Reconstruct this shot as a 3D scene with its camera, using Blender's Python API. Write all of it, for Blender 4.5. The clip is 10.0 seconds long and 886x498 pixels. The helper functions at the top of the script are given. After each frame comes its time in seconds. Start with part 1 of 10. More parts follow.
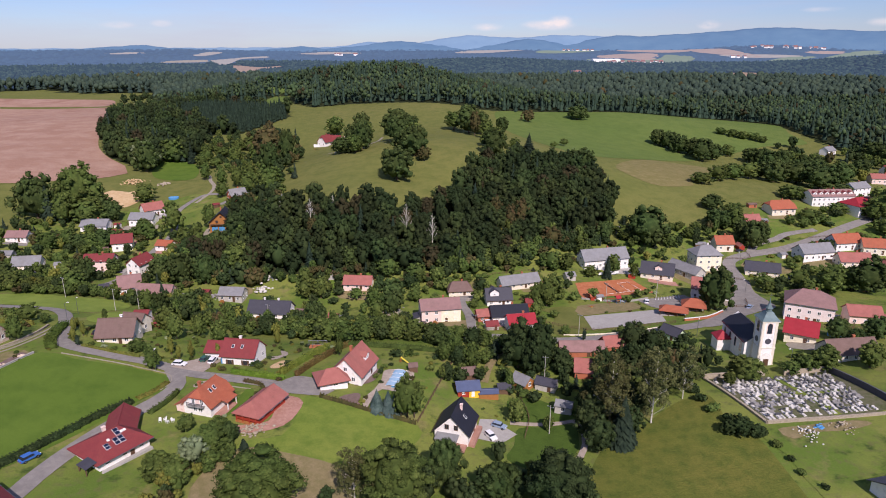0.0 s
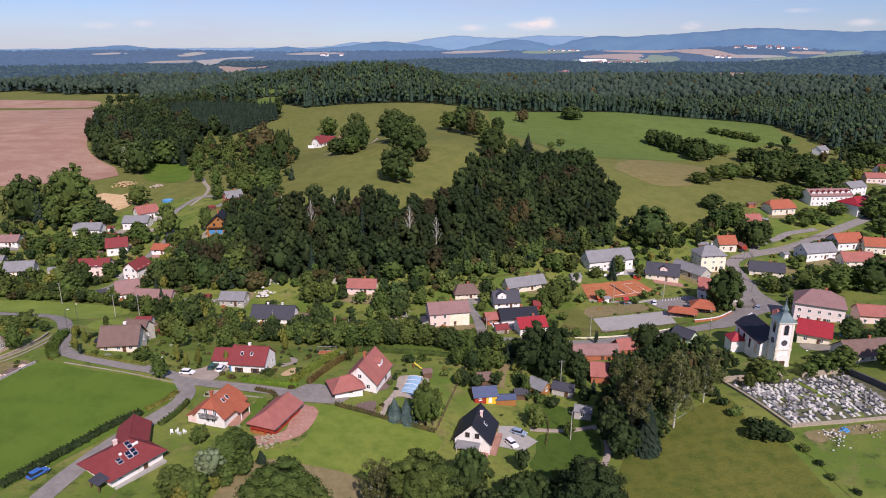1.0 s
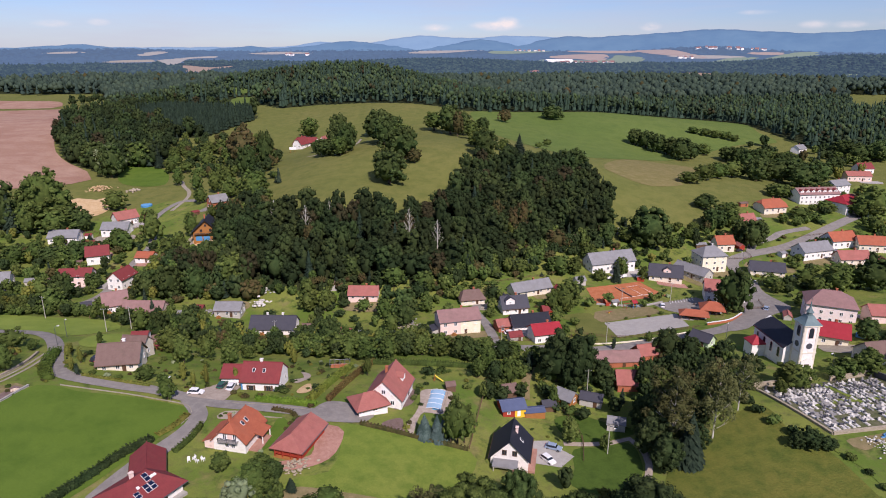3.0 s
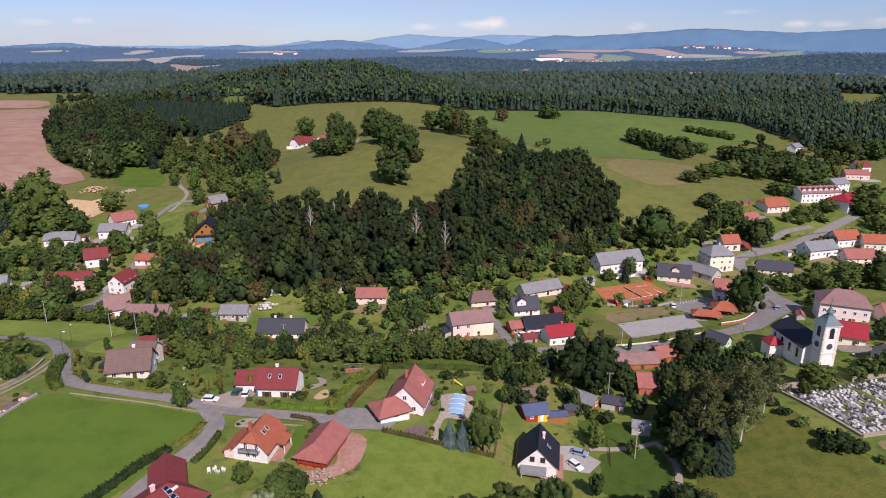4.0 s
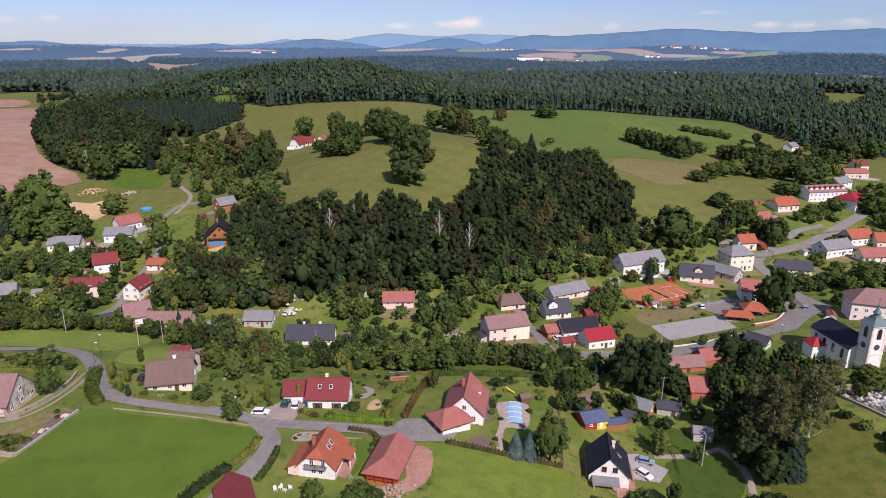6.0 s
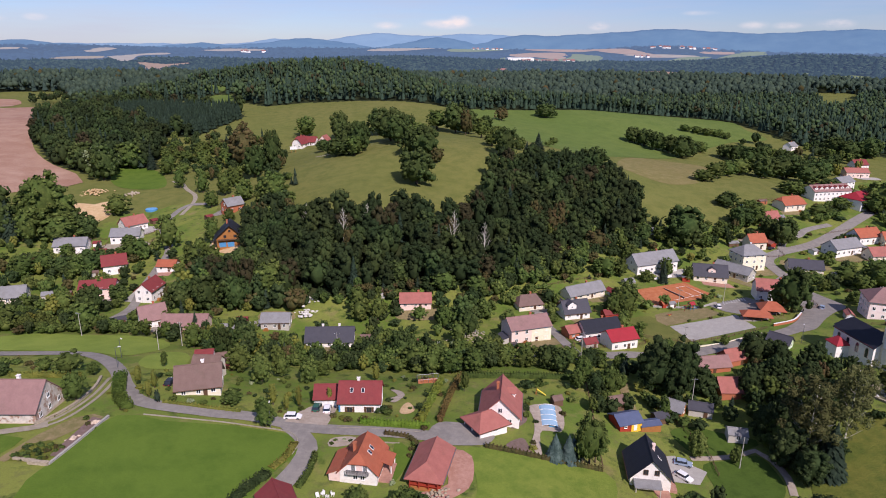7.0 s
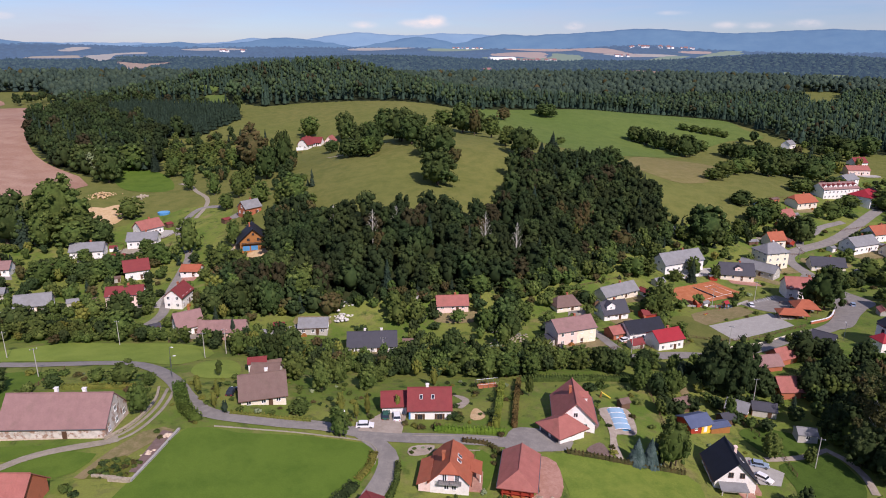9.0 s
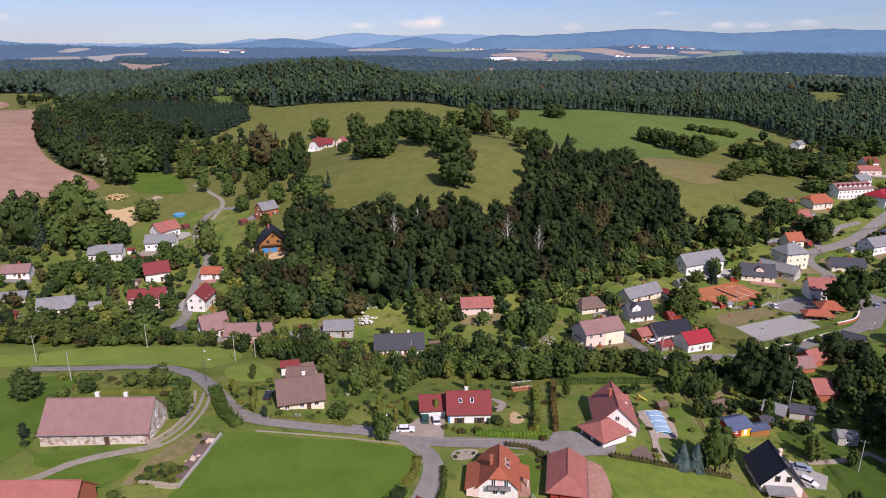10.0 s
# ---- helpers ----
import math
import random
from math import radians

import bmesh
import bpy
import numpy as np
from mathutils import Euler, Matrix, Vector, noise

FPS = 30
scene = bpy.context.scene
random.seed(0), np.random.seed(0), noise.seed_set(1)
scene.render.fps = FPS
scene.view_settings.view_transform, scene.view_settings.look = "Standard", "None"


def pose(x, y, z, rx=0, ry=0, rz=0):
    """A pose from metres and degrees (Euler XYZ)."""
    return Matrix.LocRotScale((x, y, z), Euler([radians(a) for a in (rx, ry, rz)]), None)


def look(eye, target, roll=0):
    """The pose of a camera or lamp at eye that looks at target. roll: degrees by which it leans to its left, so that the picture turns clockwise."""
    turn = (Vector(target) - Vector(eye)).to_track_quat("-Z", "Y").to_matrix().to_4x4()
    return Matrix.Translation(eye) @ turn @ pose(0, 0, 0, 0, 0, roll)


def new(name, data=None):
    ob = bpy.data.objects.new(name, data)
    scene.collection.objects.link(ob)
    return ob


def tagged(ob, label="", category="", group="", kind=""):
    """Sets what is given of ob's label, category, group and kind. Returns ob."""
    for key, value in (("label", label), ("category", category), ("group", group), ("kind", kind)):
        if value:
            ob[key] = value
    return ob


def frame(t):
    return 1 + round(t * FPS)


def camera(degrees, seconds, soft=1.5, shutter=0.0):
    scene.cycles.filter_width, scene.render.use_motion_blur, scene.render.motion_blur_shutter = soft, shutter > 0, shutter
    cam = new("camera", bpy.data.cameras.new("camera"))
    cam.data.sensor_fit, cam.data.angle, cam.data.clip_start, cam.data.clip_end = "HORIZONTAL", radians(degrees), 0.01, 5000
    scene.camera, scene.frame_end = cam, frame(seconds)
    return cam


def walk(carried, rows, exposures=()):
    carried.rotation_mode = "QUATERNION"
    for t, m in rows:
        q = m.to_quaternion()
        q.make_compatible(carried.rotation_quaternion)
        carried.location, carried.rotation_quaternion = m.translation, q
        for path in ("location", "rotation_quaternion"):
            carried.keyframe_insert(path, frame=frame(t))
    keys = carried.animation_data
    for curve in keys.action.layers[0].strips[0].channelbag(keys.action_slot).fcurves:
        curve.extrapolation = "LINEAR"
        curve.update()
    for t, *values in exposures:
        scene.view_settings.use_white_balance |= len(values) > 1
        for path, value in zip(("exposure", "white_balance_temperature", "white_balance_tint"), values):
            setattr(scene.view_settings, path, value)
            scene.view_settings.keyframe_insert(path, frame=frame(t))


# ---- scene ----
cam = camera(68.9, 10.0, 1.0)
PATH = [
    (0, (0.492, -0.739, 88.207), (0.488, 1.172, 87.617), -0.0),
    (0.5, (-3.64, 1.111, 88.039), (-3.623, 3.023, 87.45), -0.0),
    (1, (-7.736, 3.412, 87.8), (-7.697, 5.323, 87.211), -0.0),
    (1.5, (-11.429, 5.696, 87.63), (-11.365, 7.606, 87.041), -0.0),
    (2, (-15.323, 8.037, 87.468), (-15.232, 9.946, 86.879), 0.0),
    (2.5, (-19.184, 10.533, 87.307), (-19.065, 12.441, 86.719), 0.1),
    (4, (-31.143, 17.638, 86.551), (-30.965, 19.54, 85.96), 0.2),
    (4.5, (-35.748, 19.718, 86.469), (-35.552, 21.619, 85.877), 0.3),
    (5, (-40.577, 21.666, 86.482), (-40.363, 23.563, 85.888), 0.4),
    (6.5, (-55.726, 26.928, 85.869), (-55.463, 28.82, 85.277), 0.4),
    (7, (-61.199, 28.695, 85.785), (-60.919, 30.584, 85.192), 0.5),
    (7.5, (-66.597, 30.271, 85.774), (-66.301, 32.158, 85.181), 0.5),
    (8, (-71.924, 31.842, 85.704), (-71.613, 33.726, 85.11), 0.5),
    (8.5, (-77.475, 33.489, 85.69), (-77.147, 35.37, 85.096), 0.5),
    (9, (-82.886, 35.211, 85.663), (-82.541, 37.089, 85.069), 0.5),
    (9.5, (-88.15, 36.757, 85.693), (-87.8, 38.634, 85.099), 0.5),
    (10, (-92.321, 38.158, 85.772), (-91.972, 40.036, 85.179), 0.4),
]
walk(cam, [(t, look(eye, target, roll)) for t, eye, target, roll in PATH], ((0.0, 0.12, 6480, 24.5), (10.0, 0.12, 6480, 24.5)))

# ---- world, sun and light ----
SUN_HEADING, SUN_HEIGHT = 163.0, 42.0
world = bpy.data.worlds.new("sky")
scene.world = world
world.use_nodes = True


def build_sky():
    nt = world.node_tree
    nt.nodes.clear()
    out = nt.nodes.new("ShaderNodeOutputWorld")
    bg = nt.nodes.new("ShaderNodeBackground")
    sky = nt.nodes.new("ShaderNodeTexSky")
    sky.sky_type, sky.sun_disc = "NISHITA", False
    sky.sun_elevation, sky.sun_rotation = radians(SUN_HEIGHT), radians(SUN_HEADING)
    sky.air_density, sky.dust_density, sky.ozone_density = 1.0, 0.2, 3.0
    # thin high cloud and a row of small cumulus low over the horizon
    co = nt.nodes.new("ShaderNodeTexCoord")
    sep = nt.nodes.new("ShaderNodeSeparateXYZ")
    nt.links.new(co.outputs["Generated"], sep.inputs[0])

    def noise_on(scale_xyz, scale, detail, lo, hi):
        m = nt.nodes.new("ShaderNodeMapping")
        m.inputs["Scale"].default_value = scale_xyz
        nt.links.new(co.outputs["Generated"], m.inputs[0])
        n = nt.nodes.new("ShaderNodeTexNoise")
        n.inputs["Scale"].default_value, n.inputs["Detail"].default_value, n.inputs["Roughness"].default_value = scale, detail, 0.6
        nt.links.new(m.outputs[0], n.inputs["Vector"])
        r = nt.nodes.new("ShaderNodeMapRange")
        r.inputs[1].default_value, r.inputs[2].default_value = lo, hi
        nt.links.new(n.outputs[0], r.inputs[0])
        return r.outputs[0]

    def ramp_z(lo, hi):
        r = nt.nodes.new("ShaderNodeMapRange")
        r.interpolation_type = "SMOOTHSTEP"
        r.inputs[1].default_value, r.inputs[2].default_value = lo, hi
        nt.links.new(sep.outputs[2], r.inputs[0])
        return r.outputs[0]

    def mul(a, b):
        m = nt.nodes.new("ShaderNodeMath")
        m.operation = "MULTIPLY"
        for i, v in enumerate((a, b)):
            if isinstance(v, float):
                m.inputs[i].default_value = v
            else:
                nt.links.new(v, m.inputs[i])
        return m.outputs[0]

    def add(a, b):
        m = nt.nodes.new("ShaderNodeMath")
        m.operation, m.use_clamp = "ADD", True
        nt.links.new(a, m.inputs[0])
        nt.links.new(b, m.inputs[1])
        return m.outputs[0]

    def cumulus(heading, height, wide, tall, strength):
        """One small cumulus: a soft oval patch of sky."""
        a, e = radians(heading), radians(height)
        at = (math.sin(a) * math.cos(e), math.cos(a) * math.cos(e), math.sin(e))
        m = nt.nodes.new("ShaderNodeMapping")
        m.vector_type = "TEXTURE"
        m.inputs["Location"].default_value = at
        m.inputs["Rotation"].default_value = (0, 0, -a)
        m.inputs["Scale"].default_value = (radians(wide), 1.0, radians(tall))
        nt.links.new(co.outputs["Generated"], m.inputs[0])
        n = nt.nodes.new("ShaderNodeVectorMath")
        n.operation = "LENGTH"
        nt.links.new(m.outputs[0], n.inputs[0])
        r = nt.nodes.new("ShaderNodeMapRange")
        r.interpolation_type = "SMOOTHSTEP"
        r.inputs[1].default_value, r.inputs[2].default_value = 1.0, 0.15
        r.inputs[4].default_value = strength
        nt.links.new(n.outputs["Value"], r.inputs[0])
        return r.outputs[0]

    high = mul(noise_on((1, 1, 9), 2.6, 6, 0.4, 0.75), 0.6)
    low = None
    for cloud in ((8.6, 1.95, 2.6, 0.55, 1.0), (9.6, 2.3, 1.2, 0.5, 0.8), (3.6, 1.8, 1.6, 0.4, 0.7), (21.1, 1.85, 1.1, 0.45, 0.75), (32.8, 1.9, 1.4, 0.4, 0.6), (35.0, 1.85, 1.4, 0.35, 0.55), (38.2, 1.95, 1.6, 0.45, 0.7), (28.8, 2.8, 1.8, 0.25, 0.4), (-25.6, 1.8, 1.6, 0.35, 0.45), (-22.5, 1.95, 1.0, 0.35, 0.5), (54.0, 2.4, 3.0, 0.7, 0.8), (-58.0, 2.6, 3.0, 0.7, 0.8)):
        c = cumulus(*cloud)
        low = c if low is None else add(low, c)
    low = mul(low, noise_on((1, 1, 2.2), 26.0, 5, 0.3, 0.6))
    tint = nt.nodes.new("ShaderNodeMix")
    tint.data_type = "RGBA"
    cool = nt.nodes.new("ShaderNodeMix")
    cool.data_type, cool.blend_type = "RGBA", "MULTIPLY"
    cool.inputs[0].default_value = 1.0
    cool.inputs[7].default_value = (0.8, 0.95, 1.3, 1)
    nt.links.new(sky.outputs[0], cool.inputs[6])
    nt.links.new(cool.outputs[2], tint.inputs[6])
    tint.inputs[7].default_value = (6.6, 7.2, 8.2, 1)
    nt.links.new(high, tint.inputs[0])
    puff = nt.nodes.new("ShaderNodeMix")
    puff.data_type = "RGBA"
    nt.links.new(tint.outputs[2], puff.inputs[6])
    puff.inputs[7].default_value = (10.6, 10.2, 9.8, 1)
    nt.links.new(low, puff.inputs[0])
    nt.links.new(puff.outputs[2], bg.inputs[0])
    bg.inputs[1].default_value = 0.076
    nt.links.new(bg.outputs[0], out.inputs[0])


build_sky()
sun_data = bpy.data.lights.new("sun", "SUN")
sun_data.energy, sun_data.angle, sun_data.color = 4.4, radians(0.5), (1.0, 0.94, 0.87)
sun = new("sun", sun_data)
ah, ae = radians(SUN_HEADING), radians(SUN_HEIGHT)
sun.matrix_basis = look((0, -200, 400), (-math.sin(ah) * math.cos(ae), -200 - math.cos(ah) * math.cos(ae), 400 - math.sin(ae)))


# ---- materials ----
def hexa(h):
    v = [int(h[i:i + 2], 16) / 255 for i in (0, 2, 4)]
    return [c / 12.92 if c <= 0.04045 else ((c + 0.055) / 1.055) ** 2.4 for c in v] + [1.0]


class Mat:
    """A procedural material: base colours mixed by noise at two scales, with a fine relief."""

    def __init__(self, name, rough=0.9, spec=0.2):
        self.m = bpy.data.materials.new(name)
        self.m.use_nodes = True
        self.nt = self.m.node_tree
        self.b = self.nt.nodes["Principled BSDF"]
        self.b.inputs["Roughness"].default_value = rough
        self.b.inputs["Specular IOR Level"].default_value = spec
        self.pos = self.nt.nodes.new("ShaderNodeNewGeometry").outputs["Position"]

    def node(self, kind, **kw):
        n = self.nt.nodes.new(kind)
        for k, v in kw.items():
            n.inputs[k].default_value = v
        return n

    def link(self, a, b):
        self.nt.links.new(a, b)

    def noise(self, scale, detail=4, rough=0.55, vec=None, lo=0.3, hi=0.7):
        n = self.node("ShaderNodeTexNoise", Scale=scale, Detail=detail, Roughness=rough)
        self.link(vec or self.pos, n.inputs["Vector"])
        r = self.nt.nodes.new("ShaderNodeMapRange")
        r.inputs[1].default_value, r.inputs[2].default_value = lo, hi
        self.link(n.outputs[0], r.inputs[0])
        return r.outputs[0]

    def mix(self, fac, a, b, blend="MIX"):
        n = self.nt.nodes.new("ShaderNodeMix")
        n.data_type, n.blend_type = "RGBA", blend
        for v, s in ((fac, 0), (a, 6), (b, 7)):
            if isinstance(v, (float, int)):
                n.inputs[s].default_value = v
            elif isinstance(v, (list, tuple)):
                n.inputs[s].default_value = v
            else:
                self.link(v, n.inputs[s])
        return n.outputs[2]

    def bump(self, height, strength, dist):
        n = self.node("ShaderNodeBump", Strength=strength, Distance=dist)
        self.link(height, n.inputs["Height"])
        self.link(n.outputs[0], self.b.inputs["Normal"])

    def colour(self, c):
        if isinstance(c, (list, tuple)):
            self.b.inputs["Base Color"].default_value = c
        else:
            self.link(c, self.b.inputs["Base Color"])
        return self.m


def ground_mat(name, a, b, c, big=0.03, mid=0.35, fine=4.0, bump=0.25):
    k = Mat(name, 0.95, 0.1)
    col = k.mix(k.noise(big, 5), hexa(a), hexa(b))
    col = k.mix(k.noise(mid, 6, 0.65, lo=0.42, hi=0.72), col, hexa(c))
    g = k.noise(fine, 3, 0.7, lo=0.2, hi=0.8)
    col = k.mix(0.5, col, k.mix(g, (0.35, 0.35, 0.35, 1), (1, 1, 1, 1)), "MULTIPLY")
    k.bump(g, bump, 0.25)
    return k.colour(col)


def plaster(name, a, dirt="8a8272", rough=0.9):
    k = Mat(name, rough, 0.2)
    col = k.mix(k.noise(0.9, 6, 0.65, lo=0.52, hi=0.85), hexa(a), hexa(dirt))
    col = k.mix(0.25, col, k.mix(k.noise(6, 4), (0.6, 0.6, 0.6, 1), (1, 1, 1, 1)), "MULTIPLY")
    k.bump(k.noise(14, 3), 0.15, 0.02)
    return k.colour(col)


def worn_plaster(name, a, bare, dirt="8a8272"):
    """Limewash that has fallen off in patches, with brick and stone showing."""
    k = Mat(name, 0.92, 0.2)
    col = k.mix(k.noise(0.9, 6, 0.65, lo=0.45, hi=0.8), hexa(a), hexa(dirt))
    col = k.mix(k.noise(0.55, 7, 0.7, lo=0.5, hi=0.58), col, k.mix(k.noise(5, 3), hexa(bare), hexa("9c8f7e")))
    k.bump(k.noise(9, 4), 0.3, 0.03)
    return k.colour(col)


def roofing(name, a, b, course=0.34, rough=0.75, bump=0.3, moss="5b5644", wear=0.35):
    k = Mat(name, rough, 0.25)
    co = k.nt.nodes.new("ShaderNodeTexCoord").outputs["Object"]
    w = k.nt.nodes.new("ShaderNodeTexWave")
    w.wave_type, w.bands_direction, w.wave_profile = "BANDS", "Z", "SAW"
    w.inputs["Scale"].default_value = 1 / (course * 6.3)
    w.inputs["Distortion"].default_value = 0.2
    k.link(co, w.inputs["Vector"])
    v = k.nt.nodes.new("ShaderNodeTexWave")
    v.bands_direction = "X"
    v.inputs["Scale"].default_value = 1 / (0.3 * 6.3)
    k.link(co, v.inputs["Vector"])
    col = k.mix(k.noise(0.6, 6, 0.65), hexa(a), hexa(b))
    m = k.noise(0.35, 6, 0.7, lo=0.5, hi=0.8)
    wm = k.nt.nodes.new("ShaderNodeMath")
    wm.operation = "MULTIPLY"
    wm.inputs[1].default_value = wear
    k.link(m, wm.inputs[0])
    col = k.mix(wm.outputs[0], col, hexa(moss))
    fine = k.noise(5.0, 3, 0.7)
    col = k.mix(0.3, col, k.mix(fine, (0.45, 0.45, 0.45, 1), (1, 1, 1, 1)), "MULTIPLY")
    s = k.nt.nodes.new("ShaderNodeMath")
    s.operation = "ADD"
    k.link(w.outputs[1], s.inputs[0])
    half = k.nt.nodes.new("ShaderNodeMath")
    half.operation = "MULTIPLY"
    half.inputs[1].default_value = 0.35
    k.link(v.outputs[1], half.inputs[0])
    k.link(half.outputs[0], s.inputs[1])
    k.bump(s.outputs[0], bump, 0.05)
    return k.colour(col)


def foliage(name, a, b, c, rough=0.85):
    """Leaves: a narrow spread of colour from leaf to leaf, a wider one from clump to clump and tree to tree."""
    k = Mat(name, rough, 0.05)
    geo = k.nt.nodes.new("ShaderNodeNewGeometry")
    inf = k.nt.nodes.new("ShaderNodeObjectInfo")
    ramp = k.nt.nodes.new("ShaderNodeValToRGB")
    ramp.color_ramp.elements[0].color, ramp.color_ramp.elements[1].color = hexa(a), hexa(c)
    e = ramp.color_ramp.elements.new(0.5)
    e.color = hexa(b)
    blend = k.nt.nodes.new("ShaderNodeMath")
    blend.operation = "MULTIPLY_ADD"
    k.link(geo.outputs["Random Per Island"], blend.inputs[0])
    blend.inputs[1].default_value = 0.5
    part_ = k.nt.nodes.new("ShaderNodeMath")
    part_.operation = "MULTIPLY"
    part_.inputs[1].default_value = 0.5
    k.link(k.noise(0.55, 2, 0.5, lo=0.35, hi=0.65), part_.inputs[0])
    k.link(part_.outputs[0], blend.inputs[2])
    k.link(blend.outputs[0], ramp.inputs[0])
    hsv = k.node("ShaderNodeHueSaturation")
    for lo, hi, slot in ((0.475, 0.52, "Hue"), (0.7, 1.3, "Value")):
        r = k.nt.nodes.new("ShaderNodeMapRange")
        r.inputs[3].default_value, r.inputs[4].default_value = lo, hi
        if slot == "Value":
            drift = k.nt.nodes.new("ShaderNodeMath")
            drift.operation = "MULTIPLY_ADD"
            k.link(k.noise(0.1, 2, 0.5, lo=0.35, hi=0.65), drift.inputs[0])
            drift.inputs[1].default_value = 0.6
            k.link(inf.outputs["Random"], drift.inputs[2])
            r.inputs[2].default_value = 1.6
            k.link(drift.outputs[0], r.inputs[0])
        else:
            k.link(k.noise(0.05, 3), r.inputs[0])
        k.link(r.outputs[0], hsv.inputs[slot])
    k.link(ramp.outputs[0], hsv.inputs["Color"])
    thin = k.nt.nodes.new("ShaderNodeBsdfTranslucent")
    k.link(hsv.outputs[0], thin.inputs["Color"])
    both = k.nt.nodes.new("ShaderNodeMixShader")
    both.inputs[0].default_value = 0.12
    k.link(k.b.outputs[0], both.inputs[1])
    k.link(thin.outputs[0], both.inputs[2])
    k.link(both.outputs[0], k.nt.nodes["Material Output"].inputs["Surface"])
    return k.colour(hsv.outputs[0])


def plain(name, a, rough=0.6, metal=0.0, spec=0.3, vary=0.25, scale=3.0):
    k = Mat(name, rough, spec)
    k.b.inputs["Metallic"].default_value = metal
    col = k.mix(vary, hexa(a), k.mix(k.noise(scale, 5, 0.65), (0.35, 0.34, 0.33, 1), (1, 1, 1, 1)), "MULTIPLY")
    return k.colour(col)


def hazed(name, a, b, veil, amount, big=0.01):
    """Distance, a backdrop behind kilometres of air: the haze is put in as emission."""
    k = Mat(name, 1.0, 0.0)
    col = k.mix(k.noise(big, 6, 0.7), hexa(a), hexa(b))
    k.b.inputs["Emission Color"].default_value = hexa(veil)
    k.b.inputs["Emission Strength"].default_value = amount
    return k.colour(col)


def garden_mat(name):
    """Gardens: patches of lush, worn and dry grass of different size."""
    k = Mat(name, 0.95, 0.1)
    col = k.mix(k.noise(0.05, 4, lo=0.4, hi=0.6), hexa("647b33"), hexa("828a43"))
    col = k.mix(k.noise(0.11, 5, 0.6, lo=0.58, hi=0.72), col, hexa("8f8656"))
    col = k.mix(k.noise(0.19, 5, 0.65, lo=0.55, hi=0.7), col, hexa("3f5526"))
    col = k.mix(k.noise(0.5, 5, 0.65, lo=0.5, hi=0.75), col, hexa("6f6f44"))
    f = k.noise(3.0, 4, 0.7, lo=0.2, hi=0.8)
    col = k.mix(0.45, col, k.mix(f, (0.3, 0.3, 0.3, 1), (1, 1, 1, 1)), "MULTIPLY")
    k.bump(f, 0.3, 0.3)
    return k.colour(col)


MEADOW = ground_mat("meadow_grass", "71773d", "7d7c45", "646c36", 0.015, 0.16)
LUSH = ground_mat("lush_grass", "64793a", "6d7d3f", "5a6f35", 0.012, 0.1)
LAWN = ground_mat("lawn_grass", "758937", "848f42", "627930", 0.03, 0.3)
# dark green of lush growth, with some tree shade put into the colour
TALL = ground_mat("shaded_rank_grass", "4b6327", "566c2d", "405622", 0.05, 0.4)
MOWN = ground_mat("mown_field_grass", "859a43", "93a04b", "768b3b", 0.02, 0.12)
VILLAGE = garden_mat("garden_grass")
FIELD = ground_mat("field_grass", "5c762a", "698034", "506b26", 0.03, 0.12)
OLIVE = ground_mat("tall_grass", "677030", "787638", "52622a", 0.06, 0.3, 2.0, 0.6)
DRY = ground_mat("dry_grass", "8f815d", "7b774c", "9d8c69", 0.08, 0.5)
STUBBLE = ground_mat("stubble", "877d4e", "797546", "92865a", 0.03, 0.2)
SOIL = ground_mat("ploughed_soil", "b08d78", "a07a68", "bd9d89", 0.009, 0.05, 1.0)
ASPHALT = ground_mat("asphalt", "938e88", "86817b", "a09a92", 0.08, 0.5, 6.0, 0.1)
CONCRETE = ground_mat("concrete", "b3afa8", "a8a49d", "bdb9b0", 0.15, 0.6, 6.0, 0.1)
GRAVEL = ground_mat("gravel", "a89f8f", "988f7d", "b5ac9c", 0.2, 0.8, 6.0, 0.4)
CHURCHYARD = ground_mat("churchyard_gravel", "6f6d52", "566238", "7f7a66", 0.2, 0.7, 4.0, 0.4)
CLAY = ground_mat("clay_court", "c0764f", "b26a48", "c98761", 0.1, 0.5, 6.0, 0.1)
BEIGE = ground_mat("beige_paving", "b3a596", "a59788", "c0b3a4", 0.2, 0.9, 6.0, 0.2)
HEATHER = ground_mat("heather_bed", "86706a", "75665a", "937c78", 0.3, 1.2, 6.0, 0.5)
PAVERS = ground_mat("red_pavers", "b98c7b", "a97d6c", "c59a89", 0.2, 0.9, 6.0, 0.2)
SAND = ground_mat("sand", "d9b98c", "c8a678", "e2c79f", 0.08, 0.5)
FOREST_FLOOR = ground_mat("forest_floor", "333b22", "3c4228", "2b331e", 0.05, 0.3)
WHITE = plaster("white_plaster", "eeeae4", "c9c2b8")
CREAM = plaster("cream_plaster", "e6dcc8", "bfb29b")
PINK = plaster("pink_plaster", "ecd2c6", "cdac9e")
WHITE_PINK = plaster("pale_pink_plaster", "f0dfda", "d2bbb3")
YELLOW = plaster("yellow_plaster", "efe6cc", "cbbf9f")
GREENISH = plaster("green_plaster", "c3d6b4", "9fae90")
BRICK = plaster("brick_wall", "b06a4d", "8f5a45")
TIMBER = plaster("timber_wall", "a4703f", "7d5432")
RED_TIMBER = plaster("red_timber", "a5402f", "7d3426")
DARK_TIMBER = plaster("dark_timber", "6b5442", "4d3c30")
STONE = plaster("stone_wall", "cdb9a4", "a0806a")
GREY_WALL = plaster("grey_wall", "b9b4ab", "8f8a82")
R_ORANGE = roofing("orange_tiles", "b0654a", "a05840")
R_RED = roofing("red_tiles", "8a3f3e", "7d3839", wear=0.15)
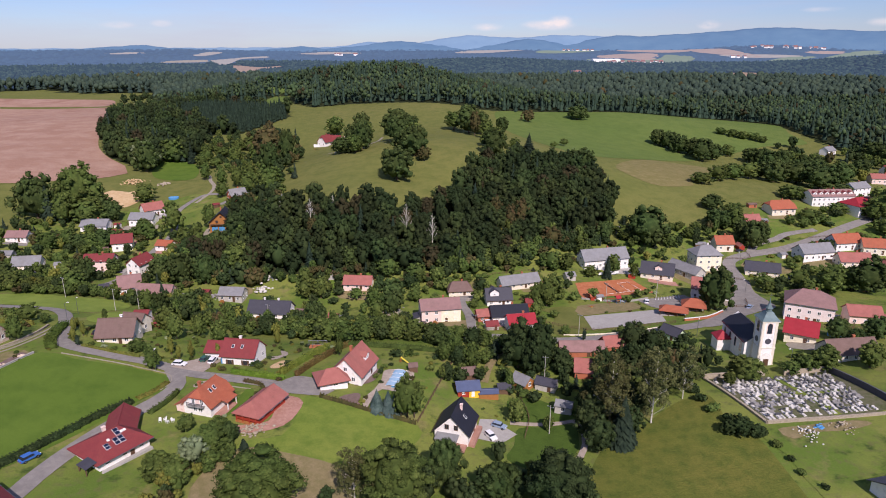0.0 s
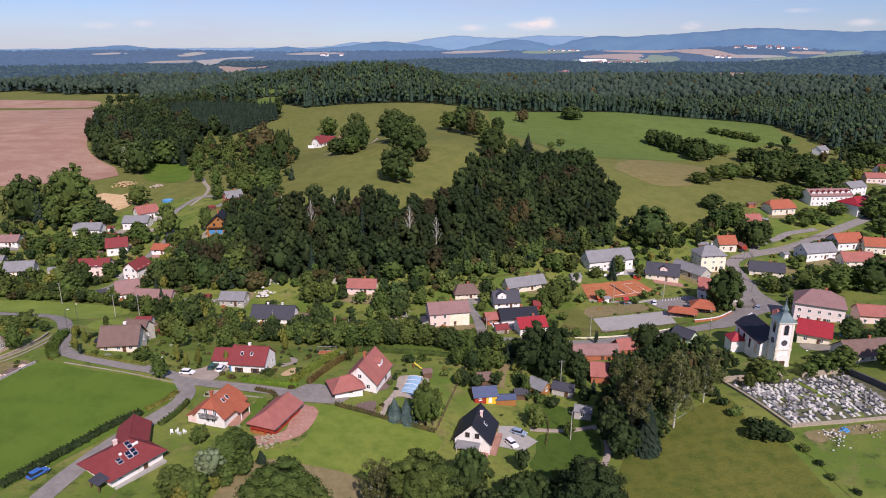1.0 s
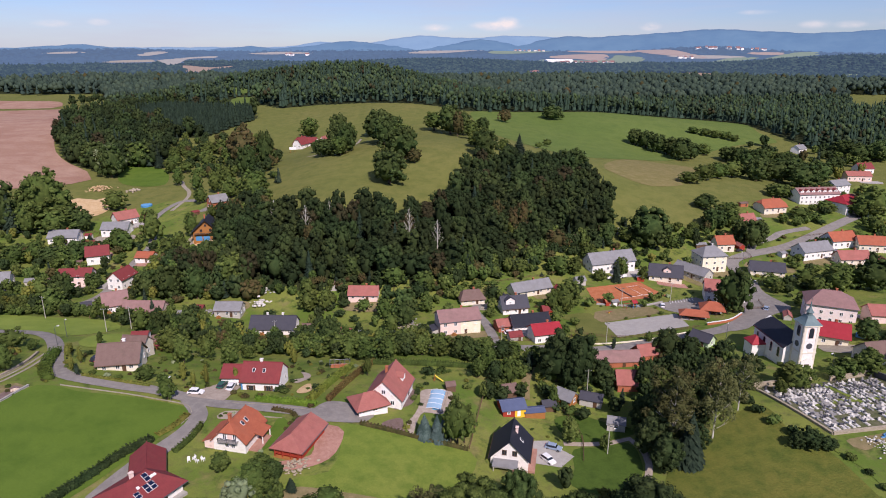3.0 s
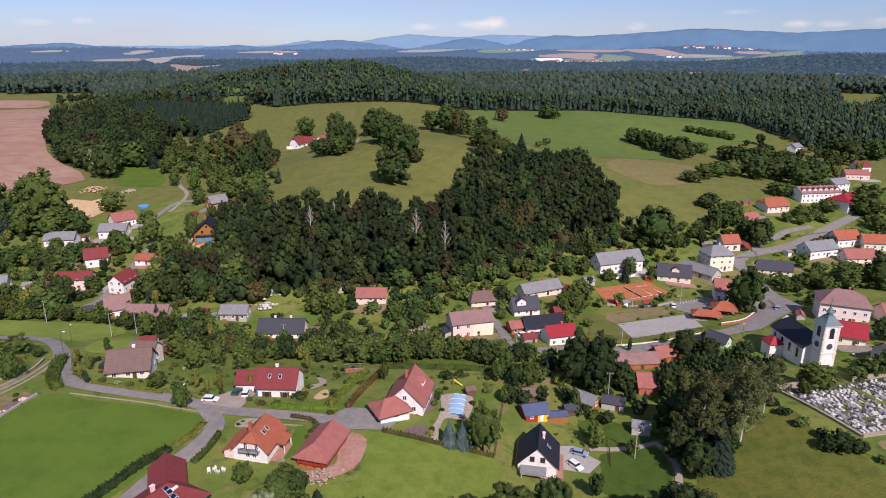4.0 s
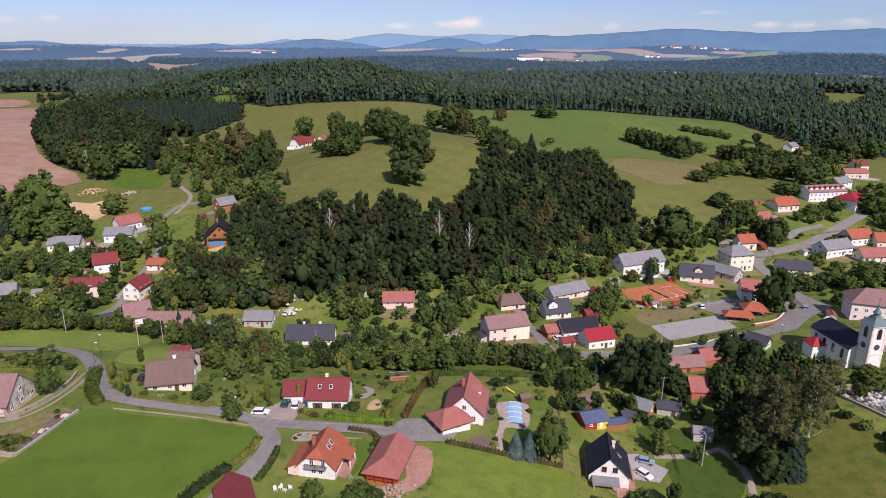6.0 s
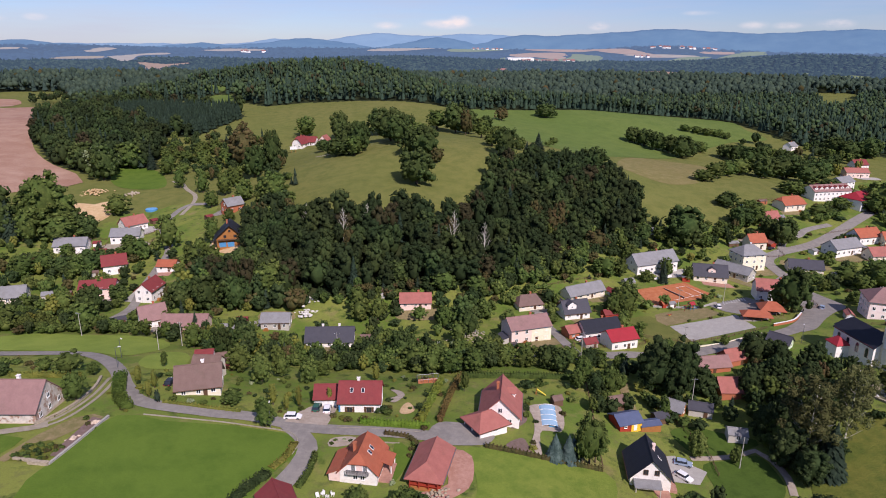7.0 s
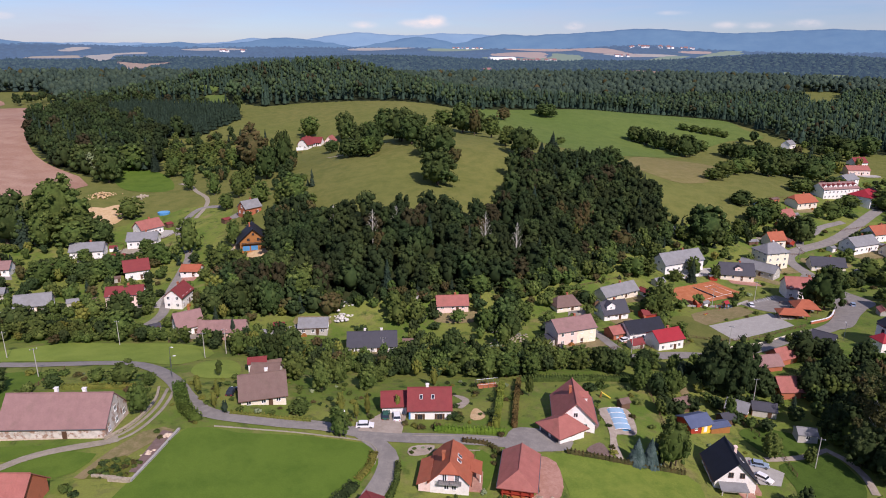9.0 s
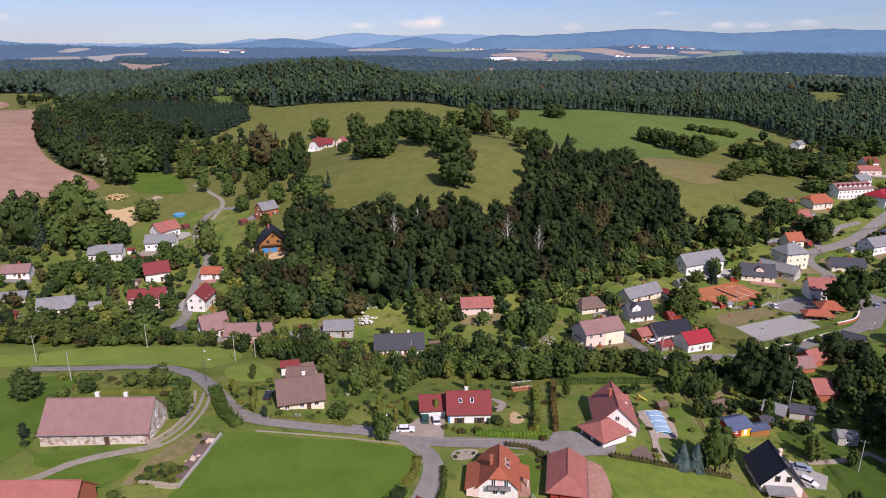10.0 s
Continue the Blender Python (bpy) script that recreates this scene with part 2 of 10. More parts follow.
R_BRIGHT = roofing("bright_red_sheet", "a8343c", "9a2d35", 0.8, 0.5, 0.3, wear=0.1)
R_SALMON = roofing("faded_red_tiles", "ac6c62", "9c6057")
R_MAUVE = roofing("weathered_mauve_tiles", "9a7873", "8b6c68")
R_BROWN = roofing("brown_tiles", "7d665e", "705a52")
R_GREY = roofing("grey_sheet", "8f8f90", "7f7f80", 0.5, 0.7)
R_DARK = roofing("dark_tiles", "4a4a52", "42424a", 0.34, 0.6, wear=0.1)
R_BLACK = roofing("black_tiles", "2c2e38", "262830", 0.34, 0.55, wear=0.05)
R_SLATE = roofing("blue_grey_sheet", "5b6580", "525c76", 0.5, 0.5, 0.3, wear=0.05)
YELLOW_PAINT = plaster("yellow_paint", "f0c23c", "c79a30")
R_COPPER = roofing("grey_green_copper", "6f8587", "627678", 0.6, 0.5, 0.3)
FRAME_WHITE = plain("white_frame", "efefec", 0.5)
FRAME_BROWN = plain("brown_frame", "5d4433", 0.6)
BARK = plain("bark", "5d5142", 0.95, vary=0.6, scale=6)
BIRCH_BARK = plain("pale_bark", "cfc9bd", 0.9, vary=0.4, scale=5)
METAL = plain("grey_metal", "8e9296", 0.4, 0.8)
BLUE_TARP = plain("blue_tarp", "4f8fc0", 0.5)
SOLAR = plain("solar_cell", "1d2742", 0.15, 0.2, 0.6)
STONE_GREY = plain("grave_granite", "9a9894", 0.5, vary=0.6, scale=1.2)
STONE_DARK = plain("dark_granite", "55555a", 0.3, vary=0.4, scale=1.2)
STONE_PALE = plain("pale_marble", "d5d2ca", 0.5, vary=0.4, scale=1.2)
WALL_STONE = plain("rubble_stone", "b5a892", 0.95, vary=0.7, scale=2.5)
TYRE = plain("rubber", "222222", 0.8)
LEAF = foliage("broad_leaves", "384422", "4c5c2d", "6b783f")
LEAF_DARK = foliage("dark_leaves", "24311b", "334126", "485633")
LEAF_OAK = foliage("oak_leaves", "2d3b1f", "3e4d29", "566438")
WOOD_LEAF = foliage("wood_leaves", "29361e", "354225", "45522f")
WOOD_DARK = foliage("wood_dark_leaves", "1f2a18", "29341f", "354126")
WOOD_WARM = foliage("wood_brown_leaves", "2f3020", "383624", "433c2a")
WOOD_FIR = foliage("wood_needles", "212e25", "2a382d", "364536")
LEAF_WARM = foliage("turning_leaves", "3c4026", "504c2e", "635238")
FRESH = foliage("fresh_hedge_leaves", "4a6a24", "5b7d2c", "6f8f3a")
HEDGE_GREEN = foliage("hedge_leaves", "3c4c20", "4a5c28", "5b6d35")
HEDGE_LIGHT = foliage("light_hedge_leaves", "5c6a2b", "6f7c35", "848c44")
HEDGE_BROWN = foliage("brown_hedge_leaves", "5e5230", "716139", "826f46")
LEAF_BIRCH = foliage("birch_leaves", "454a2b", "575a36", "6a6a44")
LEAF_PALE = foliage("silver_leaves", "6d7a58", "82906a", "98a37e")
LEAF_YELLOW = foliage("yellow_green_leaves", "565f2c", "6d7034", "82803e")
NEEDLE = foliage("needles", "243127", "2f3c2f", "3d4a39")
NEEDLE_BLUE = foliage("blue_needles", "3d4f4b", "4e615c", "657772")


def glass_mat():
    k = Mat("window_glass", 0.08, 0.6)
    return k.colour(hexa("2a3038"))


GLASS = glass_mat()
OLD_WALL = worn_plaster("old_farm_wall", "cfc6bb", "9a6a58")

# ---- the lie of the land ----
SWELLS = []


def swell(y, size, *crests):
    """A row of smooth rises (or dips) at one northing: (easting, height)."""
    for x, h in crests:
        SWELLS.append((x, y, size, h))


swell(90, 90, (-240, -11.6), (-100, 7.5), (20, -11.4), (130, -4.9), (260, 5.8))
swell(190, 80, (-250, 10.0), (-140, 3.2), (-40, -2.0), (50, -1.9), (140, 10.9), (260, -8.4))
swell(290, 80, (-280, -8.5), (-160, -13.4), (-50, -12.4), (60, -15.4), (160, -19.0), (280, -7.3))
swell(390, 85, (-300, 10.5), (-190, -8.3), (-90, 4.9), (0, 29.7), (100, -5.6), (200, 14.7), (310, -11.8))
swell(520, 100, (-330, 3.2), (-200, -6.0), (-60, -2.7), (60, 5.2), (190, -13.3), (320, -3.2))
swell(670, 130, (-400, 9.8), (-220, -2.3), (0, 12.5), (170, 8.2), (360, 0.4))
swell(900, 180, (-400, -8.8), (-150, 30.3), (150, -2.3), (520, -2.1))
swell(1600, 420, (-600, 19.1), (700, 22.4))
swell(188, 30, (-118, 2.5))
swell(154, 22, (34, -0.9))
swell(245, 35, (-77, -7.7))
swell(176, 28, (-8, 5.2))
swell(358, 35, (-26, -1.8))
swell(401, 40, (-141, -1.5))
swell(149, 25, (-42, 2.2))
swell(178, 30, (88, -0.1))
swell(160, 22, (74, 2.6))
swell(880, 90, (-253, -12.2))
swell(935, 60, (-220, 6.0))
swell(264, 30, (-137, -1.1))
swell(290, 35, (-30, -6.2))
swell(381, 40, (237, -0.5))
swell(330, 40, (60, -2.4))
swell(222, 30, (-110, 1.9))
swell(318, 40, (-40, 14.7))
swell(410, 40, (30, -0.5))
swell(600, 60, (-215, 3.0))
swell(515, 45, (-100, -2.5))
swell(385, 40, (85, 0.6))
swell(500, 45, (20, 0.0))
swell(560, 45, (-165, 1.7))
swell(645, 60, (-10, 5.9))
swell(800, 90, (485, -0.4))
swell(874, 90, (214, -4.9))
swell(700, 60, (190, 5.9))
swell(690, 60, (310, 3.0))
swell(660, 50, (100, -4.8))
swell(580, 50, (250, -1.9))
swell(362, 30, (-25, -4.5))
swell(340, 30, (80, 2.0))
swell(505, 35, (-203, -4.5))
swell(146, 25, (2, -2.0))
swell(143, 25, (-50, 0.4))
swell(126, 25, (-72, -2.9))
swell(176, 25, (-60, 0.2))
swell(184, 25, (-100, 0.6))
swell(160, 25, (14, -1.9))
swell(965, 90, (-80, 22.0))
swell(895, 60, (-250, 10.0))
swell(187, 16, (102, -2.3))
swell(1960, 170, (-760, 16.0))
swell(2600, 250, (60, 13.0), (330, 8.0))
swell(2050, 290, (1480, 30.0))
swell(3650, 240, (1640, 24.0), (1950, 16.0))


def land(x, y):
    """The ground's height, for numbers or arrays."""
    x, y = np.asarray(x, float), np.asarray(y, float)
    z = np.full(np.broadcast(x, y).shape, 6.0)
    for sx, sy, s, h in SWELLS:
        z = z + h * np.exp(-((x - sx) ** 2 + (y - sy) ** 2) / (2 * s * s))
    r = np.hypot(x, y)
    far = np.clip((r - 1500) / 3000, 0, 0.93)
    z = z + 80 * far ** 1.25
    roll = np.clip((r - 1100) / 900, 0, 1)
    z = z + roll * (4 * np.sin(x / 260 + 1.3) * np.cos(y / 310) + 4 * np.sin(y / 170 + x / 700) + 2 * np.sin(x / 131 - y / 210))
    return z


def lz(x, y):
    return float(land(x, y))


# ---- builders ----
def raw_mesh(name, verts, tris, mats, index=None):
    me = bpy.data.meshes.new(name)
    verts, tris = np.asarray(verts, np.float32), np.asarray(tris, np.int32)
    me.vertices.add(len(verts))
    me.vertices.foreach_set("co", verts.ravel())
    me.loops.add(tris.size)
    me.loops.foreach_set("vertex_index", tris.ravel())
    me.polygons.add(len(tris))
    me.polygons.foreach_set("loop_start", np.arange(0, tris.size, 3, dtype=np.int32))
    for m in mats:
        me.materials.append(m)
    if index is not None:
        me.polygons.foreach_set("material_index", np.asarray(index, np.int32))
    me.update(calc_edges=True)
    return me


def bm_mesh(name, bm, material):
    bmesh.ops.recalc_face_normals(bm, faces=bm.faces)
    me = bpy.data.meshes.new(name)
    bm.to_mesh(me)
    bm.free()
    me.materials.append(material)
    return me


def part(name, bm, material, parent, label=""):
    ob = new(name, bm_mesh(name, bm, material) if isinstance(bm, bmesh.types.BMesh) else bm)
    ob.parent = parent
    if label:
        tagged(ob, label)
    return ob


def box(bm, x0, y0, z0, x1, y1, z1, m=None):
    vs = [bm.verts.new(Vector((x, y, z)) if m is None else m @ Vector((x, y, z))) for x in (x0, x1) for y in (y0, y1) for z in (z0, z1)]
    for f in ((0, 1, 3, 2), (4, 6, 7, 5), (0, 4, 5, 1), (2, 3, 7, 6), (0, 2, 6, 4), (1, 5, 7, 3)):
        bm.faces.new([vs[i] for i in f])
    return vs


def tube(bm, a, b, ra, rb, sides=6):
    a, b = Vector(a), Vector(b)
    q = (b - a).to_track_quat("Z", "Y")
    rings = []
    for c, r in ((a, ra), (b, rb)):
        rings.append([bm.verts.new(c + q @ Vector((r * math.cos(6.2832 * i / sides), r * math.sin(6.2832 * i / sides), 0))) for i in range(sides)])
    for i in range(sides):
        j = (i + 1) % sides
        bm.faces.new((rings[0][i], rings[0][j], rings[1][j], rings[1][i]))
    bm.faces.new(rings[1])
    bm.faces.new(rings[0][::-1])


def thing(name, x, y, yaw=0, label="", category="", group="", z=None, kind=""):
    e = new(name)
    e.empty_display_size = 0.5
    e.matrix_basis = pose(x, y, lz(x, y) if z is None else z, 0, 0, yaw)
    return tagged(e, label, category, group, kind)


def inside(poly, x, y):
    x, y = np.asarray(x, float), np.asarray(y, float)
    hit = np.zeros(x.shape, bool)
    n = len(poly)
    for i in range(n):
        (x0, y0), (x1, y1) = poly[i], poly[(i + 1) % n]
        if y0 != y1:
            hit ^= ((y0 > y) != (y1 > y)) & (x < (x1 - x0) * (y - y0) / (y1 - y0) + x0)
    return hit


def smooth_line(pts, step=3.0, closed=False):
    """A Catmull-Rom line through the points."""
    p = [np.array(q, float) for q in pts]
    n = len(p)
    out = []
    for i in range(n if closed else n - 1):
        a, b = p[i], p[(i + 1) % n]
        pa = p[(i - 1) % n] if closed or i else 2 * a - b
        pb = p[(i + 2) % n] if closed or i + 2 < n else 2 * b - a
        k = max(1, int(np.linalg.norm(b - a) / step))
        for j in range(k):
            t = j / k
            out.append(0.5 * (2 * a + (b - pa) * t + (2 * pa - 5 * a + 4 * b - pb) * t * t + (3 * a - pa - 3 * b + pb) * t ** 3))
    if not closed:
        out.append(p[-1])
    return out


def drape(name, outline, material, lift=0.08, step=4.0, round_off=True, label="", kind="structure", category="ground"):
    """A patch of ground cover laid over the land."""
    from mathutils.geometry import delaunay_2d_cdt
    ring = smooth_line(outline, step, True) if round_off else [q for i in range(len(outline)) for q in [np.array(outline[i]) * (1 - j / max(1, int(math.dist(outline[i], outline[(i + 1) % len(outline)]) / step))) + np.array(outline[(i + 1) % len(outline)]) * j / max(1, int(math.dist(outline[i], outline[(i + 1) % len(outline)]) / step)) for j in range(max(1, int(math.dist(outline[i], outline[(i + 1) % len(outline)]) / step)))]]
    r = np.array(ring)
    (ax, ay), (bx, by) = r.min(0), r.max(0)
    gx, gy = np.meshgrid(np.arange(ax, bx, step), np.arange(ay, by, step))
    gx, gy = gx.ravel(), gy.ravel()
    ok = inside(ring, gx, gy)
    pts = [Vector(q) for q in ring] + [Vector((a, b)) for a, b in zip(gx[ok], gy[ok])]
    n = len(ring)
    v, _, f, *_ = delaunay_2d_cdt(pts, [(i, (i + 1) % n) for i in range(n)], [list(range(n))], 1, 1e-4)
    v = np.array([(q[0], q[1]) for q in v])
    z = land(v[:, 0], v[:, 1]) + lift
    me = bpy.data.meshes.new(name)
    me.from_pydata([(a, b, c) for (a, b), c in zip(v, z)], [], f)
    me.materials.append(material)
    bm = bmesh.new()
    bm.from_mesh(me)
    for face in bm.faces:
        if face.normal.z < 0:
            face.normal_flip()
    bm.to_mesh(me)
    bm.free()
    if category in ("court", "car park", "driveway", "yard", "road", "terrace", "lawn", "field", "ground"):
        PAVED.append([tuple(q) for q in outline])
    return tagged(new(name, me), label, category, "", kind)


ROADS = []
PAVED = []  # outlines where nothing grows


def strip(name, pts, width, material, lift=0.12, label="", step=2.5, category="road", kerb=None):
    """A road or path that follows a line over the land."""
    line = smooth_line(pts, step)
    verts, faces = [], []
    for i, p in enumerate(line):
        d = line[min(i + 1, len(line) - 1)] - line[max(i - 1, 0)]
        nrm = np.array((-d[1], d[0])) / (np.linalg.norm(d) + 1e-9)
        for k in (-1, -0.33, 0.33, 1):
            q = p + nrm * width / 2 * k
            verts.append((q[0], q[1], lz(*q) + lift + (0.04 if abs(k) < 0.5 else 0)))
        if i:
            b = 4 * i
            faces += [(b - 4 + j, b - 3 + j, b + 1 + j, b + j) for j in range(3)]
    ROADS.extend((p[0], p[1], width / 2) for p in line)
    me = bpy.data.meshes.new(name)
    me.from_pydata(verts, [], [f[::-1] for f in faces])
    me.materials.append(material)
    return tagged(new(name, me), label, category, "", "structure")


# ---- plants ----


def ico(sub=1):
    bm = bmesh.new()
    bmesh.ops.create_icosphere(bm, subdivisions=sub, radius=1)
    bm.verts.ensure_lookup_table()
    v = np.array([q.co[:] for q in bm.verts])
    f = np.array([[q.index for q in g.verts] for g in bm.faces])
    bm.free()
    return v, f


ICO1, ICO2 = ico(1), ico(2)


def cards(rng, centre, radii, n, size, droop=0.0, out=None):
    """Leaf sprays: small bent cards over an ellipsoid, turned outwards; out: the side of the crown that they favour."""
    d = rng.normal(size=(n, 3))
    d /= np.linalg.norm(d, axis=1)[:, None]
    if out is not None:
        d = d + 0.7 * np.asarray(out)
        d /= np.linalg.norm(d, axis=1)[:, None]
    d[:, 2] = np.where(d[:, 2] < -0.55, -d[:, 2], d[:, 2])
    p = centre + d * radii * rng.uniform(0.78, 1.16, (n, 1)) * rng.uniform(0.9, 1.1, (n, 3))
    nrm = d + rng.normal(scale=0.32, size=(n, 3))
    nrm /= np.linalg.norm(nrm, axis=1)[:, None]
    u = np.cross(nrm, rng.normal(size=(n, 3)))
    u /= np.linalg.norm(u, axis=1)[:, None]
    w = np.cross(nrm, u)
    s = (size * rng.uniform(0.6, 1.35, n))[:, None]
    a = p - u * s * 0.5 - nrm * s * 0.15
    b = p + w * s * 0.42
    c = p + u * s * 0.5 - nrm * s * 0.15
    e = p - w * s * 0.42 + nrm * s * droop
    v = np.stack((a, b, c, e), 1).reshape(-1, 3)
    k = np.arange(n)[:, None] * 4
    f = np.concatenate((k + [0, 1, 3], k + [1, 2, 3]), 1).reshape(-1, 3)
    return v, f


def lump(rng, centre, radii, base=ICO1, rough=0.22):
    v, f = base
    q = v * (1 + rng.uniform(-rough, rough, (len(v), 1)))
    return centre + q * radii, f


def merge(parts_):
    vs, fs, k = [], [], 0
    for v, f in parts_:
        vs.append(v)
        fs.append(f + k)
        k += len(v)
    return np.concatenate(vs), np.concatenate(fs)


def crown_geometry(rng, height, radius, base, lumps, per, size, squash=1.0, top=1.0, heart=0.74, reach=(0.6, 0.93), solid=True):
    """A crown of leafy boughs round a dark heart, spread evenly over an uneven dome that reaches low down."""
    mid, half = (height + base) / 2, (height - base) / 2
    out = []
    if heart:
        out.append(lump(rng, np.array((0, 0, mid - half * 0.06)), np.array((radius * heart, radius * heart, half * (heart + 0.08))), ICO2, 0.16))
    n = int(lumps * 2.6)
    lean = rng.uniform(-0.14, 0.14, 2) * radius
    ph = rng.uniform(0, 6.28, 2)
    for i in range(n):
        u = -0.88 + 1.84 * (i + 0.5) / n
        a = 2.39996 * i + rng.uniform(-0.4, 0.4)
        s = math.sqrt(max(0.02, 1 - u * u)) ** top
        d = np.array((math.cos(a) * s, math.sin(a) * s, u))
        wob = 1 + 0.13 * math.sin(2 * a + ph[0]) + 0.1 * math.sin(3 * a + ph[1] + 2 * u)
        k = rng.uniform(*reach) * wob * (1.12 if u < 0 else 1.0)
        r = radius * rng.uniform(0.15, 0.29)
        c = np.array((d[0] * radius * k + lean[0] * u, d[1] * radius * k + lean[1] * u, mid + u * half * min(0.94, k + 0.14)))
        c[2] = min(c[2], height - 0.6 * r)
        rad = np.array((r, r, r * squash * rng.uniform(0.72, 0.95)))
        if solid:
            out.append(lump(rng, c, rad * 0.78, ICO1, 0.35))
        out.append(cards(rng, c, rad, per, size, out=d) if solid else cards(rng, c, rad * rng.uniform(0.3, 1.25), per, size))
    return merge(out)


def trunk_mesh(rng, height, radius, limbs, bark, spread=2.0):
    bm = bmesh.new()
    top = Vector((rng.uniform(-0.3, 0.3), rng.uniform(-0.3, 0.3), height * 0.75))
    tube(bm, (0, 0, -0.6), (0, 0, height * 0.12), radius * 1.5, radius, 7)
    tube(bm, (0, 0, height * 0.12), top, radius, radius * 0.3, 7)
    for i in range(limbs):
        t = 0.3 + 0.5 * i / max(1, limbs)
        a = 2.4 * i
        s = top * t
        s.z = height * 0.75 * t
        tube(bm, s, s + Vector((math.cos(a) * spread, math.sin(a) * spread, spread * rng.uniform(0.6, 1.1))), radius * 0.45 * (1.1 - t), radius * 0.1, 5)
    return bm_mesh("trunk", bm, bark)


TREES = {}
TAKEN = []  # footprints that scattered plants keep clear of: x, y, radius


def free(x, y, margin=0.5):
    ok = np.ones(np.shape(x), bool)
    for a, c, r in TAKEN:
        ok &= (np.asarray(x) - a) ** 2 + (np.asarray(y) - c) ** 2 > (r + margin) ** 2
    for outline in PAVED:
        ok &= ~inside(outline, x, y)
    return ok




def tree_kind(key, name, label, height, radius, base, lumps, per, size, leaf, squash=1.0, bark=None, seed=1, category="tree", top=1.0):
    rng = np.random.default_rng(seed)
    v, f = crown_geometry(rng, height, radius, base, lumps, per, size, squash, top)
    TREES[key] = dict(name=name, label=label, category=category, trunk=trunk_mesh(rng, height, 0.028 * height, 5, bark or BARK, radius * 0.55),
                      crown=raw_mesh("crown", v, f, [leaf]), height=height, radius=radius)


def spruce_kind(key, label, height, radius, leaf, seed, tiers=13, per=26):
    rng = np.random.default_rng(seed)
    out = []
    for i in range(tiers):
        t = i / (tiers - 1)
        z = height * (0.08 + 0.88 * t)
        r = radius * (1 - t) ** 0.85 + 0.15
        out.append(lump(rng, np.array((0, 0, z)), np.array((r * 0.62, r * 0.62, height / tiers * 0.9))))
        n = max(6, int(per * (1 - 0.7 * t)))
        a = rng.uniform(0, 6.283, n)
        p = np.stack((np.cos(a), np.sin(a), np.zeros(n)), 1)
        rr = (r * rng.uniform(0.75, 1.1, n))[:, None]
        tip = p * rr + [0, 0, z - 0.28 * r]
        root = p * 0.15 * rr + [0, 0, z + 0.25 * r]
        side = np.stack((-np.sin(a), np.cos(a), np.zeros(n)), 1) * (0.22 * r + 0.18)
        mid_ = p * rr * 0.62 + [0, 0, z + 0.02 * r]
        v = np.stack((root, mid_ + side, tip, mid_ - side), 1).reshape(-1, 3)
        k = np.arange(n)[:, None] * 4
        out.append((v, np.concatenate((k + [0, 1, 3], k + [1, 2, 3]), 1).reshape(-1, 3)))
    v, f = merge(out)
    TREES[key] = dict(name="conifer", label=label, category="tree", trunk=trunk_mesh(rng, height * 0.9, 0.02 * height, 0, BARK), crown=raw_mesh("crown", v, f, [leaf]), height=height, radius=radius)


KINDS = (
    ("oak", "oak_tree", "broad dark green oak with a rounded crown", 14, 6.5, 0.6, 26, 1.0, LEAF_OAK, 1.0),
    ("ash", "ash_tree", "tall green broadleaf tree with a loose crown", 17, 5.5, 1.4, 26, 0.95, LEAF, 1.0),
    ("maple", "maple_tree", "dense dark green maple with a heavy crown", 13, 5.2, 0.6, 24, 0.85, LEAF_DARK, 1.0),
    ("lime", "lime_tree", "dense green lime tree with a domed crown", 12, 4.6, 0.6, 22, 0.85, LEAF, 1.0),
    ("apple", "fruit_tree", "small round fruit tree in a garden", 5, 2.6, 0.9, 13, 0.5, LEAF, 1.0),
    ("warm", "broadleaf_tree", "broadleaf tree with leaves turning brown", 11, 4.2, 0.9, 20, 0.8, LEAF_WARM, 1.0),
    ("willow", "willow_tree", "pale silvery willow with a feathery crown", 8, 4.0, 0.8, 18, 0.6, LEAF_PALE, 1.0),
    ("round", "garden_tree", "clipped round garden tree with dense leaves", 6, 2.6, 0.6, 14, 0.45, LEAF, 1.0),
    ("column", "columnar_tree", "slim columnar evergreen in a garden", 5.5, 1.0, 0.2, 12, 0.35, LEAF_YELLOW, 1.6),
    ("greencol", "columnar_tree", "dark green columnar evergreen", 6, 1.3, 0.2, 12, 0.4, NEEDLE, 1.6),
)
for n_, (key_, nm_, lb_, h_, r_, b_, lumps_, size_, leaf_, sq_) in enumerate(KINDS):
    for v_ in range(3):  # far ones are plainer, near ones finely leaved
        if key_ in ("oak", "ash", "lime", "maple", "warm"):
            tree_kind(key_ + "_front" + str(v_), nm_, lb_, h_, r_, b_, int(lumps_ * 1.4), 84, size_ * 0.4, leaf_, sq_, seed=10 * n_ + v_ + 900)
        tree_kind(key_ + str(v_), nm_, lb_, h_, r_, b_, int(lumps_ * 0.8), 14, size_ * 0.85, leaf_, sq_, seed=10 * n_ + v_)
        tree_kind(key_ + "_near" + str(v_), nm_, lb_, h_, r_, b_, lumps_, 32, size_ * 0.56, leaf_, sq_, seed=10 * n_ + v_ + 500)
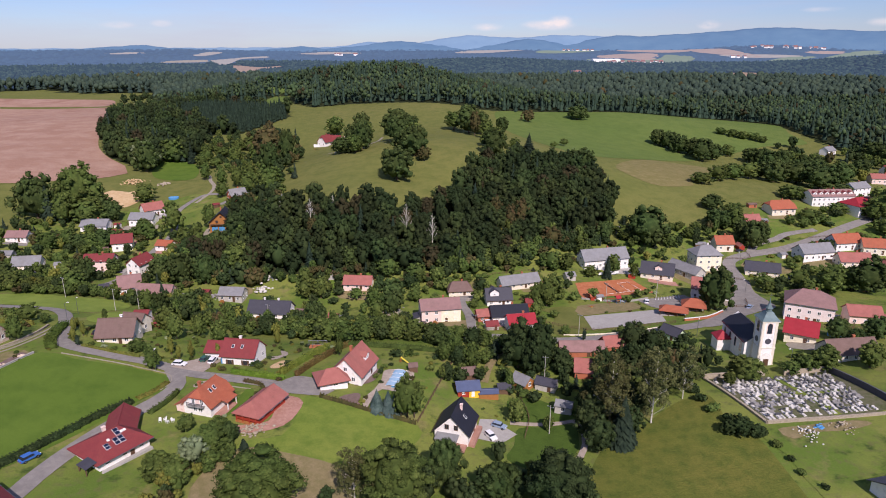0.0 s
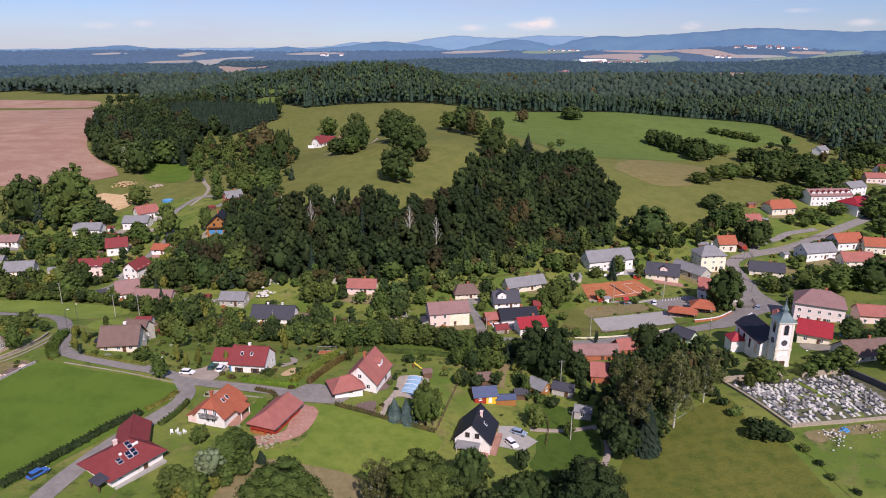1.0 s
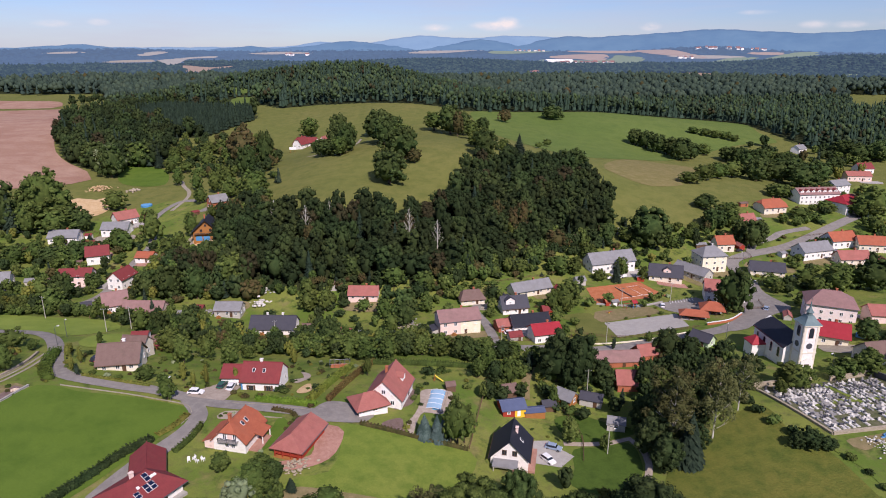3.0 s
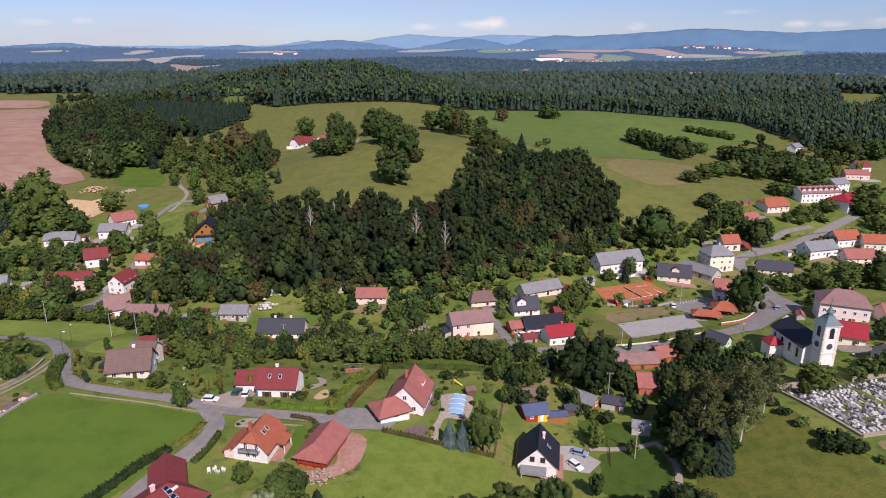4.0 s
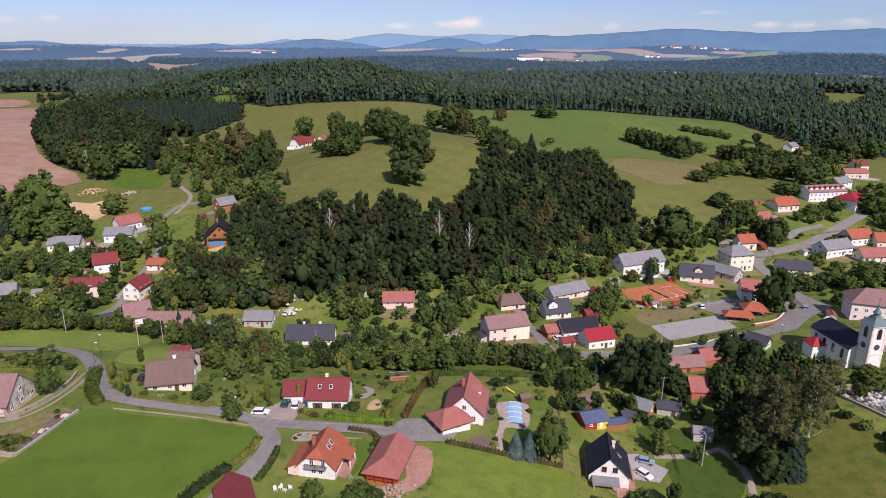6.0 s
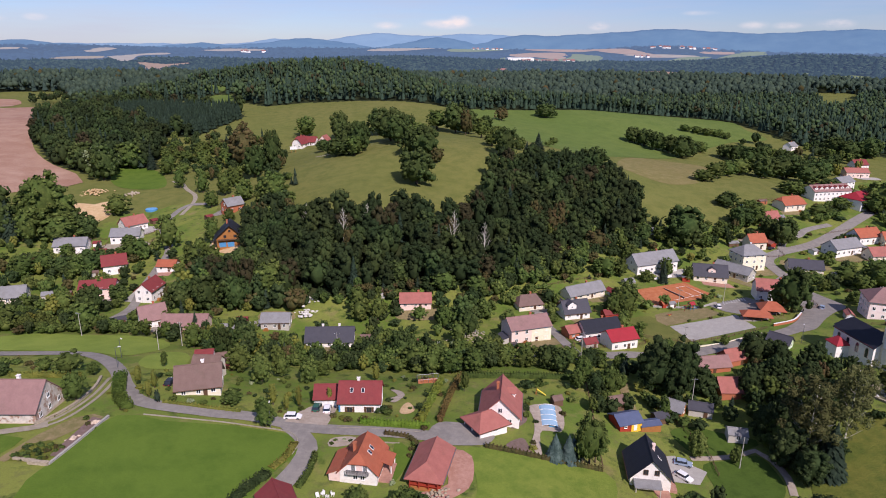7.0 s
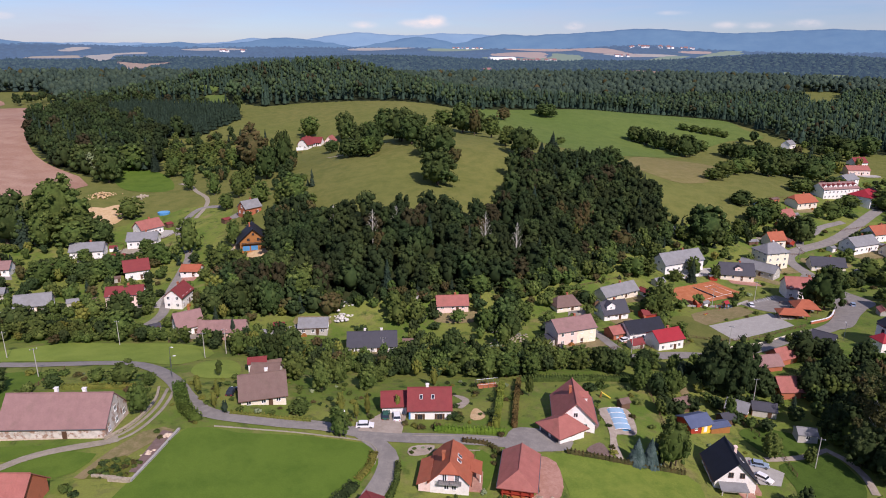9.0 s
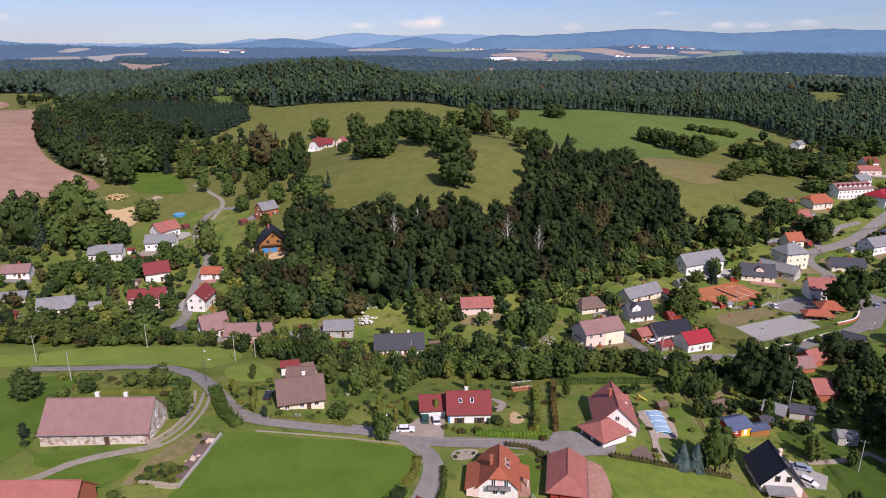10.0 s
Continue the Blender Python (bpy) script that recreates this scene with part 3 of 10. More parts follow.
def birch_kind(key, seed):
    """A tall loose tree: pale ascending limbs seen through thin sprays of grey-green leaves."""
    rng = np.random.default_rng(seed)
    v, f = crown_geometry(rng, 20, 5.2, 2.0, 32, 95, 0.4, 1.2, 1.0, 0.0, (0.25, 0.95), False)
    bm = bmesh.new()
    tube(bm, (0, 0, -0.6), (0.1, 0, 9.0), 0.24, 0.14, 7)
    tube(bm, (0.1, 0, 9.0), (0.2, 0.1, 17.5), 0.14, 0.04, 6)
    for i in range(16):
        t = 0.12 + 0.8 * i / 16
        a = 2.4 * i
        l = 3.6 * math.sin(math.pi * min(1, 0.25 + 0.8 * t))
        p = Vector((0.1 * t, 0, 19 * t * 0.9))
        q = p + Vector((math.cos(a) * l, math.sin(a) * l, l * 0.9))
        tube(bm, p, q, 0.07 * (1.2 - t), 0.02, 5)
        for k in (-0.6, 0.6):
            m = p.lerp(q, 0.55)
            tube(bm, m, m + Vector((math.cos(a + k) * l * 0.4, math.sin(a + k) * l * 0.4, l * 0.5)), 0.04, 0.015, 4)
    TREES[key] = dict(name="birch_tree", label="tall loose birch with thin grey-green leaves", category="tree", trunk=bm_mesh("trunk", bm, BIRCH_BARK), crown=raw_mesh("crown", v, f, [LEAF_BIRCH]), height=20, radius=5.2)


for v_ in range(2):
    birch_kind("birch" + str(v_), 70 + v_)
spruce_kind("spruce", "tall dark green spruce", 17, 3.6, NEEDLE, 10, 15, 34)
spruce_kind("bluespruce", "blue spruce with silvery needles", 8, 2.6, NEEDLE_BLUE, 11, 16, 60)
spruce_kind("pine", "thick dark conifer in a garden", 11, 3.4, NEEDLE, 12, 20, 70)


def plant(key, x, y, height=None, width=None, label="", group="trees"):
    """Set one tree of a kind with its own trunk and crown on the land."""
    if key in TREES:
        k = TREES[key]
    else:
        k = TREES[key + ("_front" if y < 138 and key in ("oak", "ash", "lime", "maple", "warm") else "_near" if y < 225 else "") + str(int(abs(x * 7 + y * 3)) % 3)]
    s = (height or k["height"]) / k["height"]
    w = (width / ((1.95 if y > 350 else 2.25) * k["radius"])) if width else s
    e = thing(k["name"], x, y, label=label or k["label"], category=k["category"], group=group)
    a = (x * 37.7 + y * 17.3) % 360
    e.matrix_basis = pose(x, y, lz(x, y), 0, 0, a) @ Matrix.Diagonal((w, w, s, 1))
    for n in ("trunk", "crown"):
        part(n, k[n], None, e)
    return e


def shrub_mesh(seed, leaf, lumps=7, per=27, size=0.4):
    rng = np.random.default_rng(seed)
    out = []
    for i in range(lumps):
        a = 2.4 * i
        r = 0.62 * math.sqrt(i / lumps)
        c = np.array((r * math.cos(a), r * math.sin(a), rng.uniform(0.35, 0.75)))
        rad = np.array((0.5, 0.5, 0.42)) * rng.uniform(0.75, 1.15)
        out.append(lump(rng, c, rad * 0.62))
        out.append(cards(rng, c, rad * 0.95, per, size * 0.75))
    v, f = merge(out)
    return raw_mesh("shrub", v, f, [leaf])


SHRUBS = {k: shrub_mesh(s, m) for k, s, m in (("green", 21, LEAF), ("dark", 22, LEAF_DARK), ("yellow", 23, LEAF_YELLOW), ("warm", 24, LEAF_WARM), ("pale", 25, LEAF_PALE))}
SHRUB_LABEL = dict(green="rounded green garden shrub", dark="dense dark green bush", yellow="leafy yellow green ornamental shrub", warm="shrub with reddish brown leaves", pale="pale grey green garden shrub")


def shrub(key, x, y, width=2.0, height=None):
    ob = tagged(new("shrub", SHRUBS[key]), SHRUB_LABEL[key], "shrub", "garden shrubs")
    ob.matrix_basis = pose(x, y, lz(x, y) - 0.1, 0, 0, (x * 51 + y * 23) % 360) @ Matrix.Diagonal((width / 2, width / 2, height or width * 0.5, 1))
    return ob


def hedge(pts, width, height, leaf, label, seed=1, name="hedge"):
    """A clipped hedge along a line: an uneven boxy body covered with small leaf sprays."""
    rng = np.random.default_rng(seed)
    line = smooth_line(pts, 0.8)
    x0, y0 = line[0][0], line[0][1]
    prof = np.array(((-0.5, -0.2), (-0.5, 0.55), (-0.36, 0.92), (0.0, 1.0), (0.36, 0.92), (0.5, 0.55), (0.5, -0.2)))
    verts, tris, out = [], [], []
    m = len(prof)
    for i, p in enumerate(line):
        t = line[min(i + 1, len(line) - 1)] - line[max(i - 1, 0)]
        nrm = np.array((-t[1], t[0])) / (np.linalg.norm(t) + 1e-9)
        z = lz(*p)
        w, h = width * rng.uniform(0.82, 1.1), height * rng.uniform(0.86, 1.08)
        for u, k in prof:
            verts.append((p[0] + nrm[0] * u * w * 0.86 - x0, p[1] + nrm[1] * u * w * 0.86 - y0, z + k * h * 0.92))
        n = int(10 + 10 * (width + height))
        u, k = rng.uniform(-0.5, 0.5, n), rng.uniform(0.05, 1.0, n)
        side = rng.uniform(0, 1, n) < 0.5
        u = np.where(side, np.sign(u) * 0.5, u)
        k = np.where(side, k, 1.0)
        cen = np.stack((p[0] - x0 + nrm[0] * u * w, p[1] - y0 + nrm[1] * u * w, z + k * h), 1)
        cv, cf = cards(rng, np.zeros(3), np.full(3, 0.16), n, 0.34)
        out.append((cv + np.repeat(cen, 4, 0), cf))
        if i:
            q = m * i
            for s in range(m - 1):
                tris += [(q - m + s, q + s, q + s + 1), (q - m + s, q + s + 1, q - m + s + 1)]
    q = m * (len(line) - 1)
    tris += [(0, s, s + 1) for s in range(1, m - 1)] + [(q, q + s + 1, q + s) for s in range(1, m - 1)]
    v, f = merge([(np.array(verts), np.array(tris))] + out)
    ob = new(name, raw_mesh(name, v, f, [leaf]))
    ob.location = (x0, y0, 0)
    return tagged(ob, label, "hedge")


def wood_tree(rng, kind, h, r, sprays, size, detail):
    """One tree for the joined woods, of height h and crown radius r."""
    out = []
    if kind == "fir":
        tiers = 4 if detail > 0 else 3 if detail > -2 else 2
        for i in range(tiers):
            n = 7
            a = np.arange(n) * 6.2832 / n + rng.uniform(0, 1)
            q = r * (1.0 - i / tiers) ** 0.9 * rng.uniform(0.55, 0.9 if sprays else 1.2, n)
            z0 = 0.08 + 0.9 * i / tiers
            ring = np.stack((np.cos(a) * q, np.sin(a) * q, h * (z0 + rng.uniform(-0.03, 0.03, n))), 1)
            v = np.concatenate((ring, [[0, 0, h * min(1.0, z0 + 1.5 / tiers)]]))
            out.append((v, np.array([[j, (j + 1) % n, n] for j in range(n)])))
        if sprays:
            n = sprays
            t = rng.uniform(0, 1, n) ** 0.6
            a = rng.uniform(0, 6.283, n)
            p = np.stack((np.cos(a), np.sin(a), np.zeros(n)), 1)
            q = (r * t * rng.uniform(0.8, 1.15, n) + 0.2)[:, None]
            z = (h * (1.0 - 0.92 * t))[:, None] * [[0, 0, 1]]
            side = np.stack((-np.sin(a), np.cos(a), np.zeros(n)), 1) * size * 0.5
            drop = q * [[0, 0, 0.3]]
            v = np.stack((p * q * 0.2 + z + drop, p * q * 0.65 + side + z, p * q + z - drop * 0.4, p * q * 0.65 - side + z), 1).reshape(-1, 3)
            k = np.arange(n)[:, None] * 4
            out.append((v, np.concatenate((k + [0, 1, 3], k + [1, 2, 3]), 1).reshape(-1, 3)))
        return merge(out)
    n = 13 if sprays >= 40 else 3 if detail >= 0 else 2 if detail == -1 else 1
    if detail > 0:
        out.append(lump(rng, np.array((0, 0, h * 0.5)), np.array((r * 0.7, r * 0.7, h * 0.4)), ICO1, 0.2))
    for i in range(n):
        u = 0.95 - 1.25 * (i + 0.3) / n
        a = 2.4 * i + rng.uniform(-0.5, 0.5)
        q = r * math.sqrt(max(0.0, 1 - u * u)) * rng.uniform(0.5, 0.85)
        s = r * (rng.uniform(0.24, 0.42) if detail > 0 else rng.uniform(0.45, 0.62) if detail == 0 else rng.uniform(0.6, 0.8))
        d = np.array((math.cos(a) * math.sqrt(1 - u * u), math.sin(a) * math.sqrt(1 - u * u), u))
        c = np.array((q * math.cos(a), q * math.sin(a), min(h * (0.62 + 0.34 * u), h - 0.6 * s)))
        rad = np.array((s, s, min(s * 1.0, h * 0.3)))
        out.append(lump(rng, c, rad * (0.78 if sprays else 1.05), ICO1, 0.26))
        if sprays:
            out.append(cards(rng, c, rad, max(4, sprays // n), size, out=d))
    return merge(out)


def wood_mesh(name, spots, mats, label, seed, detail=1, sprays=0, spray_size=1.0):
    """Many trees joined into one wood. spots: x, y, height, radius, tint index."""
    rng = np.random.default_rng(seed)
    s = np.array(spots, float)
    zs = land(s[:, 0], s[:, 1])
    vs, fs, mi, k = [], [], [], 0
    base = {}
    for kd, own in (("fir", s[:, 4] == 0), ("leaf", s[:, 4] > 0)):
        if own.any():
            hm, rm = s[own, 2].mean(), s[own, 3].mean()
            base[kd] = (hm, rm, [wood_tree(rng, kd, hm, rm, sprays, spray_size, detail) for _ in range(9)])
    for (x, y, h, r, ti), z in zip(s, zs):
        hm, rm, tt = base["fir" if ti == 0 else "leaf"]
        v, f = tt[int(rng.integers(9))]
        a = rng.uniform(0, 6.28)
        ca, sa = math.cos(a), math.sin(a)
        q = np.stack((v[:, 0] * ca - v[:, 1] * sa, v[:, 0] * sa + v[:, 1] * ca, v[:, 2]), 1) * [r / rm, r / rm, h / hm] + [x, y, z]
        vs.append(q), fs.append(f + k), mi.append(np.full(len(f), int(ti)))
        k += len(v)
    me = raw_mesh(name, np.concatenate(vs), np.concatenate(fs), mats, np.concatenate(mi))
    return tagged(new(name, me), label, "woods", "", "stuff")


# ---- houses ----
def window_mesh(w, h, mat):
    """A two-light window frame with a sill lip, one connected mesh."""
    bm = bmesh.new()
    t = 0.1
    xs = (-w / 2, -w / 2 + t, -t / 2, t / 2, w / 2 - t, w / 2)
    zs = (-h / 2, -h / 2 + t, h / 2 - t, h / 2)
    g = [[bm.verts.new((x, 0.05, z)) for z in zs] for x in xs]
    for a in range(5):
        for c in range(3):
            if not (c == 1 and a in (1, 3)):
                bm.faces.new((g[a][c], g[a + 1][c], g[a + 1][c + 1], g[a][c + 1]))
    q = bmesh.ops.extrude_face_region(bm, geom=bm.faces[:])
    top = [v for v in q["geom"] if isinstance(v, bmesh.types.BMVert)]
    bmesh.ops.translate(bm, vec=(0, -0.12, 0), verts=top)
    for v in top:
        if v.co.z < -h / 2 + 0.01:
            v.co.y -= 0.1
    return bm_mesh("window", bm, mat)


def pane_mesh(w, h):
    bm = bmesh.new()
    box(bm, -w / 2 + 0.05, -0.03, -h / 2 + 0.05, w / 2 - 0.05, 0.02, h / 2 - 0.05)
    return bm_mesh("pane", bm, GLASS)


WIN = {}


def window(parent, m, w=1.1, h=1.3, mat=None):
    mat = mat or FRAME_WHITE
    key = (w, h, mat.name)
    if key not in WIN:
        WIN[key] = (window_mesh(w, h, mat), pane_mesh(w, h))
    o = part("window", WIN[key][0], None, parent)
    o.matrix_basis = m
    part("pane", WIN[key][1], None, o, "dark reflecting glass")
    return o


def door(parent, m, w=1.0, h=2.05, mat=None):
    bm = bmesh.new()
    box(bm, -w / 2, -0.08, 0, w / 2, 0.04, h)
    for i in range(2):
        box(bm, -w / 2 + 0.15, -0.1, 0.2 + i * h * 0.47, w / 2 - 0.15, -0.08, 0.05 + (i + 1) * h * 0.45)
    o = part("door", bm, mat or FRAME_BROWN, parent)
    o.matrix_basis = m
    return o


def roof_bm(L, W, eave, ridge, over, clip, inset, thick=0.2, end=None):
    """A pitched roof: clip 0 is a gable, 1 a full hip, between them a clipped gable."""
    bm = bmesh.new()
    o2 = over if end is None else end
    s = (ridge - eave) / (W / 2)
    X, Y, ze = L / 2 + o2, W / 2 + over, eave - over * s
    zc = ridge - (ridge - ze) * clip
    ys = Y * clip
    P = lambda x, y, z: bm.verts.new((x, y, z))
    e = {(i, j): P(i * X, j * Y, ze) for i in (-1, 1) for j in (-1, 1)}
    ins = inset if isinstance(inset, tuple) else (inset, inset)
    r = {i: P(i * (X - ins[(i + 1) // 2]), 0, ridge) for i in (-1, 1)}
    c = {(i, j): (e[i, j] if clip >= 0.999 else P(i * X, j * ys, zc)) for i in (-1, 1) for j in (-1, 1)} if clip > 0.01 else {}
    for j in (-1, 1):
        loop = [e[-1, j], e[1, j]]
        if c and clip < 0.999:
            loop += [c[1, j]]
        loop += [r[1], r[-1]]
        if c and clip < 0.999:
            loop += [c[-1, j]]
        bm.faces.new(loop)
    if c:
        for i in (-1, 1):
            bm.faces.new([c[i, 1], r[i], c[i, -1]])
    bmesh.ops.recalc_face_normals(bm, faces=bm.faces)
    g = bmesh.ops.extrude_face_region(bm, geom=bm.faces[:])
    bmesh.ops.translate(bm, vec=(0, 0, -thick), verts=[v for v in g["geom"] if isinstance(v, bmesh.types.BMVert)])
    return bm


def body_bm(L, W, eave, ridge, clip, deep=2.5):
    bm = bmesh.new()
    X, Y = L / 2, W / 2
    prof = [(-Y, -deep), (Y, -deep), (Y, eave - 0.12)]
    if clip < 0.999:
        if clip < 0.01:
            prof.append((0, ridge - 0.2))
        else:
            prof += [(Y * clip, ridge - (ridge - eave) * clip - 0.2), (-Y * clip, ridge - (ridge - eave) * clip - 0.2)]
    prof.append((-Y, eave - 0.12))
    a = [bm.verts.new((-X, y, z)) for y, z in prof]
    b = [bm.verts.new((X, y, z)) for y, z in prof]
    bm.faces.new(a[::-1]), bm.faces.new(b)
    for i in range(len(prof)):
        j = (i + 1) % len(prof)
        bm.faces.new((a[i], a[j], b[j], b[i]))
    return bm


def ring_windows(e, L, W, eave, ridge, clip, mat, rows, sides, step=3.2, w=1.1, h=1.3, base=1.0):
    """Windows in rows on the chosen sides: s front, n back, e and w the ends."""
    for sd in sides:
        along, depth, yaw = ((L, W / 2, {"s": 0, "n": 180}[sd]) if sd in "sn" else (W, L / 2, {"e": 90, "w": -90}[sd]))
        for k in range(rows):
            z = base + 0.65 + k * 2.8
            if z + 0.5 > eave + (0 if sd in "sn" else (ridge - eave) * 0.45):
                continue
            n = max(1, int(along / step)) if z < eave - 0.4 else max(1, int(along / step / 1.7))
            for i in range(n):
                u = (i + 0.5) / n * along - along / 2
                window(e, pose(0, 0, 0, 0, 0, yaw) @ pose(u, -depth, z), w, h, mat)


def chimney(e, x, y, z, top, mat=None):
    bm = bmesh.new()
    box(bm, x - 0.35, y - 0.3, z, x + 0.35, y + 0.3, top)
    box(bm, x - 0.45, y - 0.4, top, x + 0.45, y + 0.4, top + 0.14)
    return part("chimney", bm, mat or BRICK, e)


HOMES = []  # x, y, yaw, length, width of the dwellings


def house(label, x, y, yaw, L, W, eave, ridge, wall, roof, clip=0.0, inset=0.0, over=0.5, rows=1, sides="snew", frame_mat=None, chimneys=((0.2, 0.1),), name="house", category="house", group="village houses", chim=None, drop=0.0, doors="s", step=3.2, lights=(), plinth=None):
    """A building with walls, a pitched roof, chimneys, windows and a door. chimneys: fraction along the ridge, and across."""
    if category == "house" and y > 185:
        eave, ridge = eave + (0.4 if eave > 3 else 0.1), ridge + 0.2
    e = thing(name, x, y, yaw, label, category, group, z=lz(x, y) - drop)
    ca, sa = math.cos(radians(yaw)), math.sin(radians(yaw))
    for u in np.linspace(-L / 2 + W / 2, L / 2 - W / 2, 3) if L > W else (0,):
        TAKEN.append((x + u * ca, y + u * sa, W * 0.6))
    if category == "house":
        HOMES.append((x, y, yaw, L, W))
    part("wall", body_bm(L, W, eave, ridge, clip), wall, e)
    part("roof", roof_bm(L, W, eave, ridge, over, clip, inset), roof, e)
    ins = inset if isinstance(inset, tuple) else (inset, inset)
    bm = bmesh.new()
    tube(bm, (-L / 2 - over + ins[0], 0, ridge + 0.02), (L / 2 + over - ins[1], 0, ridge + 0.02), 0.13, 0.13, 6)
    part("ridge_cap", bm, roof, e)
    if name in ("house", "school", "hall", "garage"):
        zg = eave - over * (ridge - eave) / (W / 2) - 0.12
        for sy in (-1, 1):
            bm = bmesh.new()
            tube(bm, (-L / 2 - over, sy * (W / 2 + over + 0.06), zg), (L / 2 + over, sy * (W / 2 + over + 0.06), zg), 0.09, 0.09, 5)
            part("gutter", bm, METAL if L > 11 else FRAME_BROWN, e)
    if plinth:
        bm = bmesh.new()
        box(bm, -L / 2 - 0.05, -W / 2 - 0.05, -2.4, L / 2 + 0.05, W / 2 + 0.05, 0.5)
        part("plinth", bm, plinth, e)
    s = (ridge - eave) / (W / 2)
    for fx, fy in chimneys:
        yy = fy * W / 2
        chimney(e, fx * L / 2, yy, ridge - abs(yy) * s - 0.6, ridge + (0.7 if abs(fy) < 0.22 else 0.15), chim)
    if rows:
        ring_windows(e, L, W, eave, ridge, clip, frame_mat, rows, sides, step)
    if doors == "s":
        door(e, pose(L * 0.08 + 0.8, -W / 2, 0.1))
    elif doors == "e":
        door(e, pose(0, 0, 0, 0, 0, 90) @ pose(0.3, -L / 2, 0.1))
    for fx, fy in lights:  # roof lights on the front slope
        yy = -fy * W / 2
        bm = bmesh.new()
        box(bm, -0.4, -0.6, 0, 0.4, 0.6, 0.08)
        o = part("roof_light", bm, FRAME_WHITE, e)
        o.matrix_basis = pose(fx * L / 2, yy, ridge - abs(yy) * s + 0.02, math.degrees(math.atan(s)) * (1 if yy < 0 else -1))
        bm = bmesh.new()
        box(bm, -0.32, -0.52, 0.08, 0.32, 0.52, 0.1)
        part("pane", bm, GLASS, o)
    return e


def on_slope(L, W, eave, ridge, u, f, side=-1):
    """A place on a roof slope: u along the ridge, f of the way down, side -1 front or 1 back."""
    s = (ridge - eave) / (W / 2)
    y = side * f * W / 2
    return pose(u, y, ridge - abs(y) * s + 0.03, -side * math.degrees(math.atan(s)))


def block(name, parent, m, x0, y0, z0, x1, y1, z1, mat, label=""):
    bm = bmesh.new()
    box(bm, x0, y0, z0, x1, y1, z1)
    o = part(name, bm, mat, parent, label)
    o.matrix_basis = m
    return o


def solar_panel(parent, m, w=1.1, h=2.0):
    o = block("solar_panel", parent, m, -w / 2, -h / 2, 0.05, w / 2, h / 2, 0.13, FRAME_WHITE, "solar panel with dark blue cells")
    for i in range(2):
        block("cell", o, pose(0, 0, 0), -w / 2 + 0.05, -h / 2 + 0.05 + i * h / 2, 0.13, w / 2 - 0.05, -0.03 + i * h / 2, 0.145, SOLAR)
    return o


def lean_to(parent, m, w, d, low, high, wall, roof, over=0.35, open_front=False, name="annex", label=""):
    """A lean-to against a wall: m at the wall's foot, reaching d towards -y."""
    bm = bmesh.new()
    if open_front:
        for sx in (-1, 1):
            box(bm, sx * (w / 2 - 0.2) - 0.1, -d, -2, sx * (w / 2 - 0.2) + 0.1, -d + 0.2, low)
        box(bm, -w / 2 + 0.3, -d, low - 0.25, w / 2 - 0.3, -d + 0.16, low)
    else:
        v = [bm.verts.new((sx * w / 2, y, z)) for sx in (-1, 1) for y, z in ((0.0, -2), (-d, -2), (-d, low), (0.0, high))]
        for f in ((0, 1, 2, 3), (4, 7, 6, 5), (1, 5, 6, 2), (2, 6, 7, 3), (0, 3, 7, 4), (0, 4, 5, 1)):
            bm.faces.new([v[i] for i in f])
    o = part(name, bm, wall, parent, label)
    o.matrix_basis = m
    s = (high - low) / d
    bm = bmesh.new()
    q = [bm.verts.new((sx * (w / 2 + over), y, z)) for z0 in (0.02, 0.16) for sx in (-1, 1) for y, z in ((0.0, high + z0), (-d - over, low - over * s + z0))]
    for f in ((0, 1, 3, 2), (4, 6, 7, 5), (0, 2, 6, 4), (1, 5, 7, 3), (0, 4, 5, 1), (2, 3, 7, 6)):
        bm.faces.new([q[i] for i in f])
    part("lean_to_roof", bm, roof, o)
    return o


def garage_door(parent, m, w=2.6, h=2.2, mat=None):
    o = block("garage_door", parent, m, -w / 2, -0.06, 0, w / 2, 0.04, h, mat or FRAME_WHITE, "wide panelled garage door")
    for i in range(4):
        block("panel", o, pose(0, 0, 0), -w / 2 + 0.08, -0.09, 0.06 + i * h / 4, w / 2 - 0.08, -0.06, h / 4 - 0.03 + i * h / 4, mat or FRAME_WHITE)
    return o


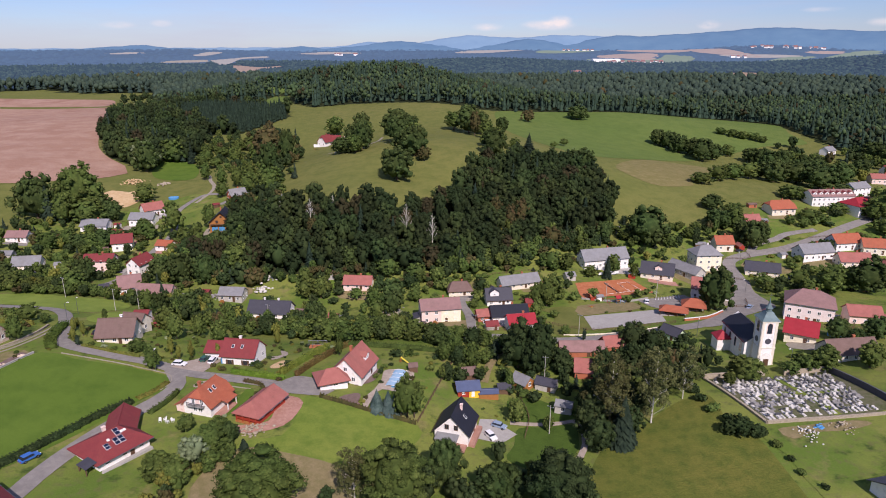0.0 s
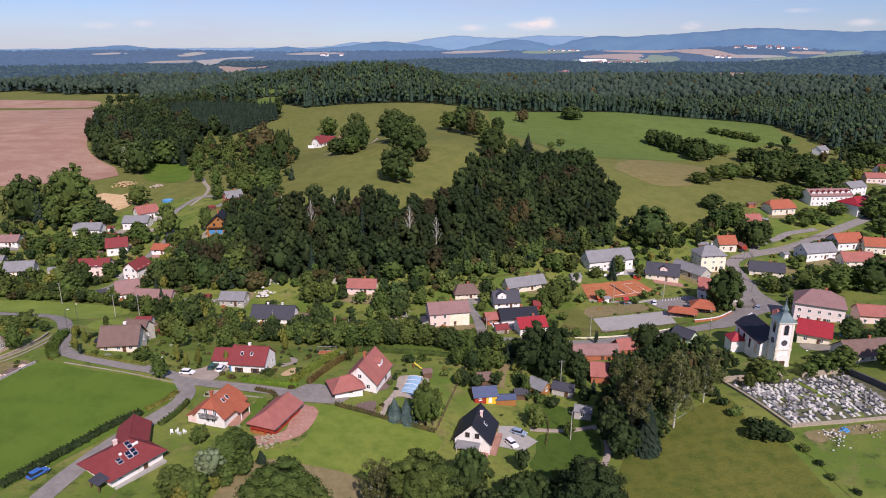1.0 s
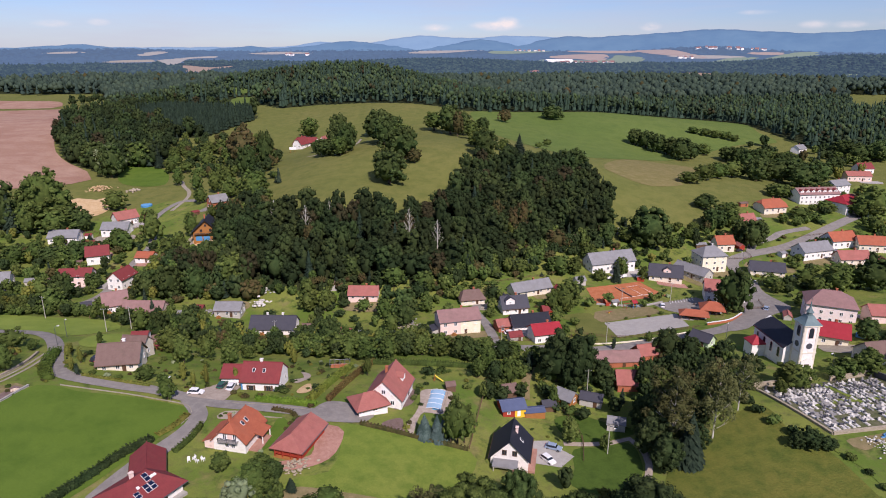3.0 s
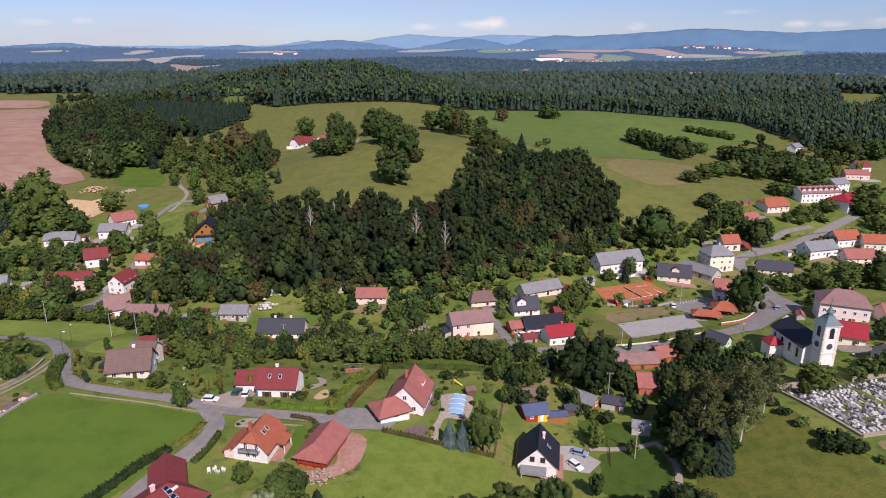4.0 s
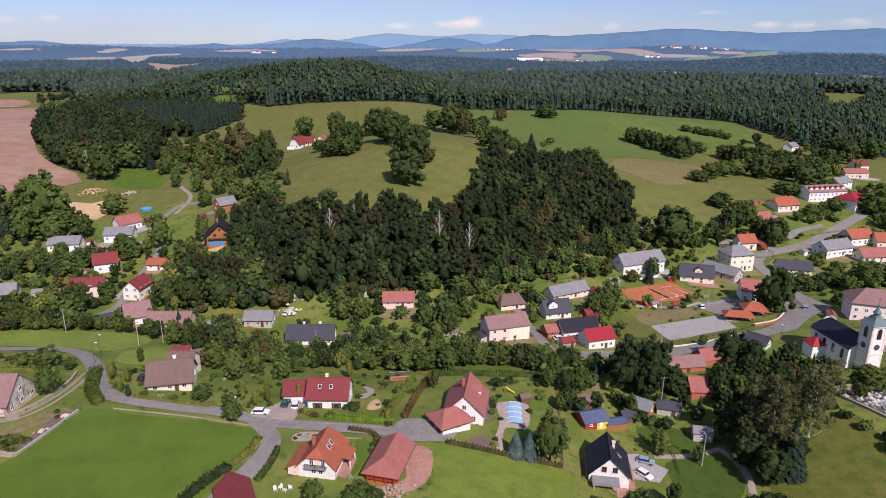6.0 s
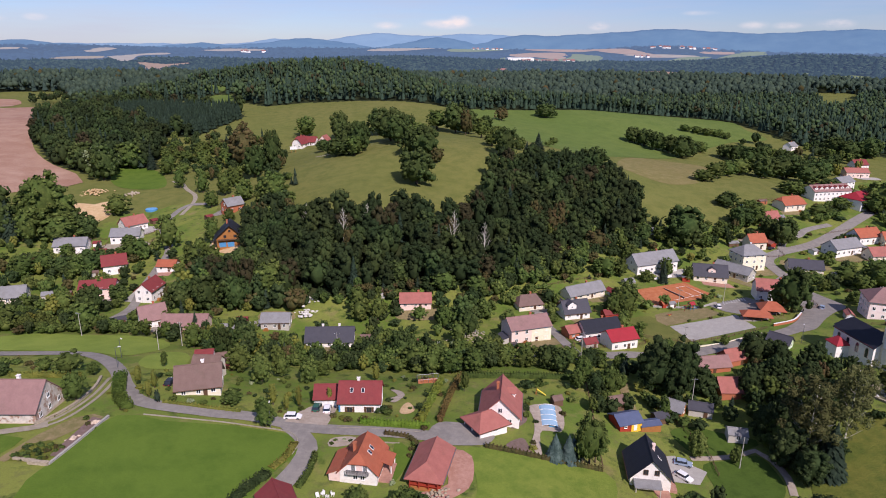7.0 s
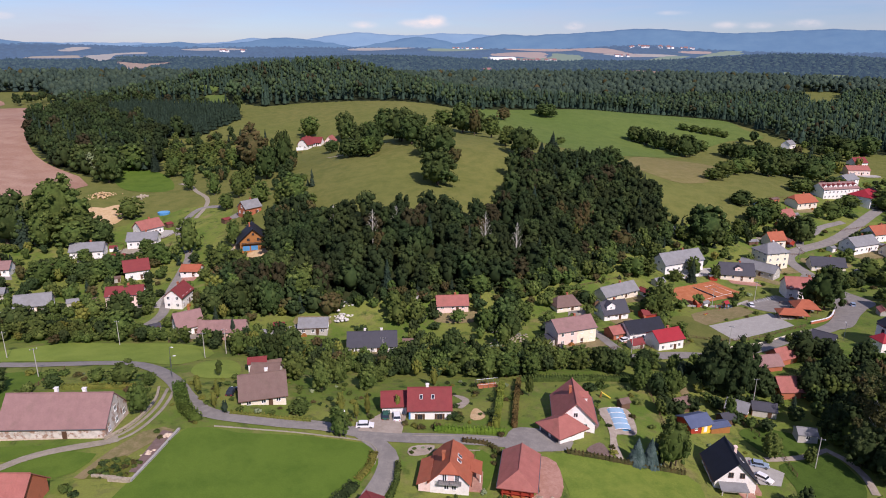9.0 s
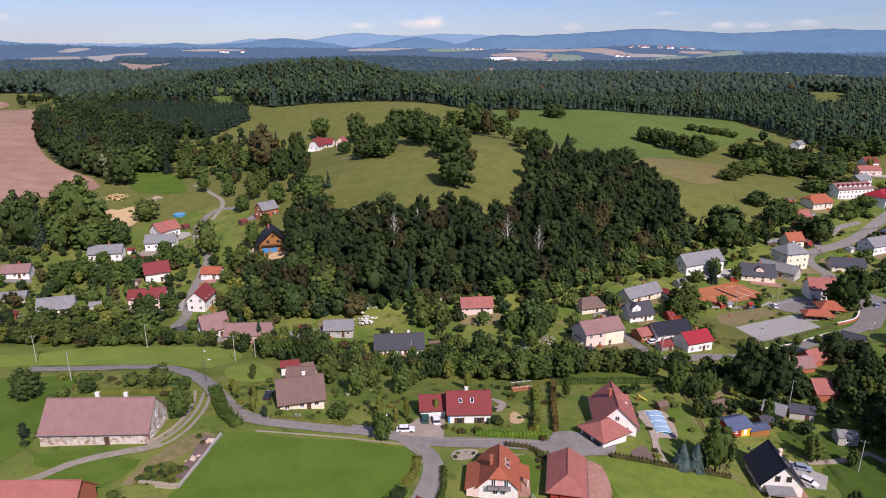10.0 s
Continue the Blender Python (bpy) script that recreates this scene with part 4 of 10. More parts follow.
def dormer(e, L, W, eave, ridge, u, w=1.8, h=1.5, wall=None, roof=None, side=-1):
    """A small gabled dormer on a roof slope."""
    s = (ridge - eave) / (W / 2)
    y = side * W / 2 * 0.72
    z = ridge - abs(y) * s
    deep = h / s + 0.4
    m = pose(u, y, z, 0, 0, 0 if side < 0 else 180)
    bm = bmesh.new()
    v = [bm.verts.new((x, yy, zz)) for yy in (0.0, deep) for x, zz in ((-w / 2, -0.4), (w / 2, -0.4), (w / 2, h * 0.62), (0, h), (-w / 2, h * 0.62))]
    bm.faces.new(v[4::-1]), bm.faces.new(v[5:])
    for i in range(5):
        j = (i + 1) % 5
        bm.faces.new((v[i], v[j], v[5 + j], v[5 + i]))
    o = part("dormer", bm, wall or WHITE, e)
    o.matrix_basis = m
    bm = bmesh.new()
    for sx in (-1, 1):
        q = [bm.verts.new(p) for p in ((0, -0.3, h + 0.05), (0, deep + 0.6, h + 0.05), (sx * (w / 2 + 0.3), deep + 0.6, h * 0.55), (sx * (w / 2 + 0.3), -0.3, h * 0.55))]
        f = bm.faces.new(q)
        x = bmesh.ops.extrude_face_region(bm, geom=[f])
        bmesh.ops.translate(bm, vec=(0, 0, 0.12), verts=[k for k in x["geom"] if isinstance(k, bmesh.types.BMVert)])
    part("dormer_roof", bm, roof or R_RED, o)
    window(o, pose(0, 0, h * 0.3), 0.8, 0.75, FRAME_WHITE)
    return o


# ---- ground ----
def stretch(lo, fine_lo, fine_hi, hi, step, grow=1.09):
    """Grid lines: even in the middle, wider and wider towards the ends."""
    mid = list(np.arange(fine_lo, fine_hi + 0.1, step))
    up, d = mid[-1], step
    right = []
    while up < hi:
        d *= grow
        up += d
        right.append(min(up, hi))
    dn, d = mid[0], step
    left = []
    while dn > lo:
        d *= grow
        dn -= d
        left.append(max(dn, lo))
    return np.array(left[::-1] + mid + right)


BACK_EDGE = [(-900, 1300), (-628, 1137), (-505, 1150), (-362, 840), (-326, 880), (-250, 820), (-187, 778), (-142, 712), (-97, 712), (-61, 698), (-16, 677), (22, 662), (37, 650), (55, 660), (101, 694), (153, 700), (210, 714), (262, 724), (310, 718), (352, 698), (352, 643), (354, 609), (352, 569), (358, 539), (390, 512), (470, 480), (560, 430), (1500, 900), (1500, 2400), (-1500, 2400)]
FIELD_WEST = [(-228, 756), (-223, 803), (-213, 832), (-194, 824), (-183, 775), (-183, 728)]
FIELD_KNOLL = [(-247, 877), (-206, 846), (-205, 866), (-235, 905), (-275, 925), (-305, 932), (-312, 900)]
FIELD_EAST = [(725, 1070), (795, 1033), (645, 861), (560, 802), (640, 936)]
SLOPE_WOOD = [(-120, 288), (-126, 308), (-113, 332), (-100, 348), (-84, 330), (-64, 322), (-43, 317), (-17, 318), (2, 330), (10, 358), (20, 378), (40, 394), (62, 402), (84, 400), (96, 386), (98, 360), (93, 340), (80, 328), (60, 319), (37, 306), (12, 282), (-10, 275), (-29, 274), (-53, 272), (-77, 277), (-100, 277)]
WEST_WOOD = [(-329, 635), (-334, 678), (-315, 724), (-330, 800), (-297, 815), (-170, 706), (-155, 665), (-170, 622), (-183, 585), (-208, 582), (-208, 562), (-193, 507), (-200, 502), (-215, 507), (-217, 496), (-213, 474), (-223, 477), (-237, 485), (-256, 495), (-277, 523), (-305, 578)]
PLANTATION = [(-308, 763), (-286, 790), (-170, 699), (-156, 656), (-169, 617), (-182, 589), (-209, 586), (-236, 629), (-265, 665)]


VALLEY = [(-300, -270), (400, -270), (380, 440), (300, 450), (215, 395), (160, 350), (100, 338), (-10, 275), (-110, 280), (-125, 335), (-140, 400), (-185, 400), (-235, 330), (-270, 200)]


LOG_HOUSE_SITE = [(-135.8, 363.2), (-112.9, 348.8), (-107.8, 317.7), (-107.4, 299.5), (-120.3, 301.7)]


FAR_OPEN = []  # outlines of the far fields


def far_field(tone, *outline):
    FAR_OPEN.append((tone, list(outline)))


far_field("tan", (-753, 2371), (-546, 1752), (-498, 1735), (-579, 2166), (-571, 2409), (-635, 2303))
far_field("pale", (-994, 2876), (-816, 2436), (-805, 2545), (-933, 3089), (-863, 3238), (-883, 3371), (-978, 3247))
far_field("pale", (-1098, 2617), (-946, 2671), (-1026, 2940), (-1126, 2738))
far_field("pale", (-1307, 3502), (-1225, 3416), (-1224, 3725), (-1307, 3784))
far_field("pale", (-1754, 3474), (-1668, 3456), (-1578, 3560), (-1689, 3617))
far_field("pale", (-811, 3732), (-685, 3604), (-540, 3810), (-509, 4076), (-771, 4271))
far_field("green", (-117, 4387), (-45, 4338), (100, 4384), (64, 4386), (-45, 4372))
far_field("pale", (54, 3957), (145, 3815), (446, 4206), (573, 4352), (429, 4375), (169, 4312))
far_field("green", (554, 4090), (628, 4009), (897, 4135), (998, 4261), (824, 4308), (640, 4309))
far_field("tan", (720, 3170), (821, 3086), (910, 2942), (1172, 3716), (1063, 3837), (895, 3703))
far_field("green", (664, 3047), (630, 2789), (820, 2661), (911, 2620), (1136, 3057), (1185, 3602), (932, 2979))
far_field("tan", (1120, 4235), (1054, 4122), (1137, 3978), (1309, 3771), (1444, 3865), (1339, 4167))
far_field("tan", (1474, 4086), (1354, 3627), (1369, 3086), (1458, 3097), (1495, 3366), (1511, 3778))
far_field("pale", (1327, 3253), (1359, 3005), (1666, 3116), (1603, 3218))
far_field("green", (1210, 2619), (1371, 2758), (1700, 3073), (1559, 3073))
far_field("green", (1681, 2991), (1795, 3042), (2068, 3192), (2371, 3690), (2096, 3441))
far_field("tan", (1818, 3399), (1788, 3287), (1904, 3250), (2017, 3416))
far_field("green", (553, 1693), (490, 1420), (612, 1562), (692, 1755))
far_field("tan", (682, 1676), (642, 1460), (688, 1395), (742, 1353), (815, 1557), (829, 1825))
far_field("green", (1044, 1540), (1093, 1567), (1172, 1640), (1143, 1648))
far_field("green", (1078, 1468), (1107, 1411), (1245, 1523), (1222, 1568))


def wooded(x, y):
    x, y = np.asarray(x, float), np.asarray(y, float)
    w = inside(BACK_EDGE, x, y) & ~inside(FIELD_WEST, x, y) & ~inside(FIELD_KNOLL, x, y) & ~inside(FIELD_EAST, x, y)
    w = np.where(np.hypot(x, y) < 1400, w, True)
    for tone, outline in FAR_OPEN:
        w = w & ~inside(outline, x, y)
    return w


def far_trees(x, y):
    """Where far trees stand: the woods, but for a clear strip along the fields' near side."""
    w = wooded(x, y)
    for tone, outline in FAR_OPEN:
        for k in (1.02, 1.04, 1.06, 1.08, 1.1):
            w = w & ~inside(outline, np.asarray(x) * k, np.asarray(y) * k)
    return w


# far floor in two distance bands, haze put in as a bluish glow
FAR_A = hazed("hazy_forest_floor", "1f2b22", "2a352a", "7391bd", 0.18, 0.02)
FAR_B = hazed("hazed_distant_floor", "1f2b22", "2a352a", "7f9fd0", 0.38, 0.02)


def build_ground():
    xs = stretch(-3600, -330, 360, 4300, 4.8, 1.075)
    ys = stretch(-260, 70, 780, 4850, 4.8, 1.06)
    gx, gy = np.meshgrid(xs, ys)
    gz = land(gx, gy)
    nx, ny = len(xs), len(ys)
    idx = np.arange(nx * ny).reshape(ny, nx)
    a, b, c, d = idx[:-1, :-1].ravel(), idx[:-1, 1:].ravel(), idx[1:, 1:].ravel(), idx[1:, :-1].ravel()
    tris = np.concatenate((np.stack((a, b, c), 1), np.stack((a, c, d), 1)))
    verts = np.stack((gx.ravel(), gy.ravel(), gz.ravel()), 1)
    cen = verts[tris].mean(1)
    r = np.hypot(cen[:, 0], cen[:, 1])
    w = wooded(cen[:, 0], cen[:, 1]) | inside(SLOPE_WOOD, cen[:, 0], cen[:, 1]) | inside(WEST_WOOD, cen[:, 0], cen[:, 1])
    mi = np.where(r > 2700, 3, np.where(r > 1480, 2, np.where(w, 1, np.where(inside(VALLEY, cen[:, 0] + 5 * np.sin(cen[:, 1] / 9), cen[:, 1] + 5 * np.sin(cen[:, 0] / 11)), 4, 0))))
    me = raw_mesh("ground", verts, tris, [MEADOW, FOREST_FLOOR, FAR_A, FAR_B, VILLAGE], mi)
    me.polygons.foreach_set("use_smooth", np.ones(len(tris), bool))
    return tagged(new("ground", me), "rolling grassland with meadows, woods and far fields", "ground", "", "structure")


build_ground()
drape("brown_field", [(-840, 925), (-598, 919), (-521, 927), (-443, 925), (-389, 888), (-340, 784), (-334, 730), (-338, 688), (-327, 635), (-306, 578), (-281, 526), (-259, 497), (-239, 480), (-227, 458), (-232, 442), (-240, 431), (-257, 417), (-282, 399), (-420, 380), (-700, 420)], SOIL, 0.25, 14, label="bare pinkish brown ploughed field", category="field")
drape("far_brown_field", [(-840, 1053), (-678, 1053), (-585, 1052), (-527, 1045), (-490, 979), (-490, 950), (-533, 951), (-614, 946), (-840, 946)], SOIL, 0.3, 16, label="strip of bare brown field behind the hedge", category="field")
drape("stubble_field", [(118.3, 440.2), (151.7, 493.7), (186.7, 495.6), (207.7, 482.5), (184.2, 446.2), (163.5, 421.8), (162.3, 411.1), (137.4, 402.7), (123.7, 415.6)], STUBBLE, 0.12, 6, label="dry yellowed patch of mown grass", category="field")
drape("dry_meadow", [(168.3, 407.7), (216.4, 449.5), (251.3, 475.2), (256.5, 454.8), (203.0, 404.9), (170.0, 385.6), (148.7, 375.1)], MEADOW, 0.14, 6, label="yellowish strip of dry meadow", category="field")
drape("upper_meadow", [(53, 655), (101, 692), (153, 699), (210, 714), (262, 724), (310, 718), (352, 692), (340, 640), (335, 598), (295, 592), (248, 563), (197, 518), (155, 497), (106, 468), (84, 480), (66, 517), (52, 566)], LUSH, 0.15, 8, label="smooth bright green hill meadow", category="field")
drape("meadow_west", FIELD_WEST, LUSH, 0.3, 12, label="light green meadow between woods", category="field")
drape("meadow_knoll", FIELD_KNOLL, LUSH, 0.3, 12, label="green meadow on a low rise between woods", category="field")
drape("meadow_hollow", [(-220, 514), (-193, 500), (-176, 448), (-200, 448), (-214, 468), (-220, 492)], FIELD, 0.14, 5, label="bright green grass in a hollow by the wood", category="field")
drape("meadow_east", FIELD_EAST, MEADOW, 0.3, 16, label="light green meadow in the woods", category="field")
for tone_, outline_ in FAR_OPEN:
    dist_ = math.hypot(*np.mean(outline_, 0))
    # painted haze: the field's own glow grows with its distance
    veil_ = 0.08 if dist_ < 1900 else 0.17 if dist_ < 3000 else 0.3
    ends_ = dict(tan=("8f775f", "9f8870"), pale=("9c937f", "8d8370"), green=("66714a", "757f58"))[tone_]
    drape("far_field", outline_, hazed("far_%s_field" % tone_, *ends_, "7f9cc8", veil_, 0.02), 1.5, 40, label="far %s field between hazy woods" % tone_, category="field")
drape("field", [(-104.7, 165.6), (-89.3, 164.5), (-74.5, 160.6), (-72.1, 156.8), (-79.8, 146.0), (-85.8, 131.6), (-93.4, 117.0), (-101.1, 103.6), (-118.6, 92.5), (-124.6, 138.1), (-122.4, 150.2), (-115.6, 167.9)], FIELD, 0.1, 4, label="bright green grass field beside the lane", category="field")
drape("grass_field", [(-200.0, 222.0), (-200.0, 236.0), (-186.0, 233.0), (-178.1, 236.0), (-166.0, 242.2), (-152.3, 241.2), (-140.5, 241.0), (-131.5, 240.0), (-123.8, 235.6), (-119.8, 227.6), (-122.4, 217.6), (-126.4, 211.6), (-131.5, 212.6), (-141.5, 217.6), (-157.8, 220.4), (-176.0, 222.2)], MOWN, 0.1, 4, label="bright green mown field beyond the lane", category="field")
drape("farm_grass", [(-190.0, 208.0), (-172.0, 211.0), (-160.5, 210.0), (-159.0, 195.0), (-157.0, 180.0), (-156.5, 168.0), (-165.0, 160.0), (-190.0, 160.0)], FIELD, 0.1, 4, label="lush green grass beside the farmhouse", category="lawn")
drape("farm_grass", [(-154.0, 165.4), (-143.0, 164.4), (-133.0, 163.2), (-137.0, 161.0), (-146.0, 159.0), (-152.0, 161.0)], FIELD, 0.09, 3, label="lush green grass before the farmhouse", category="lawn")
drape("farm_grass", [(-149.6, 154.8), (-143.5, 159.4), (-136.5, 161.0), (-131.6, 159.4), (-133.8, 153.4), (-139.0, 151.2)], FIELD, 0.09, 3, label="lush green grass beside the farm track", category="lawn")
drape("garden_grass", [(-121.5, 202.6), (-121.4, 213.6), (-114.9, 219.2), (-110.2, 213.0), (-109.4, 200.0), (-116.2, 197.2)], MOWN, 0.1, 2, label="mown lawn behind the brown-roofed house", category="lawn")
drape("hay_meadow", [(74.0, 158.5), (65.0, 156.9), (51.3, 146.7), (39.6, 138.6), (31.8, 116.2), (35.0, 80.0), (80.0, 80.0), (79.0, 113.3), (78.0, 137.8), (73.7, 144.6)], OLIVE, 0.1, 4, label="olive green meadow of tall grass", category="field")
drape("lawn", [(-38.0, 151.3), (-30.9, 152.3), (-6.3, 146.2), (-9.6, 133.4), (-16.9, 125.5), (-32.9, 125.7), (-49.2, 129.2), (-45.0, 132.8), (-38.8, 134.5), (-36.8, 143.0)], LAWN, 0.1, 3, label="wide mown lawn behind the houses", category="lawn")
drape("dry_grass_patch", [(-52.8, 118.2), (-47.4, 128.9), (-36.0, 128.3), (-21.9, 124.1), (-19.8, 110.8), (-31.9, 103.1), (-50.0, 107.6)], DRY, 0.12, 3, label="dry yellow grass by the trees", category="grass")
drape("tennis_court", [(60.2, 276.1), (87.8, 285.2), (94.3, 268.8), (59.5, 258.6)], CLAY, 0.15, 4, False, label="orange clay tennis court", category="court")
drape("sports_ground", [(55.9, 236.8), (88.2, 245.4), (86.3, 229.5), (56.0, 221.0)], CONCRETE, 0.18, 4, False, label="pale grey hard sports ground", category="court")
drape("lawn", [(39.3, 243.7), (53.3, 248.1), (56.0, 234.3), (56.4, 222.1), (42.9, 213.6), (41.1, 223.8), (44.7, 238.2)], MEADOW, 0.13, 4, label="yellowish mown grass beside the sports ground", category="lawn")
drape("playground", [(56.1, 249.3), (81.1, 255.4), (83.7, 248.1), (60.1, 239.0), (55.1, 237.5)], DRY, 0.14, 4, label="worn grass of the playground", category="lawn")
drape("car_park", [(83.4, 258.3), (106.1, 266.1), (111.0, 255.6), (90.5, 245.6), (86.6, 249.7)], ASPHALT, 0.15, 4, False, label="grey asphalt car park", category="car park")
drape("driveway", [(10.2, 153.6), (14.8, 154.2), (16.2, 151.6), (19.7, 147.7), (15.3, 143.1), (8.5, 144.5)], CONCRETE, 0.14, 2, False, label="pale paved driveway beside the black-roofed house", category="driveway")
drape("paved_yard", [(-38.0, 151.3), (-36.5, 149.3), (-37.0, 143.8), (-39.1, 138.7), (-44.2, 135.5), (-50.5, 135.0), (-50.4, 137.8), (-43.2, 140.2), (-43.1, 151.4)], PAVERS, 0.16, 2, label="reddish gravel yard around the timber building", category="yard")
drape("forecourt", [(-75.4, 172.2), (-71.9, 176.5), (-66.0, 175.0), (-68.4, 165.0), (-78.5, 167.0)], BEIGE, 0.2, 2, False, label="beige paved forecourt before the garage", category="driveway")
drape("garden_path", [(-53.6, 179.5), (-51.7, 176.9), (-48.6, 181.4), (-49.2, 185.3), (-52.1, 187.9), (-51.2, 185.2), (-50.4, 181.8), (-52.6, 180.3)], BEIGE, 0.13, 1, label="pale curved garden path", category="path")
drape("gravel_circle", [(-49.5, 174.8), (-47.9, 176.3), (-46.8, 171.4), (-49.0, 169.1), (-50.8, 170.4)], SAND, 0.13, 1, label="pale sandy round seat in a lawn", category="garden bed")
drape("rock_bed", [(-67.6, 158.6), (-65.6, 159.6), (-61.7, 159.0), (-63.6, 155.9), (-67.8, 155.9)], BEIGE, 0.14, 1, label="pale gravel bed with stones by the lane", category="garden bed")
drape("heather_bed", [(-27.7, 153.3), (-23.0, 156.8), (-22.2, 153.5), (-22.4, 150.5)], HEATHER, 0.15, 1, label="mauve heather bed beside the lawn", category="garden bed")
drape("terrace", [(-16.7, 172.2), (-9.0, 173.2), (-9.2, 166.8), (-12.0, 160.6), (-16.9, 160.4), (-18.9, 155.4), (-20.1, 150.1), (-21.6, 153.5), (-19.0, 160.0), (-17.6, 165.7)], BEIGE, 0.15, 1.5, label="beige paved terrace and path by the pool", category="terrace")
drape("shrub_bed", [(-24.5, 160.5), (-20.0, 164.0), (-18.4, 170.0), (-20.0, 173.0), (-21.0, 168.0), (-23.2, 163.5)], HEATHER, 0.13, 1, label="brown planted bed along the house", category="garden bed")
drape("mown_slope", [(-52.7, 156.2), (-49.6, 151.3), (-51.6, 145.8), (-55.0, 141.0), (-54.4, 146.1)], FIELD, 0.12, 1.5, label="lush lawn beside the orange-roofed house", category="lawn")
drape("tall_grass", [(18.6, 164.0), (26.0, 166.0), (31.0, 163.0), (38.6, 157.6), (38.0, 155.6), (30.0, 154.2), (20.6, 154.6)], TALL, 0.1, 2, label="tall dark green grass beside the sheds", category="grass")
drape("tall_grass", [(20.4, 150.6), (28.0, 151.4), (35.0, 152.0), (35.6, 146.0), (33.0, 138.0), (24.0, 132.0), (16.0, 136.0), (18.4, 142.6)], TALL, 0.1, 2, label="tall dark green grass below the drive", category="grass")
drape("sand_spot", [(22.0, 131.0), (25.0, 132.4), (26.4, 129.8), (23.6, 128.6)], DRY, 0.14, 1, label="bare worn spot in the grass", category="ground")
drape("rough_ground", [(79.0, 139.0), (87.8, 142.1), (106.9, 144.9), (140.0, 150.0), (140.0, 100.0), (88.7, 112.0), (82.0, 118.5), (81.5, 130.9)], VILLAGE, 0.11, 4, label="rough dry ground below the cemetery", category="ground")
drape("bare_earth", [(84.0, 140.6), (92.0, 141.8), (104.0, 143.0), (108.0, 141.4), (101.0, 139.0), (92.0, 138.6), (86.0, 136.5)], DRY, 0.17, 2, label="pale bare earth below the cemetery wall", category="ground")
drape("turning_place", [(-42.0, 163.6), (-34.0, 162.0), (-29.4, 159.0), (-31.4, 154.0), (-38.6, 153.3), (-46.2, 155.2)], ASPHALT, 0.17, 2, label="grey asphalt turning place at the lane's end", category="road")
drape("churchyard_ground", [(76.7, 169.0), (115.2, 174.2), (118.3, 149.6), (113.8, 145.1), (100.8, 144.3), (82.6, 143.4)], CHURCHYARD, 0.1, 3, False, label="gravel ground of the cemetery", category="ground")
drape("sand_pit", [(-217.5, 399.8), (-216.3, 412.7), (-204.9, 411.7), (-199.3, 417.9), (-191.3, 397.6), (-193.5, 385.5), (-198.1, 379.9), (-207.0, 393.2)], SAND, 0.14, 4, label="pale sandy bare earth by the trees", category="ground")
drape("building_site", [(-129.3, 342.9), (-128.6, 351.7), (-112.8, 338.5), (-107.5, 326.0), (-113.1, 320.5), (-121.5, 324.7)], SAND, 0.14, 4, label="bare sandy earth round a new house", category="ground")

strip("lane", [(-176.8, 219.1), (-167.7, 218.0), (-143.6, 215.6), (-133.4, 208.9), (-124.7, 196.1), (-118.8, 183.6), (-112.0, 174.5), (-96.7, 170.5), (-86.4, 169.2), (-75.9, 165.5), (-70.7, 163.8), (-57.6, 161.3), (-46.9, 158.4), (-40.1, 156.2)], 4.4, ASPHALT, 0.16, "narrow grey asphalt village lane")
strip("lane", [(-77.7, 166.1), (-72.7, 157.8), (-73.7, 149.7), (-80.2, 136.7), (-84.2, 124.2), (-85.8, 114.2), (-86.2, 107.4), (-89.2, 93.6)], 4.4, ASPHALT, 0.13, "grey asphalt side lane")
strip("farm_track", [(-128.9, 164.6), (-132.0, 163.4), (-136.2, 162.7), (-141.3, 161.6), (-145.9, 159.6), (-149.4, 156.8), (-155.0, 153.8)], 2.3, GRAVEL, 0.13, "pale gravel farm track before the old barn")
for off_ in (-0.85, 0.85):
    strip("wheel_rut", [(-123.6 + off_, 189.5), (-123.4 + off_, 182.0), (-124.0 + off_, 176.0), (-125.8 + off_, 169.8 - off_ * 0.4), (-128.0 + off_ * 0.8, 166.0 - off_ * 0.7), (-130.6 + off_ * 0.3, 163.9 - off_)], 0.8, GRAVEL, 0.14, "pale wheel rut of the farm track", 1.5)
strip("village_street", [(-150.3, 258.1), (-146.3, 274.8), (-148.1, 297.1), (-147.5, 320.9), (-147.6, 339.1), (-156.7, 365.2), (-158.2, 382.0), (-152.1, 401.4), (-140.8, 398.8)], 3.8, ASPHALT, 0.2, "grey village street climbing between houses")
strip("hill_track", [(-152.4, 386.5), (-149.7, 405.5), (-151.9, 420.1), (-160.5, 437.6), (-165.8, 451.4), (-174.5, 463.3)], 2.4, GRAVEL, 0.2, "pale gravel track in the meadow")
strip("main_road", [(-43.7, 210.8), (-17.0, 211.5), (3.1, 210.0), (27.5, 211.6), (40.0, 209.2), (55.9, 211.4), (76.0, 218.0), (97.1, 224.1), (113.4, 236.8), (132.0, 259.2), (139.8, 286.8), (143.4, 307.3), (155.6, 316.0), (179.6, 323.3), (204.1, 336.5), (243.5, 362.4), (287.5, 392.4), (339.2, 429.1)], 6.0, ASPHALT, 0.2, "grey asphalt main road through the village")
drape("road_junction", [(132.1, 285.1), (143.0, 286.1), (139.0, 269.0), (137.3, 247.1), (126.4, 239.4), (117.3, 232.8), (104.0, 222.0), (97.0, 222.0), (104.4, 231.6), (119.4, 250.4)], ASPHALT, 0.22, 3, label="wide grey asphalt road junction", category="road")
strip("side_street", [(11.0, 212.8), (10.3, 235.7), (7.6, 251.2), (13.0, 258.8)], 3.6, ASPHALT, 0.2, "narrow asphalt street between houses")
